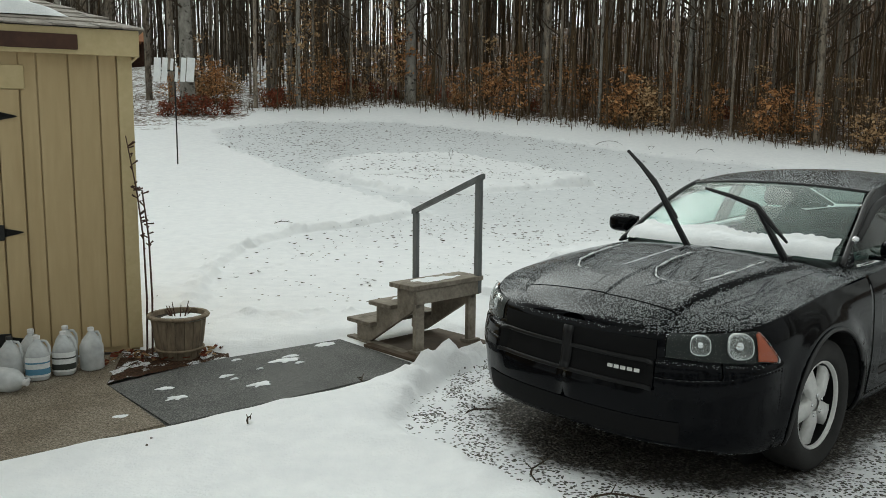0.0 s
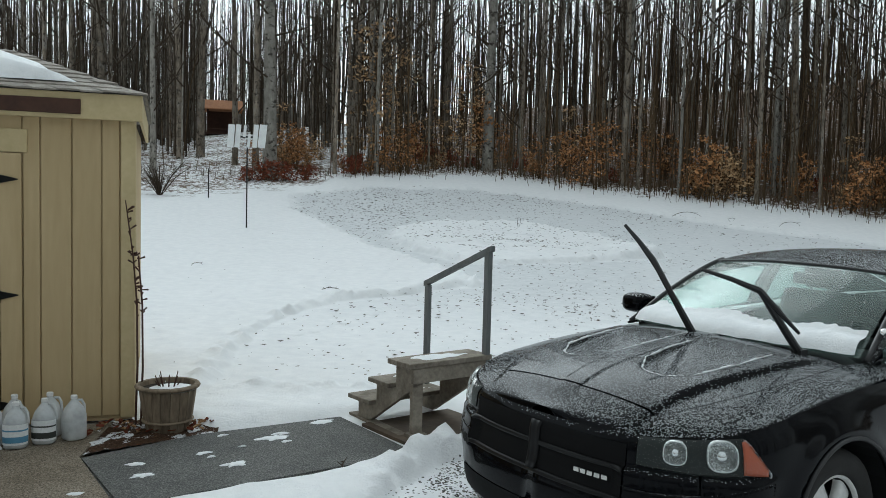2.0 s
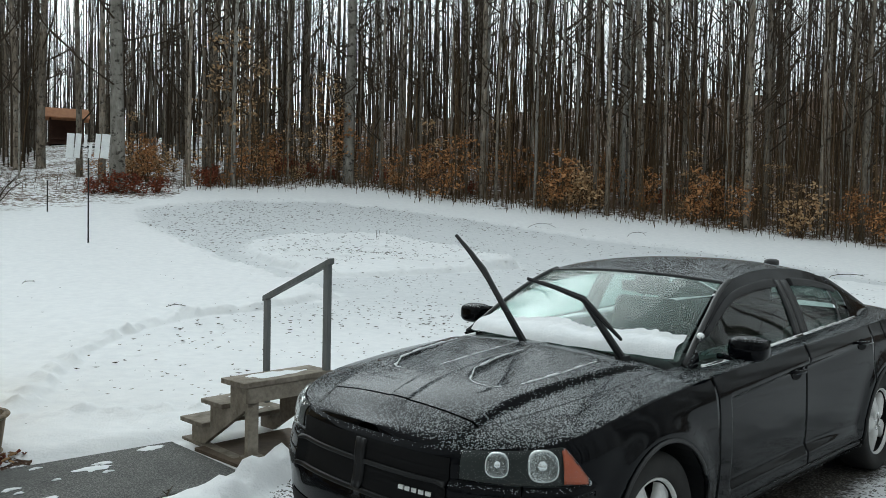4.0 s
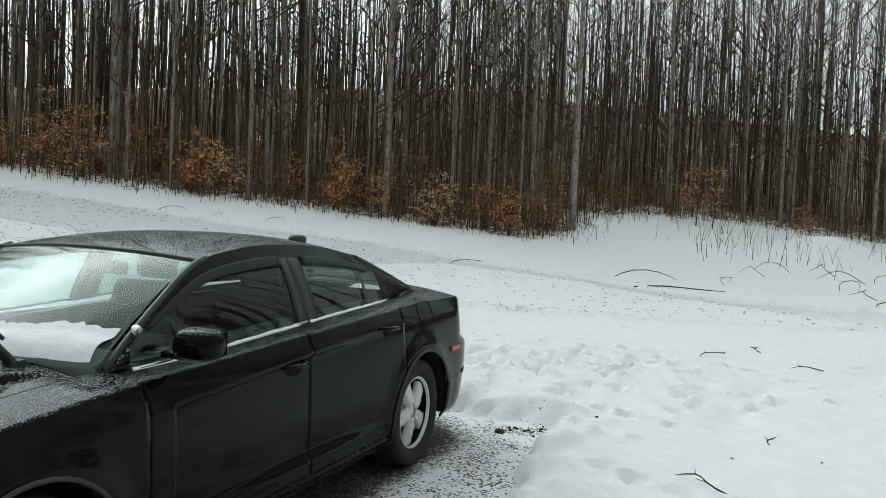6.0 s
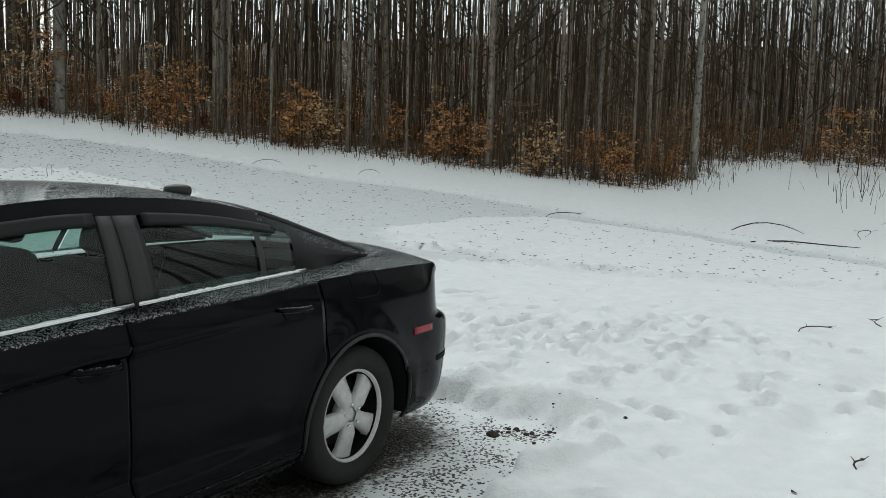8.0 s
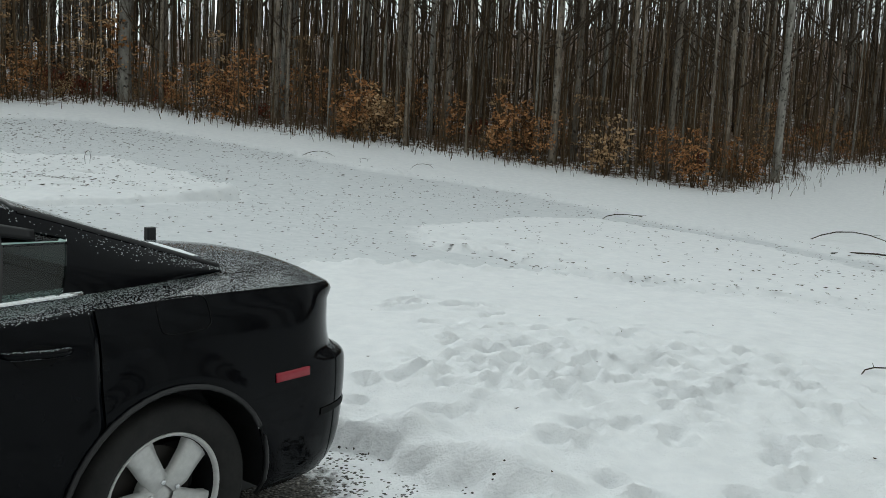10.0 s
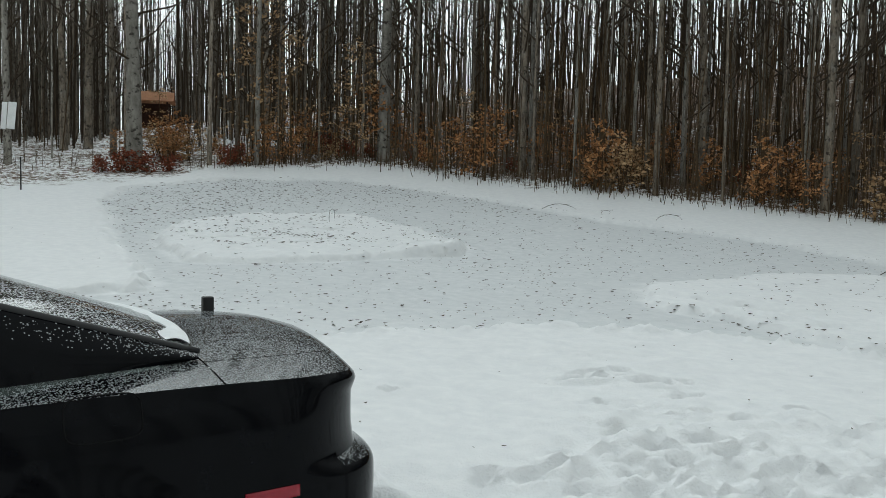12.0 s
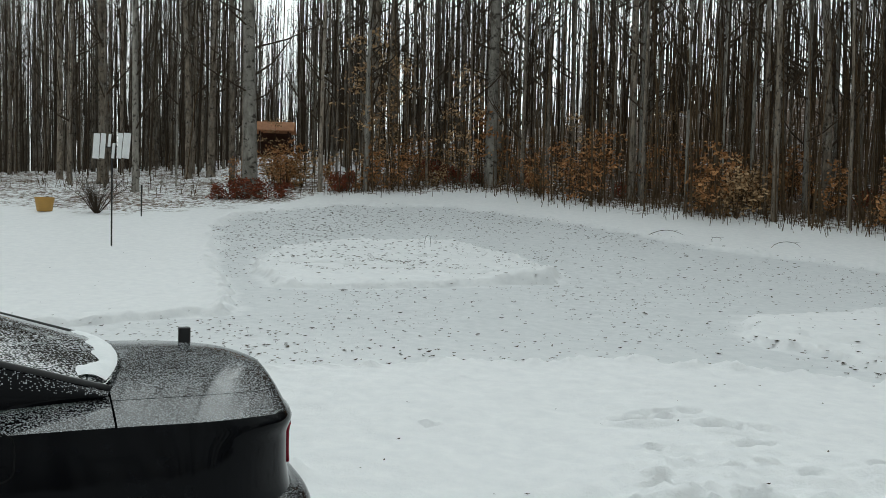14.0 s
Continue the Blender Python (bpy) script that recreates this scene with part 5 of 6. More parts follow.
for u in (0.0, 0.60):
    bm = bmesh.new()
    prof = [(-0.01, 0.564), (0.205, 0.564), (0.205, 0.384), (0.46, 0.384), (0.46, 0.204), (0.71, 0.204), (0.71, 0.062), (0.55, 0.062), (-0.01, 0.42)]
    lo = [bm.verts.new((u, y, z)) for y, z in prof]
    hi = [bm.verts.new((u + 0.04, y, z)) for y, z in prof]
    bm.faces.new(lo)
    bm.faces.new(hi[::-1])
    for k in range(len(prof)):
        j = (k + 1) % len(prof)
        bm.faces.new((lo[k], lo[j], hi[j], hi[k]))
    part("stringer", bm, OLD_WOOD, steps)
part("apron", box(-0.02, 0.67, -0.04, -0.012, 0.455, 0.563, bevel=0.004), OLD_WOOD, steps)
for u in (0.0, 0.57):
    part("leg", box(u, u + 0.088, -0.010, 0.028, 0.088, 0.50, bevel=0.004), OLD_WOOD, steps)
    part("foot_block", box(u - 0.02, u + 0.11, -0.04, 0.06, 0.066, 0.088, bevel=0.003), OLD_WOOD, steps)
part("handrail_post", box(0.645, 0.685, -0.045, 0.010, 0.46, 1.39, bevel=0.005), GREY_WOOD, steps)
part("handrail_post", box(0.645, 0.685, 0.705, 0.755, 0.10, 1.06, bevel=0.005), GREY_WOOD, steps)
bm = bmesh.new()
vs = [bm.verts.new((x, y, z)) for x in (0.642, 0.690) for y, z in ((-0.06, 1.385), (0.765, 1.045), (0.765, 1.085), (-0.06, 1.425))]
bmesh.ops.convex_hull(bm, input=vs)
part("handrail", bm, GREY_WOOD, steps)


def tread_snow(x0, x1, y0, y1, z, seed):
    """A thin, broken film of snow on a board."""
    bm = bmesh.new()
    add_grid(bm, 36, 12, lambda u, v: Vector((x0 + (x1 - x0) * u, y0 + (y1 - y0) * v, z - 0.006 + 0.014 * min(1.0, max(0.0, 2.2 * math.sin(math.pi * u) * math.sin(math.pi * v) - 0.9 + 1.2 * noise.noise(Vector((u * 6, v * 3.5, seed))))))))
    part("tread_snow", bm, SNOW, steps, "", True)


tread_snow(0.0, 0.62, -0.03, 0.22, 0.6035, 7)
tread_snow(0.02, 0.66, 0.25, 0.47, 0.4185, 3)
tread_snow(0.02, 0.66, 0.50, 0.75, 0.2385, 5)
WET_PLY = varied("wet_plywood", (0.05, 0.035, 0.022), (0.13, 0.095, 0.065), 3, 0.8)
sheet = part("plywood_sheet", box(-0.10, 0.72, -0.12, 0.50, 0.042, 0.066, steps_m), WET_PLY)
tagged(sheet, "wet brown plywood sheet lying beneath the steps", "board")
# planter of staves
pot = thing("planter", pose(-1.97, 6.05, 0.05) @ Matrix.Diagonal((1.0, 1.0, 0.86, 1.0)), "brown stave planter with dead stems and snow", "planter")
bm = bmesh.new()
add_lathe(bm, [(0.0, 0.005), (0.135, 0.005), (0.185, 0.36), (0.0, 0.36)], 24)
part("soil", bm, SOIL, pot, "", True)
for k in range(18):
    a0, a1 = 2 * math.pi * k / 18, 2 * math.pi * (k + 0.95) / 18
    bm = bmesh.new()
    g = []
    for a in (a0, a1):
        for r, z in ((0.145, 0.0), (0.175, 0.14), (0.205, 0.40), (0.190, 0.40), (0.160, 0.14), (0.13, 0.0)):
            g.append(bm.verts.new((r * math.cos(a), r * math.sin(a), z)))
    for j in range(6):
        i2 = (j + 1) % 6
        bm.faces.new((g[j], g[i2], g[6 + i2], g[6 + j]))
    bm.faces.new(g[:6])
    bm.faces.new(g[6:][::-1])
    part("stave", bm, STAVE, pot)
for r, z, t in ((0.212, 0.385, 0.016), (0.172, 0.10, 0.011)):
    bm = bmesh.new()
    add_tube(bm, [(r * math.cos(2 * math.pi * k / 32), r * math.sin(2 * math.pi * k / 32), z) for k in range(33)], t, 6)
    part("hoop", bm, STAVE, pot, "", True)
bm = bmesh.new()
add_lathe(bm, [(0.0, 0.377), (0.07, 0.386), (0.12, 0.376), (0.165, 0.362)], 20, Matrix.Translation((0.04, -0.02, 0.0)))
part("pot_snow", bm, SNOW, pot, "", True)
rs = random.Random(2)
for k in range(9):
    a, h = rs.uniform(0, 6.28), rs.uniform(0.05, 0.16)
    bm = bmesh.new()
    add_tube(bm, [(0.05 * math.cos(a), 0.05 * math.sin(a), 0.36), (0.09 * math.cos(a), 0.09 * math.sin(a), 0.36 + h)], [0.006, 0.003], 5)
    part("dead_stem", bm, BROWN_BOARD, pot)
# two climbing canes against the corner
for k, (bx, top) in enumerate(((-2.22, 1.55), (-2.18, 1.15))):
    bm = bmesh.new()
    pts = [(bx, 6.06, 0.05), (bx + 0.015, 6.06, 0.5), (bx - 0.0, 6.08, 0.95), (bx - 0.05, 6.12, 1.30), (bx - 0.13, 6.16, top + 0.15)]
    add_tube(bm, pts, [0.008, 0.008, 0.007, 0.006, 0.004], 5)
    rs = random.Random(k)
    for j in range(22):
        t = rs.uniform(0.45, 1.0) * 4
        i = min(3, int(t))
        p = Vector(pts[i]).lerp(Vector(pts[i + 1]), t - i)
        q = p + Vector((rs.uniform(-0.05, 0.05), rs.uniform(-0.03, 0.03), rs.uniform(0.0, 0.04)))
        add_tube(bm, [p, q], [0.004, 0.007], 4)
    tagged(part("climbing_cane", bm, BROWN_BOARD), "bare dark thorny cane beside the shed", "plant", "canes by the shed")

# water jugs
JUG = pane_glass("milky_plastic", (0.84, 0.86, 0.87), 1.4, 0, 0.62)
LABELS = {"white": plain("paper_label", (0.75, 0.76, 0.76), 0.6), "blue": plain("label_blue", (0.10, 0.25, 0.38), 0.5), "dark": plain("label_dark", (0.03, 0.035, 0.03), 0.5)}


def jug(x, y, label, yaw, mark=None, cap_colour=(0.7, 0.7, 0.7), lying=False):
    m = pose(x, y, 0.062, 0, 0, yaw) if not lying else pose(x, y, 0.135, 90, 0, yaw)
    j = thing("water_jug", m, label, "jug", "jugs by the shed")
    bm = bmesh.new()
    rings = []
    for r, z, sq in ((0.06, 0.0, 0.6), (0.073, 0.012, 0.7), (0.075, 0.12, 0.75), (0.074, 0.17, 0.8), (0.060, 0.215, 1), (0.030, 0.255, 1), (0.020, 0.268, 1), (0.020, 0.285, 1)):
        ring = []
        for k in range(24):
            a = 2 * math.pi * k / 24
            e = sq
            c, s = math.cos(a), math.sin(a)
            ring.append(bm.verts.new((r * math.copysign(abs(c) ** e, c), r * math.copysign(abs(s) ** e, s), z)))
        rings.append(ring)
    for r0, r1 in zip(rings, rings[1:]):
        for k in range(24):
            bm.faces.new((r0[k], r0[(k + 1) % 24], r1[(k + 1) % 24], r1[k]))
    bm.faces.new(rings[0][::-1])
    bm.faces.new(rings[-1])
    part("bottle", bm, JUG, j, "", True)
    bm = bmesh.new()
    add_lathe(bm, [(0.0, 0.302), (0.018, 0.302), (0.022, 0.298), (0.022, 0.278), (0.0, 0.278)], 16)
    part("cap", bm, plain("jug_cap", cap_colour, 0.4), j)
    bm = bmesh.new()
    add_tube(bm, [(0.024, 0, 0.262), (0.055, 0, 0.258), (0.072, 0, 0.225), (0.076, 0, 0.175), (0.07, 0, 0.145)], 0.010, 8)
    part("handle", bm, JUG, j, "", True)
    if mark:
        for col, z0, z1, grow in (("white", 0.03, 0.165, 0.0015), (mark, 0.045, 0.085, 0.003), (mark, 0.12, 0.13, 0.003)):
            bm = bmesh.new()
            add_grid(bm, 20, 1, lambda u, v: (lambda a: Vector(((0.0758 + grow) * math.copysign(abs(math.cos(a)) ** 0.75, math.cos(a)), (0.0758 + grow) * math.copysign(abs(math.sin(a)) ** 0.75, math.sin(a)), z0 + (z1 - z0) * v)))(math.pi * (1.05 + 0.9 * u)))
            part("label", bm, LABELS[col], j, "", True)
    return j


jug(-2.74, 5.45, "milky plastic water jug with a blue and white label", 20, "blue")
jug(-2.62, 5.58, "milky plastic water jug with a dark printed label", 15, "dark")
jug(-2.48, 5.70, "plain milky plastic water jug without a label", 60)
jug(-2.91, 5.42, "grey-tinted plastic water jug beside the others", 10, None, (0.03, 0.03, 0.03))
jug(-2.68, 5.74, "milky plastic jug standing against the shed", 40)
jug(-2.87, 5.63, "milky plastic jug behind the front row", -20)
jug(-2.93, 5.22, "plastic water jug lying on its side", 70, None, (0.6, 0.6, 0.6), True)

# slatted white spinner on a thin pole
stand = thing("slatted_pole", pose(-6.65, 20.78, 0.98), "thin dark pole bearing a row of white slats", "pole")
bm = bmesh.new()
add_tube(bm, [(0, 0, -0.15), (0, 0, 2.15)], 0.018, 8)
part("pole", bm, IRON, stand)
part("crossbar", box(-0.45, 0.45, -0.012, 0.012, 2.20, 2.24), IRON, stand)
for k, (x, w, tilt) in enumerate(((-0.42, 0.17, 4), (-0.24, 0.13, 5), (-0.07, 0.07, 6), (0.06, 0.07, 6), (0.22, 0.12, 5), (0.40, 0.19, 6))):
    m = Matrix.Translation((x, -0.02, 2.24)) @ Matrix.Rotation(radians(tilt), 4, "Y")
    lo, hi = {2: (-0.02, 0.27), 3: (-0.29, 0.06)}.get(k, (-0.29, 0.29))
    part("slat", box(-w / 2, w / 2, -0.008, 0.008, lo, hi, m, 0.003), WHITE_PLASTIC, stand)
marker = part("garden_stake", add_tube(bmesh.new(), [(-9.9, 26.3, 1.2), (-9.9, 26.3, 2.55)], 0.02, 6), IRON)
tagged(marker, "thin dark stake standing in the snow", "stake")

# open-sided garden hut in the wood
hz = float(lift(np.array(-20.9), np.array(55.7)))
hut = thing("garden_hut", pose(-20.9, 55.7, hz, 0, 0, 22), "small open wooden hut with an orange-brown roof", "hut")
HUT_ROOF = varied("cedar_roof", (0.30, 0.13, 0.06), (0.48, 0.23, 0.11), 3, 0.8)
for sx in (-0.95, 0.95):
    for sy in (-0.7, 0.7):
        part("post", box(sx - 0.06, sx + 0.06, sy - 0.06, sy + 0.06, -0.3, 1.75), BROWN_BOARD, hut)
part("floor", box(-1.15, 1.15, -0.9, 0.9, 0.05, 0.16), BROWN_BOARD, hut)
part("rail", box(-1.0, 1.0, -0.74, -0.66, 0.38, 0.46), BROWN_BOARD, hut)
# added board standing in for the dark seen through the open back
part("back_panel", box(-0.95, 0.95, 0.66, 0.72, 0.1, 1.7), BROWN_BOARD, hut)
for sgn in (-1, 1):
    bm = bmesh.new()
    vs = [bm.verts.new((x, sgn * y, z + dz)) for x in (-1.35, 1.35) for y, z in ((0.0, 2.35), (1.1, 1.68)) for dz in (0, 0.07)]
    bmesh.ops.convex_hull(bm, input=vs)
    part("roof_slope", bm, HUT_ROOF, hut)

# dark lumps of frozen gravel at the edge of the cleared patch
rs = random.Random(12)
for k in range(26):
    x, y = 5.68 + rs.gauss(-0.22, 0.2), 6.60 + rs.gauss(0.08, 0.12)
    r = rs.uniform(0.006, 0.018) if k else 0.04
    bm = bmesh.new()
    bmesh.ops.create_icosphere(bm, subdivisions=2, radius=r)
    for v in bm.verts:
        v.co *= 1 + 0.45 * noise.noise(v.co * 22 + Vector((k, 0, 0)))
        v.co.z *= 0.6
    o = part("gravel_clod", bm, SOIL)
    o.location = (x, y, ground_z(x, y) + r * 0.2)
    tagged(o, "dark frozen clod of gravel on snow", "stone", "clods at the gravel's edge")

# ---- the bare winter wood, its undergrowth and what has fallen from it ----
def bark_material(name, dark, light):
    m, n, l, b = shader(name, light, 0.9, 0, 0.15)
    v = coords(n, l, (1, 1, 0.22))
    info = n.new("ShaderNodeObjectInfo")
    a = noise_tex(n, l, v, 9, 6, 0.65)
    patch = noise_tex(n, l, coords(n, l, (1, 1, 0.6)), 2.2, 5, 0.7)
    c = ramp(n, l, a, [(0.3, dark), (0.7, light)])
    c = mix(n, l, ramp(n, l, patch, [(0.50, 0.0), (0.62, 0.7)]), c, (0.27, 0.25, 0.22))
    blot = noise_tex(n, l, coords(n, l, (1, 1, 0.8)), 6.5, 4, 0.7)
    c = mix(n, l, ramp(n, l, blot, [(0.54, 0.0), (0.62, 0.85)]), c, (0.03, 0.024, 0.018))
    geo = n.new("ShaderNodeNewGeometry")
    tone = maths(n, l, "ADD", maths(n, l, "MULTIPLY", info.outputs["Random"], 0.5), maths(n, l, "MULTIPLY", geo.outputs["Random Per Island"], 0.5))
    hs = node(n, "ShaderNodeHueSaturation", Saturation=0.9)
    l.new(maths(n, l, "MULTIPLY_ADD", tone, 1.1, 0.45), hs.inputs["Value"])
    l.new(c, hs.inputs["Color"])
    l.new(hs.outputs[0], b.inputs["Base Color"])
    relief(n, l, b, a, 0.7, 0.03)
    return m


BARK = bark_material("grey_brown_bark", (0.034, 0.027, 0.019), (0.31, 0.255, 0.195))
PALE_BARK = bark_material("pale_mottled_bark", (0.10, 0.09, 0.075), (0.34, 0.32, 0.28))
TWIG = plain("twig_bark", (0.055, 0.042, 0.030), 0.9, 0, 0.1, 20, 0.4)
BRUSH = plain("brush_stems", (0.085, 0.058, 0.034), 0.9, 0, 0.1, 8, 0.5)


def leaf_material(name, dark, light):
    m, n, l, b = shader(name, light, 0.75, 0, 0.2)
    geo = n.new("ShaderNodeNewGeometry")
    l.new(ramp(n, l, geo.outputs["Random Per Island"], [(0.0, dark), (1.0, light)]), b.inputs["Base Color"])
    return m


LEAF_ORANGE = leaf_material("orange_dead_leaves", (0.20, 0.085, 0.030), (0.50, 0.26, 0.11))
LEAF_TAN = leaf_material("tan_dead_leaves", (0.26, 0.15, 0.07), (0.52, 0.36, 0.20))
LEAF_RED = leaf_material("russet_dead_leaves", (0.10, 0.025, 0.015), (0.26, 0.075, 0.035))


def tube_arrays(points, radii, sides, verts, faces):
    """Adds a plain tube to lists of vertices and faces."""
    base = len(verts)
    for k, p in enumerate(points):
        a, b = points[max(0, k - 1)], points[min(len(points) - 1, k + 1)]
        d = (b - a).normalized()
        u = d.cross(Vector((0, 0, 1)) if abs(d.z) < 0.9 else Vector((1, 0, 0))).normalized()
        w = d.cross(u)
        for j in range(sides):
            t = 2 * math.pi * j / sides
            verts.append(p + (u * math.cos(t) + w * math.sin(t)) * radii[k])
    for k in range(len(points) - 1):
        for j in range(sides):
            q, r = base + k * sides + j, base + k * sides + (j + 1) % sides
            faces.append((q, r, r + sides, q + sides))


def tree_shape(rng, height, radius, sides=7, limbs=16, twigs=4, low=0.28):
    """Trunk and crown, as vertex and face lists, of a tall bare tree."""
    tv, tf, cv, cf = [], [], [], []
    lean = Vector((rng.uniform(-1, 1), rng.uniform(-1, 1), 0)) * height * rng.choice((0.02, 0.035, 0.07))
    pts = []
    for k in range(9):
        t = k / 8
        pts.append(Vector((lean.x * t * t + 0.16 * math.sin(5 * t + lean.x * 9) * t, lean.y * t * t + 0.16 * math.cos(4 * t + lean.y * 9) * t, height * t - 0.25 * (k == 0))))
    rad = [radius * (1.35 if k == 0 else 1.0 - 0.105 * k) for k in range(9)]
    rad[8] = radius * 0.08
    pts.insert(1, pts[0].lerp(pts[1], 0.2))
    rad.insert(1, radius * 1.05)
    tube_arrays(pts, rad, sides, tv, tf)
    for k in range(limbs):
        t = low + (1 - low) * ((k + rng.random()) / limbs) ** 0.85
        f = t * 8
        i = min(7, int(f))
        p = pts[i + 1].lerp(pts[i + 2], f - i) if i + 2 < len(pts) else pts[-1]
        a = rng.uniform(0, 6.283)
        out = Vector((math.cos(a), math.sin(a), 0))
        length = height * rng.uniform(0.07, 0.17) * (1.25 - t * 0.7)
        rise = rng.uniform(0.5, 1.3)
        q = [p, p + out * length * 0.35 + Vector((0, 0, length * 0.25 * rise)), p + out * length * 0.7 + Vector((0, 0, length * 0.65 * rise)), p + out * length * 0.9 + Vector((0, 0, length * 1.1 * rise))]
        r0 = radius * 0.30 * (1.1 - t * 0.7)
        tube_arrays(q, [r0, r0 * 0.7, r0 * 0.45, r0 * 0.12], 4, cv, cf)
        for j in range(twigs):
            s = rng.uniform(0.3, 1.0) * 2.99
            i2 = int(s)
            b0 = q[i2].lerp(q[i2 + 1], s - i2)
            side = Vector((rng.uniform(-1, 1), rng.uniform(-1, 1), rng.uniform(0.1, 1.0))).normalized()
            ll = length * rng.uniform(0.25, 0.5)
            tube_arrays([b0, b0 + side * ll * 0.5, b0 + side * ll + Vector((0, 0, ll * 0.25))], [r0 * 0.3, r0 * 0.2, r0 * 0.06], 3, cv, cf)
    return tv, tf, cv, cf


def mesh_from(name, verts, faces, material):
    me = bpy.data.meshes.new(name)
    me.from_pydata([tuple(v) for v in verts], [], faces)
    me.materials.append(material)
    me.shade_smooth()
    return me


def depth_in(x, y, corners):
    """Signed distance of one point to an outline, positive inside."""
    best, odd = 1e9, False
    ax, ay = corners[-1]
    for bx, by in corners:
        dx, dy = bx - ax, by - ay
        t = min(1.0, max(0.0, ((x - ax) * dx + (y - ay) * dy) / (dx * dx + dy * dy)))
        best = min(best, (x - ax - t * dx) ** 2 + (y - ay - t * dy) ** 2)
        if (ay > y) != (by > y) and x < dx * (y - ay) / dy + ax:
            odd = not odd
        ax, ay = bx, by
    return math.sqrt(best) * (1 if odd else -1)


def wood_depth(x, y):
    return depth_in(x, y, WOOD)


def land(x, y):
    """The lie of the land at one point."""
    q = min(47.0, max(0.0, y - 9.0))
    xs = min(30.0, max(-40.0, x))
    return 0.01124 * q + 0.003285 * q**2 - 0.00404 * xs * q + 0.00013 * xs * q * q


rng = random.Random(11)
KINDS = []
for k in range(9):
    tv, tf, cv, cf = tree_shape(rng, rng.uniform(17, 24), 0.15, 7, 24, 7, 0.16 if k % 3 else 0.08)
    KINDS.append((mesh_from("trunk", tv, tf, BARK), mesh_from("crown", cv, cf, TWIG), mesh_from("trunk", tv, tf, PALE_BARK)))
PALE_LABEL = "tall bare tree with pale grey bark in a snowy wood"
TREE_LABEL = "tall bare tree with grey-brown bark in a snowy wood"


def plant_tree(x, y, radius, kind, yaw, label=TREE_LABEL, tall=1.0, pale=False):
    z = land(x, y)
    s = radius / 0.15
    t = thing("tree", Matrix.Translation((x, y, z)) @ Matrix.Rotation(yaw, 4, "Z"), label, "tree", "trees of the wood")
    for name, me in (("trunk", KINDS[kind][2 if pale else 0]), ("crown", KINDS[kind][1])):
        o = new(name, me)
        o.parent = t
        o.scale = (s, s, tall) if name == "trunk" else (max(0.8, s * 0.8), max(0.8, s * 0.8), tall)
    return t


# trees that stand out at the wood's edge
for x, y, r, k, label in ((-1.5, 37.2, 0.26, 1, "stout grey tree at the wood's edge with mottled bark"), (-10.15, 33.3, 0.30, 2, "thick pale-mottled tree with russet brush at its foot"),
                          (-11.3, 34.9, 0.15, 5, TREE_LABEL), (-8.4, 41.0, 0.22, 3, TREE_LABEL), (-7.2, 39.4, 0.16, 0, TREE_LABEL), (-18.4, 35.2, 0.24, 4, TREE_LABEL), (-14.8, 32.6, 0.14, 6, "slim pale tree in the snow before the wood"),
                          (-16.3, 38.5, 0.17, 7, TREE_LABEL), (-15.6, 39.3, 0.20, 8, TREE_LABEL), (-12.8, 36.5, 0.14, 0, TREE_LABEL), (21.8, 30.2, 0.16, 1, "single tree with a flared foot on snow"),
                          (4.2, 34.9, 0.15, 2, TREE_LABEL), (10.4, 33.4, 0.16, 3, TREE_LABEL), (13.6, 30.6, 0.15, 4, TREE_LABEL), (15.9, 29.6, 0.10, 5, TREE_LABEL), (17.2, 29.2, 0.12, 6, TREE_LABEL), (8.7, 31.9, 0.10, 7, TREE_LABEL)):
    plant_tree(x, y, r, k, rng.uniform(0, 6.28), label, pale="pale" in label or "grey tree" in label or "single" in label)
spots = []


def free_spot(x, y, gap):
    for a, b in spots:
        if (a - x) ** 2 + (b - y) ** 2 < gap * gap:
            return False
    spots.append((x, y))
    return True


def clear_of_hut(x, y):
    """Keeps the glade before the hut open."""
    if math.hypot(x + 20.9, y - 55.7) < 3:
        return False
    for cx, cy in ((0.6, 0.4), (5.9, 4.4), (3.5, 2.5)):
        dx, dy = -20.9 - cx, 55.7 - cy
        t = ((x - cx) * dx + (y - cy) * dy) / (dx * dx + dy * dy)
        if 0 < t < 1 and abs((x - cx) * dy - (y - cy) * dx) / math.hypot(dx, dy) < 1.25:
            return False
    return True


count = 0
while count < 285:
    az = radians(rng.uniform(-50, 62) if count % 5 else rng.uniform(40, 60))
    d = rng.uniform(28, 62)
    x, y = 2 + d * math.sin(az), 1 + d * math.cos(az)
    dep = wood_depth(x, y)
    if dep < 0.2 or dep > 16 or rng.random() > 1.2 - dep / 16 or not free_spot(x, y, 0.8) or not clear_of_hut(x, y) or (x < -8.5 and rng.random() < 0.72):
        continue
    light = rng.random() < 0.16
    plant_tree(x, y, min(0.15, max(0.04, rng.lognormvariate(-2.68, 0.36))), rng.randrange(9), rng.uniform(0, 6.28), PALE_LABEL if light else TREE_LABEL, rng.uniform(0.8, 1.1), light)
    count += 1


def joined(name, label, category, material, verts, faces):
    me = bpy.data.meshes.new(name)
    vs, fs = np.array(verts, dtype=np.float32), np.array(faces, dtype=np.int32)
    me.vertices.add(len(vs))
    me.vertices.foreach_set("co", vs.ravel())
    me.loops.add(fs.size)
    me.loops.foreach_set("vertex_index", fs.ravel())
    me.polygons.add(len(fs))
    me.polygons.foreach_set("loop_start", np.arange(0, fs.size, fs.shape[1]))
    me.update(calc_edges=True)
    me.materials.append(material)
    return tagged(new(name, me), label, category, kind="stuff")


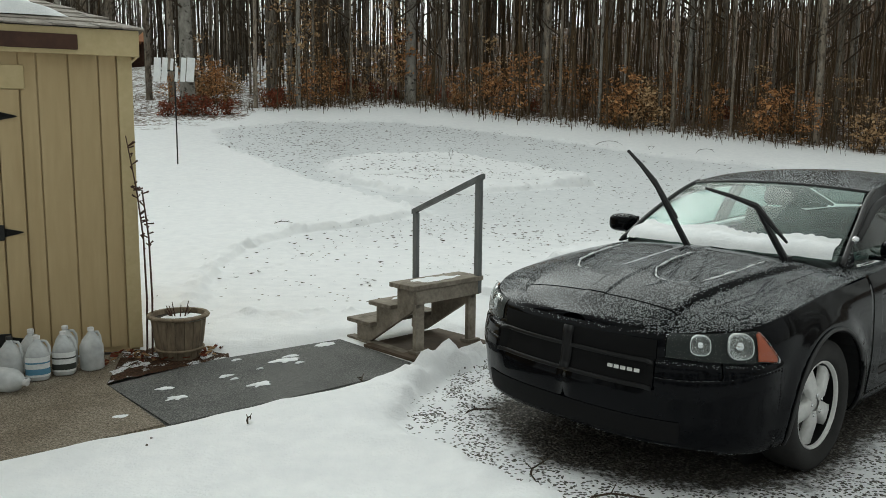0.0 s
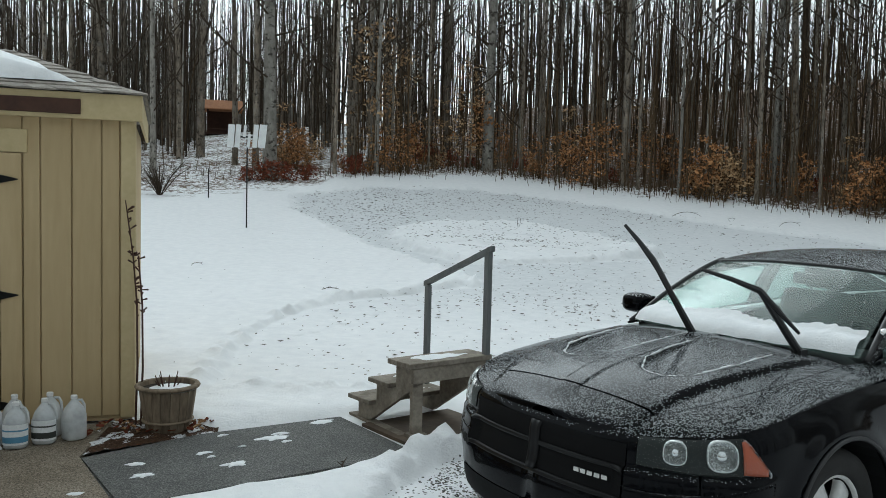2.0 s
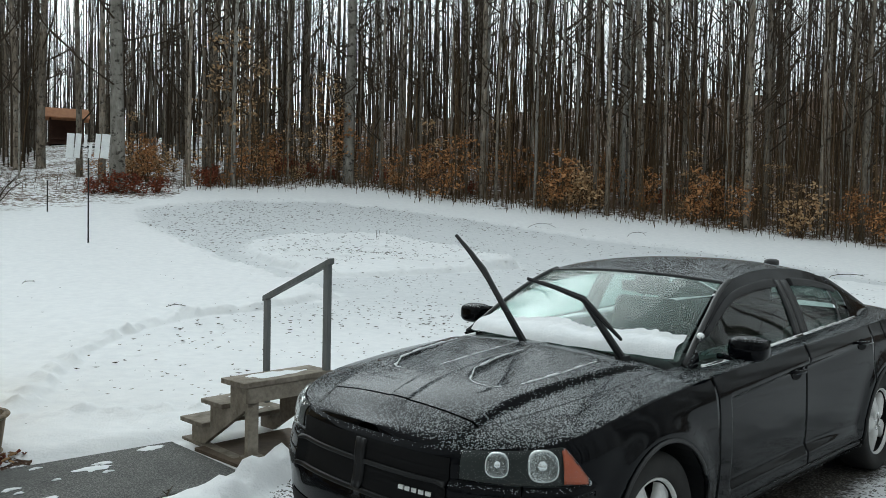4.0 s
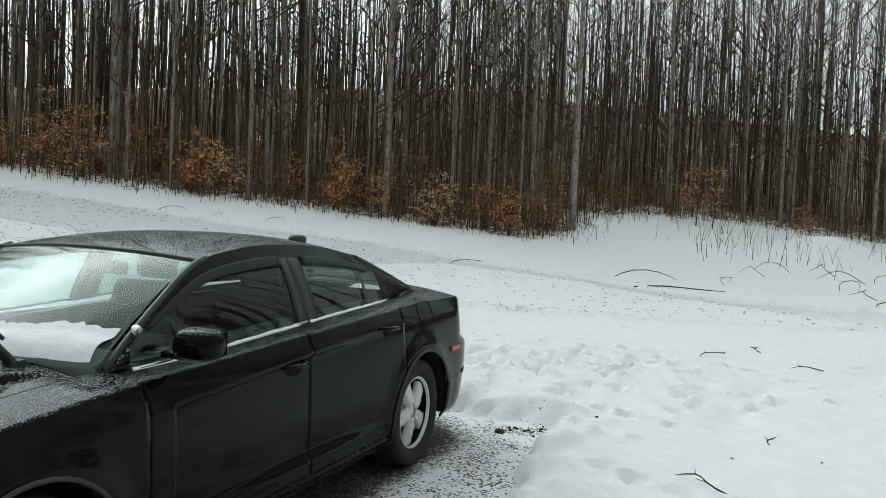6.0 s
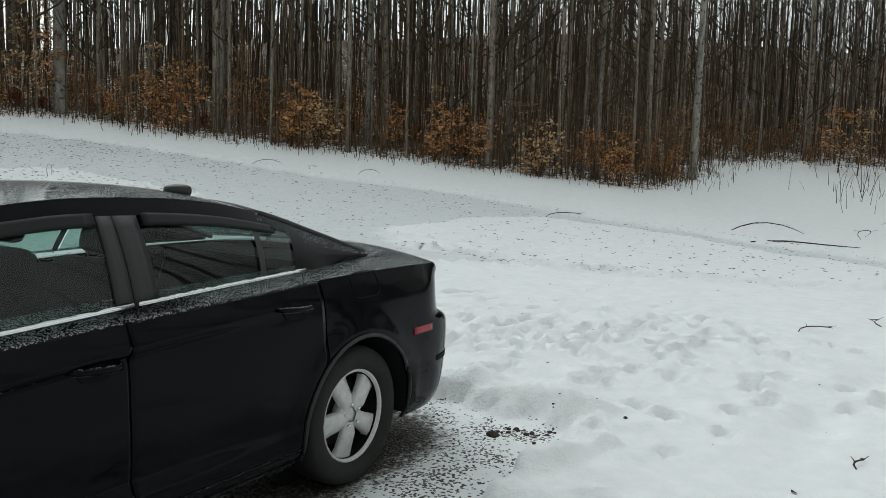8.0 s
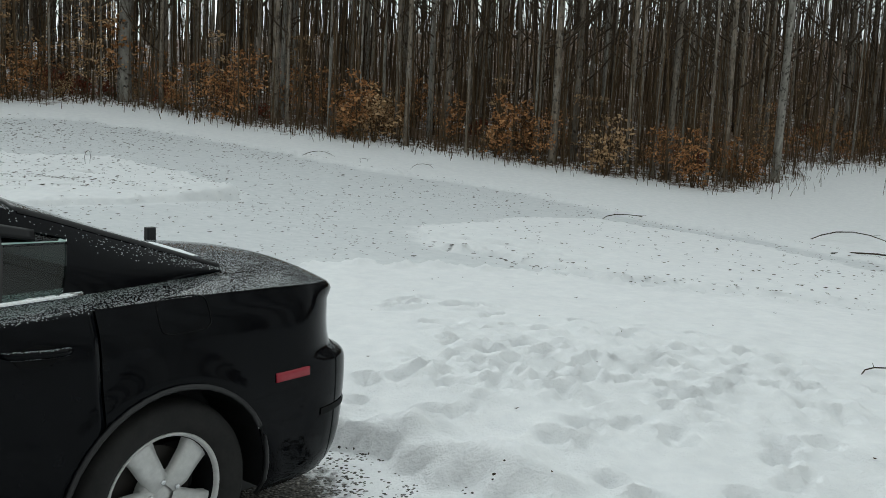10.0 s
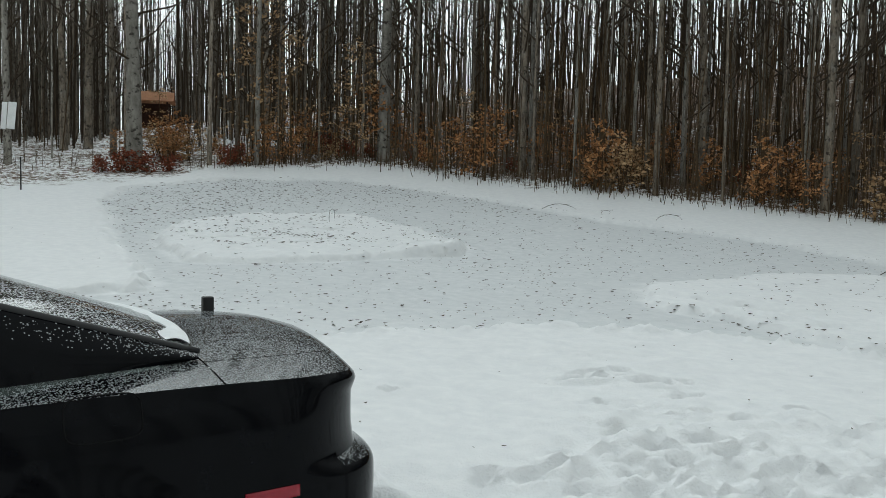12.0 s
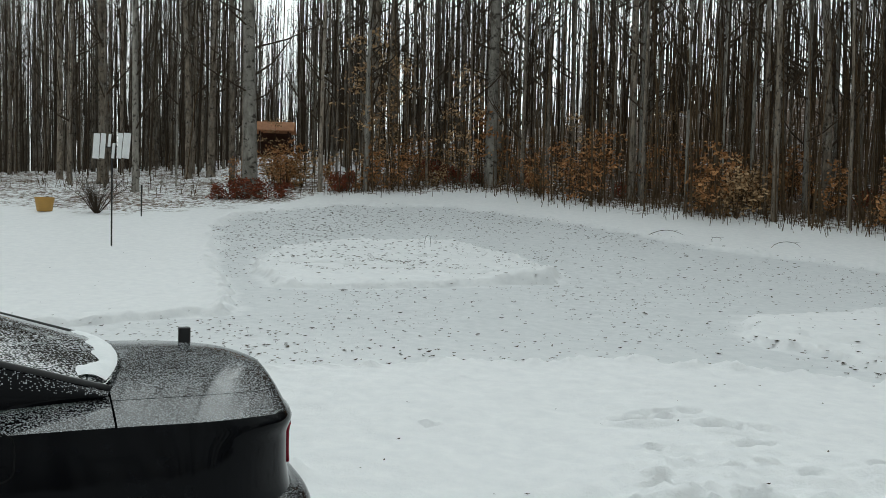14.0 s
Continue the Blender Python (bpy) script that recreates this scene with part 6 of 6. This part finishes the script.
# the deep wood, joined: copies of lighter trees at many places
protos = []
for k in range(10):
    tv, tf, cv, cf = tree_shape(rng, rng.uniform(19, 25), 0.13, 5, 9, 4, 0.16)
    off = len(tv)
    protos.append((np.array([tuple(v) for v in tv + cv]), np.array(tf + [tuple(i + off for i in f) for f in cf])))


def scatter_trees(name, label, places):
    V, F, n0 = [], [], 0
    for x, y, s, k in places:
        v, f = protos[k]
        a = rng.uniform(0, 6.28)
        c, si = math.cos(a), math.sin(a)
        z = land(x, y)
        w = np.stack([(v[:, 0] * c - v[:, 1] * si) * s + x, (v[:, 0] * si + v[:, 1] * c) * s + y, v[:, 2] * (0.8 + 0.2 * s) + z], -1)
        V.append(w)
        F.append(f + n0)
        n0 += len(v)
    return joined(name, label, "trees", BARK, np.concatenate(V), np.concatenate(F))


places = []
while len(places) < 1800:
    az = radians((rng.uniform(-56, 62), rng.uniform(-56, 8), rng.uniform(-56, -8), rng.uniform(-56, -20))[len(places) % 4])
    d = rng.uniform(38, 115)
    x, y = 2 + d * math.sin(az), 1 + d * math.cos(az)
    if wood_depth(x, y) > (6 if x > -8 else 8) and clear_of_hut(x, y):
        places.append((x, y, rng.uniform(0.24, 0.66), rng.randrange(10)))
scatter_trees("deep_wood", "dense bare winter trees deep in the wood", places)
places = []
while len(places) < 380:
    az = radians(rng.uniform(62, 308))
    d = rng.uniform(13, 60)
    x, y = 2 + d * math.sin(az), 2 + d * math.cos(az)
    if d > 20 or 120 < math.degrees(az) < 260:
        places.append((x, y, rng.uniform(0.7, 1.6), rng.randrange(10)))
for k in range(14):
    a = radians(118 + 9.5 * k)
    d = 10.5 + 3.5 * rng.random()
    places.append((3 + d * math.sin(a), 2 + d * math.cos(a), rng.uniform(0.9, 1.3), rng.randrange(10)))
scatter_trees("surrounding_wood", "bare winter trees standing round the yard", places)

# thin saplings and brush along the edge
V, F = [], []


def stem(x, y, h, r, bend, sides=3):
    z = land(x, y) + 0.02
    a = rng.uniform(0, 6.28)
    o = Vector((math.cos(a), math.sin(a), 0)) * bend * h
    p = Vector((x, y, z))
    tube_arrays([p, p + o * 0.35 + Vector((0, 0, h * 0.5)), p + o + Vector((0, 0, h))], [r, r * 0.7, r * 0.2], sides, V, F)
    return p, o


n = 0
while n < 2900:
    az = radians(rng.uniform(-46, 60))
    d = rng.uniform(26, 58)
    x, y = 2 + d * math.sin(az), 1 + d * math.cos(az)
    dep = wood_depth(x, y)
    right = step(-9, 14, x)
    if dep < -0.4 or dep > 14 or rng.random() > 0.04 + 0.3 * step(-9, -6, x) + 0.66 * right or not clear_of_hut(x, y):
        continue
    h = rng.uniform(0.8, 2.6) if rng.random() < 0.6 else rng.uniform(2.5, 8)
    p, o = stem(x, y, h, 0.008 + h * 0.0036, rng.uniform(0.02, 0.16))
    for j in range(3):
        t = rng.uniform(0.3, 0.9)
        b = p + o * t * t + Vector((0, 0, h * t))
        e = b + Vector((rng.uniform(-1, 1), rng.uniform(-1, 1), rng.uniform(0.4, 1.2))) * h * 0.16
        tube_arrays([b, b.lerp(e, 0.5), e], [0.004 + h * 0.001, 0.004, 0.002], 3, V, F)
    n += 1
joined("undergrowth", "thin brown saplings and brush beneath the trees", "brush", BRUSH, V, F)
# slim poles and far brush that close the view between the trunks
V, F = [], []
n = 0
while n < 2600:
    az = radians(rng.uniform(-56, 64) if n % 2 else rng.uniform(-56, -12) if n % 4 == 0 else rng.uniform(0, 64))
    d = rng.uniform(42, 95)
    x, y = 2 + d * math.sin(az), 1 + d * math.cos(az)
    if wood_depth(x, y) < 5 or not clear_of_hut(x, y):
        continue
    h = rng.uniform(2, 7) if n % 5 < 2 else rng.uniform(8, 17)
    p, o = stem(x, y, h, 0.02 + h * 0.0028, rng.uniform(0.01, 0.10))
    for j in range(2):
        t = rng.uniform(0.3, 0.9)
        b = p + o * t * t + Vector((0, 0, h * t))
        e = b + Vector((rng.uniform(-1, 1), rng.uniform(-1, 1), rng.uniform(0.4, 1.4))) * h * 0.15
        tube_arrays([b, b.lerp(e, 0.5), e], [0.012, 0.010, 0.005], 3, V, F)
    n += 1
joined("far_brush", "slim dark poles and brush deep in the wood", "brush", TWIG, V, F)
# dry weeds standing in the snow along the edge
V, F = [], []
n = 0
while n < 2000:
    az = radians(rng.uniform(-46, 62))
    d = rng.uniform(24, 50)
    x, y = 2 + d * math.sin(az), 1 + d * math.cos(az)
    dep = wood_depth(x, y)
    if -1.6 < dep < 2.5 and rng.random() < math.exp(-((dep - 0.3) / 1.2) ** 2) * (0.25 + 0.75 * step(-10, -4, x)):
        stem(x, y, rng.uniform(0.2, 0.95), rng.uniform(0.007, 0.017), rng.uniform(0.05, 0.5))
        n += 1
for k in range(170):
    x, y = rng.gauss(32, 3.5), rng.gauss(27, 2.2)
    stem(x, y, rng.uniform(0.3, 1.6), rng.uniform(0.008, 0.018), rng.uniform(0.1, 0.6))
joined("dry_weeds", "dry brown weeds poking through the snow", "weeds", BRUSH, V, F)


# young beeches that keep their dead leaves
def leafy_kind(height, leaves, spread, material, tiers):
    sv, sf, lv, lf = [], [], [], []
    trunks = 1 if height > 3 else 5
    for t in range(trunks):
        lean = Vector((rng.uniform(-1, 1), rng.uniform(-1, 1), 0)) * (0.05 if trunks == 1 else 0.35) * height
        top = lean + Vector((0, 0, height * rng.uniform(0.75, 1.0)))
        tube_arrays([Vector((0, 0, -0.1)), top * 0.5, top], [0.012 + height * 0.006, 0.008 + height * 0.003, 0.003], 5, sv, sf)
        for k in range(tiers):
            s = rng.uniform(0.12, 0.98)
            b = top * s
            a = rng.uniform(0, 6.283)
            ln = spread * (1.15 - s * 0.75) * rng.uniform(0.5, 1.1)
            e = b + Vector((math.cos(a) * ln, math.sin(a) * ln, ln * rng.uniform(-0.05, 0.35)))
            tube_arrays([b, b.lerp(e, 0.5) + Vector((0, 0, 0.04)), e], [0.010, 0.007, 0.003], 3, sv, sf)
            for j in range(leaves):
                c = b.lerp(e, rng.uniform(0.25, 1.05)) + Vector((rng.gauss(0, 0.10), rng.gauss(0, 0.10), rng.gauss(-0.02, 0.06)))
                u = Vector((rng.uniform(-1, 1), rng.uniform(-1, 1), rng.uniform(-0.6, 0.6))).normalized()
                w = u.cross(Vector((rng.uniform(-1, 1), rng.uniform(-1, 1), rng.uniform(-1, 1)))).normalized()
                q = rng.uniform(0.038, 0.066)
                i = len(lv)
                lv.extend([c - u * q * 1.3, c + w * q * 0.7, c + u * q * 1.3, c - w * q * 0.7])
                lf.append((i, i + 1, i + 2, i + 3))
    return mesh_from("stem", sv, sf, BRUSH), mesh_from("foliage", lv, lf, material)


BEECH = [leafy_kind(3.2, 12, 1.3, LEAF_ORANGE, 26), leafy_kind(2.2, 10, 0.85, LEAF_ORANGE, 9), leafy_kind(7.0, 14, 1.8, LEAF_TAN, 48), leafy_kind(1.2, 12, 0.85, LEAF_RED, 9), leafy_kind(1.8, 10, 0.9, LEAF_TAN, 9), leafy_kind(4.4, 10, 1.4, LEAF_TAN, 28)]
BEECH_WORDS = ["young beech holding orange-brown dead leaves", "low beech brush with orange dead leaves", "slender beech with tiers of pale tan leaves", "russet-leaved low bush at a tree's foot", "tan-leaved brush at the wood's edge", "tall young beech with sparse tan leaves"]


def plant_beech(x, y, k, s=1.0):
    z = land(x, y) + 0.02
    t = thing("beech_sapling", Matrix.Translation((x, y, z)) @ Matrix.Rotation(rng.uniform(0, 6.28), 4, "Z"), BEECH_WORDS[k], "sapling", "leafy saplings at the wood's edge")
    for name, me in zip(("stem", "foliage"), BEECH[k]):
        o = new(name, me)
        o.parent = t
        o.scale = (s, s, s)


for x, y, k, s in ((-6.3, 37.6, 2, 1.1), (-5.4, 38.4, 2, 0.9), (-1.9, 38.6, 0, 1.2), (-2.6, 38.0, 2, 0.8), (1.6, 35.8, 0, 0.8), (3.2, 35.4, 0, 1.0), (2.5, 35.2, 1, 0.9), (-9.9, 32.9, 3, 0.75), (-9.1, 33.1, 3, 0.7), (-8.4, 33.6, 3, 0.6), (-10.4, 32.6, 3, 0.55),
                   (-7.0, 35.9, 3, 0.7), (-6.2, 36.4, 1, 0.8), (6.7, 33.6, 1, 1.0), (7.6, 33.3, 4, 1.0), (11.6, 32.0, 1, 0.9), (12.9, 30.6, 0, 0.65), (16.6, 29.5, 0, 0.7), (17.4, 28.9, 1, 0.8), (14.9, 30.1, 4, 1.0), (31.0, 34.0, 0, 1.1), (31.7, 33.6, 5, 0.8), (35.5, 31.5, 0, 0.7), (20.0, 30.5, 1, 0.7)):
    plant_beech(x, y - 1.1, k, s * 1.1)
for j in range(120):
    while True:
        az = radians(rng.uniform(-22, 42))
        d = rng.uniform(32, 50)
        x, y = 2 + d * math.sin(az), 1 + d * math.cos(az)
        dep = wood_depth(x, y)
        if 0.3 < dep < 5.5:
            break
    plant_beech(x, y, rng.choice((0, 1, 1, 4, 4, 5, 1, 3)), rng.uniform(0.45, 0.95) * (1.0 if x < 14 else 0.8))

# bare garden shrub with its stones and tub
shrub = thing("garden_shrub", pose(-11.6, 26.4, float(lift(np.array(-11.6), np.array(26.4))) + 0.08), "bare many-stemmed garden shrub in snow", "shrub")
for j in range(44):
    a, l_ = rng.uniform(0, 6.28), rng.uniform(0.5, 1.35)
    vv, ff = [], []
    wide = rng.uniform(0.3, 1.0)
    e = Vector((math.cos(a) * wide * l_, math.sin(a) * wide * l_, l_ * (1.15 - 0.4 * wide)))
    tube_arrays([Vector((0, 0, -0.05)), e * 0.5 + Vector((0, 0, 0.12)), e], [0.014, 0.010, 0.004], 4, vv, ff)
    for i in range(7):
        b = e * rng.uniform(0.4, 0.95)
        q = b + Vector((rng.uniform(-1, 1), rng.uniform(-1, 1), rng.uniform(0.2, 1))) * 0.22
        tube_arrays([b, q], [0.005, 0.002], 3, vv, ff)
    o = new("branch", mesh_from("branch", vv, ff, TWIG))
    o.parent = shrub
tub_z = float(lift(np.array(-13.4), np.array(26.2))) + 0.1
bm = bmesh.new()
add_lathe(bm, [(0.0, 0.0), (0.22, 0.0), (0.30, 0.45), (0.26, 0.45), (0.24, 0.38), (0.0, 0.38)], 20, Matrix.Translation((-13.4, 26.2, tub_z)))
tagged(part("flower_tub", bm, plain("ochre_glaze", (0.42, 0.24, 0.05), 0.5)), "ochre flower tub standing in snow", "tub")

# fallen twigs on the snow
def fallen_twig(x, y, length, yaw, arch, label="thin fallen twig lying on the snow"):
    bm = bmesh.new()
    pts = [Vector((length * (k / 6 - 0.5), 0.10 * length * math.sin(k * 1.1), arch * math.sin(math.pi * k / 6))) for k in range(7)]
    thick = max(1.0, 1.25 * length)
    add_tube(bm, pts, [thick * r for r in (0.005, 0.006, 0.006, 0.005, 0.005, 0.004, 0.002)], 4)
    for k in (2, 4):
        add_tube(bm, [pts[k], pts[k] + Vector((0.1 * length, 0.12 * length * (1 if k == 2 else -1), 0.02))], [0.004, 0.002], 3)
    o = part("fallen_twig", bm, TWIG)
    o.matrix_world = pose(x, y, ground_z(x, y) + 0.006, 0, 0, yaw)
    tagged(o, label, "twig", "twigs on the snow")


for x, y, ln, yaw, arch in ((5.62, 5.05, 0.42, 100, 0.05), (5.55, 4.75, 0.10, 20, 0.01), (6.9, 5.7, 0.2, 40, 0.02), (9.2, 8.7, 0.5, 10, 0.04), (10.2, 9.0, 0.4, 60, 0.03), (9.6, 7.7, 0.35, 140, 0.03), (0.25, 5.0, 0.25, 30, 0.02), (0.9, 3.72, 0.5, 10, 0.03), (0.5, 4.1, 0.3, 80, 0.02), (1.3, 3.6, 0.45, -15, 0.03),
                            (-0.55, 5.5, 0.2, 120, 0.03), (-1.1, 4.55, 0.06, 90, 0.03), (4.2, 5.1, 0.25, 30, 0.03), (12.5, 21.5, 1.4, 20, 0.10), (8.6, 27.4, 0.9, 30, 0.16), (6.9, 27.8, 0.7, 70, 0.12), (5.6, 28.3, 1.0, 10, 0.15), (17.0, 19.5, 1.8, -25, 0.25), (19.5, 19.0, 1.2, 40, 0.2), (16.2, 17.2, 2.2, -38, 0.05), (20.5, 14.5, 1.5, 5, 0.1), (22, 16.5, 1.6, 60, 0.2),
                            (24, 18.5, 1.4, 15, 0.3), (26, 20.5, 1.6, 120, 0.4), (27.5, 22.5, 1.8, 70, 0.4), (29, 21, 1.5, 10, 0.3), (25, 22.5, 1.3, 150, 0.35), (23, 21.5, 1.2, 90, 0.3), (-2.6, 13.4, 0.3, 20, 0.03), (-5.6, 15.2, 0.3, 70, 0.04), (0.2, 23.4, 0.35, 85, 0.3)):
    fallen_twig(x, y, ln, yaw, arch)

# dead leaves and grit scattered over the ploughed snow
V, F = [], []


LX, LY, LR = [], [], []
n = 0
while n < 3600:
    x, y = rng.uniform(-8, 16), rng.uniform(9, 33)
    f = 0.10 + 0.5 * math.exp(-((x + 4.5) / 2.2) ** 2 - ((y - 26) / 4.5) ** 2) + 0.35 * math.exp(-((x - 1) / 5) ** 2 - ((y - 30) / 2.4) ** 2) + 0.25 * math.exp(-((x - 1.5) / 3) ** 2 - ((y - 13.5) / 1.2) ** 2)
    if depth_in(x, y, DRIVE) > 0 and rng.random() < f:
        LX.append(x), LY.append(y), LR.append(rng.uniform(0.015, 0.05) * (0.7 + y / 60))
        n += 1
while n < 5600:
    x, y = rng.gauss(0, 1.3), 21.0 + rng.gauss(0, 0.25) if n % 2 else 22.8 + rng.gauss(0, 0.9)
    LX.append(x), LY.append(y), LR.append(rng.uniform(0.015, 0.05))
    n += 5
LIPS = (((9.3, 25.7), (11.3, 24.1), (12.5, 22.7), (13.1, 20.9), (15.1, 19.4), (15.8, 18.2), (16.4, 15.2)), ((7.0, 16.5), (7.9, 15.2), (8.5, 14.45), (10.5, 13.2), (11.9, 12.2)), ((-2.2, 20.0), (-0.6, 19.4), (1.2, 20.2), (2.9, 20.4)), ((0.5, 31.2), (4.2, 29.1), (7.1, 26.9), (9.3, 25.7)), ((-7.2, 28.9), (-5.6, 31.4), (-1.8, 32.2)))
for line, many in zip(LIPS, (150, 90, 90, 60, 60)):
    for k in range(many):
        f = rng.random() * (len(line) - 1)
        i = int(f)
        LX.append(line[i][0] + (line[i + 1][0] - line[i][0]) * (f - i) + rng.gauss(0, 0.06))
        LY.append(line[i][1] + (line[i + 1][1] - line[i][1]) * (f - i) + rng.gauss(0, 0.06))
        LR.append(rng.uniform(0.012, 0.042))
for k in range(260):
    LX.append(rng.uniform(-6, 14)), LY.append(rng.uniform(4, 20)), LR.append(rng.uniform(0.008, 0.025))
zz = ground_fields(np.array(LX), np.array(LY))[0]
for x, y, r, z in zip(LX, LY, LR, zz):
    a, w = rng.uniform(0, 6.28), rng.uniform(0.3, 0.7)
    c, s = math.cos(a), math.sin(a)
    i = len(V)
    for u, v, h in ((-1, 0, 0.25), (0, -w, 0.05), (1, 0, 0.4), (0, w, 0.15)):
        V.append((x + r * (u * c - v * s), y + r * (u * s + v * c), z + 0.004 + r * h))
    F.append((i, i + 1, i + 2, i + 3))
joined("leaf_litter", "dead leaves and grit scattered over packed snow", "leaves", plain("dead_leaf", (0.05, 0.035, 0.025), 0.9, 0, 0.1, 30, 0.5), V, F)

# leaves caught by the shed's foot
for k in range(70):
    x = rng.uniform(-2.45, -1.70)
    y = 5.86 + 0.33 * (x + 2.5) + rng.uniform(-0.16, 0.2)
    q = rng.uniform(0.018, 0.035)
    bm = bmesh.new()
    add_grid(bm, 2, 2, lambda u, v: Vector(((u - 0.5) * 2 * q, (v - 0.5) * 1.3 * q * math.sin(math.pi * (0.15 + 0.7 * u)), 0.4 * q * (2 * v - 1) ** 2)))
    o = part("fallen_leaf", bm, LEAF_RED if k % 3 else LEAF_TAN)
    o.matrix_world = pose(x, y, 0.085, rng.uniform(-30, 30), rng.uniform(-30, 30), rng.uniform(0, 360))
    tagged(o, "dead brown leaf on bare earth by the shed", "leaf", "fallen leaves by the shed")
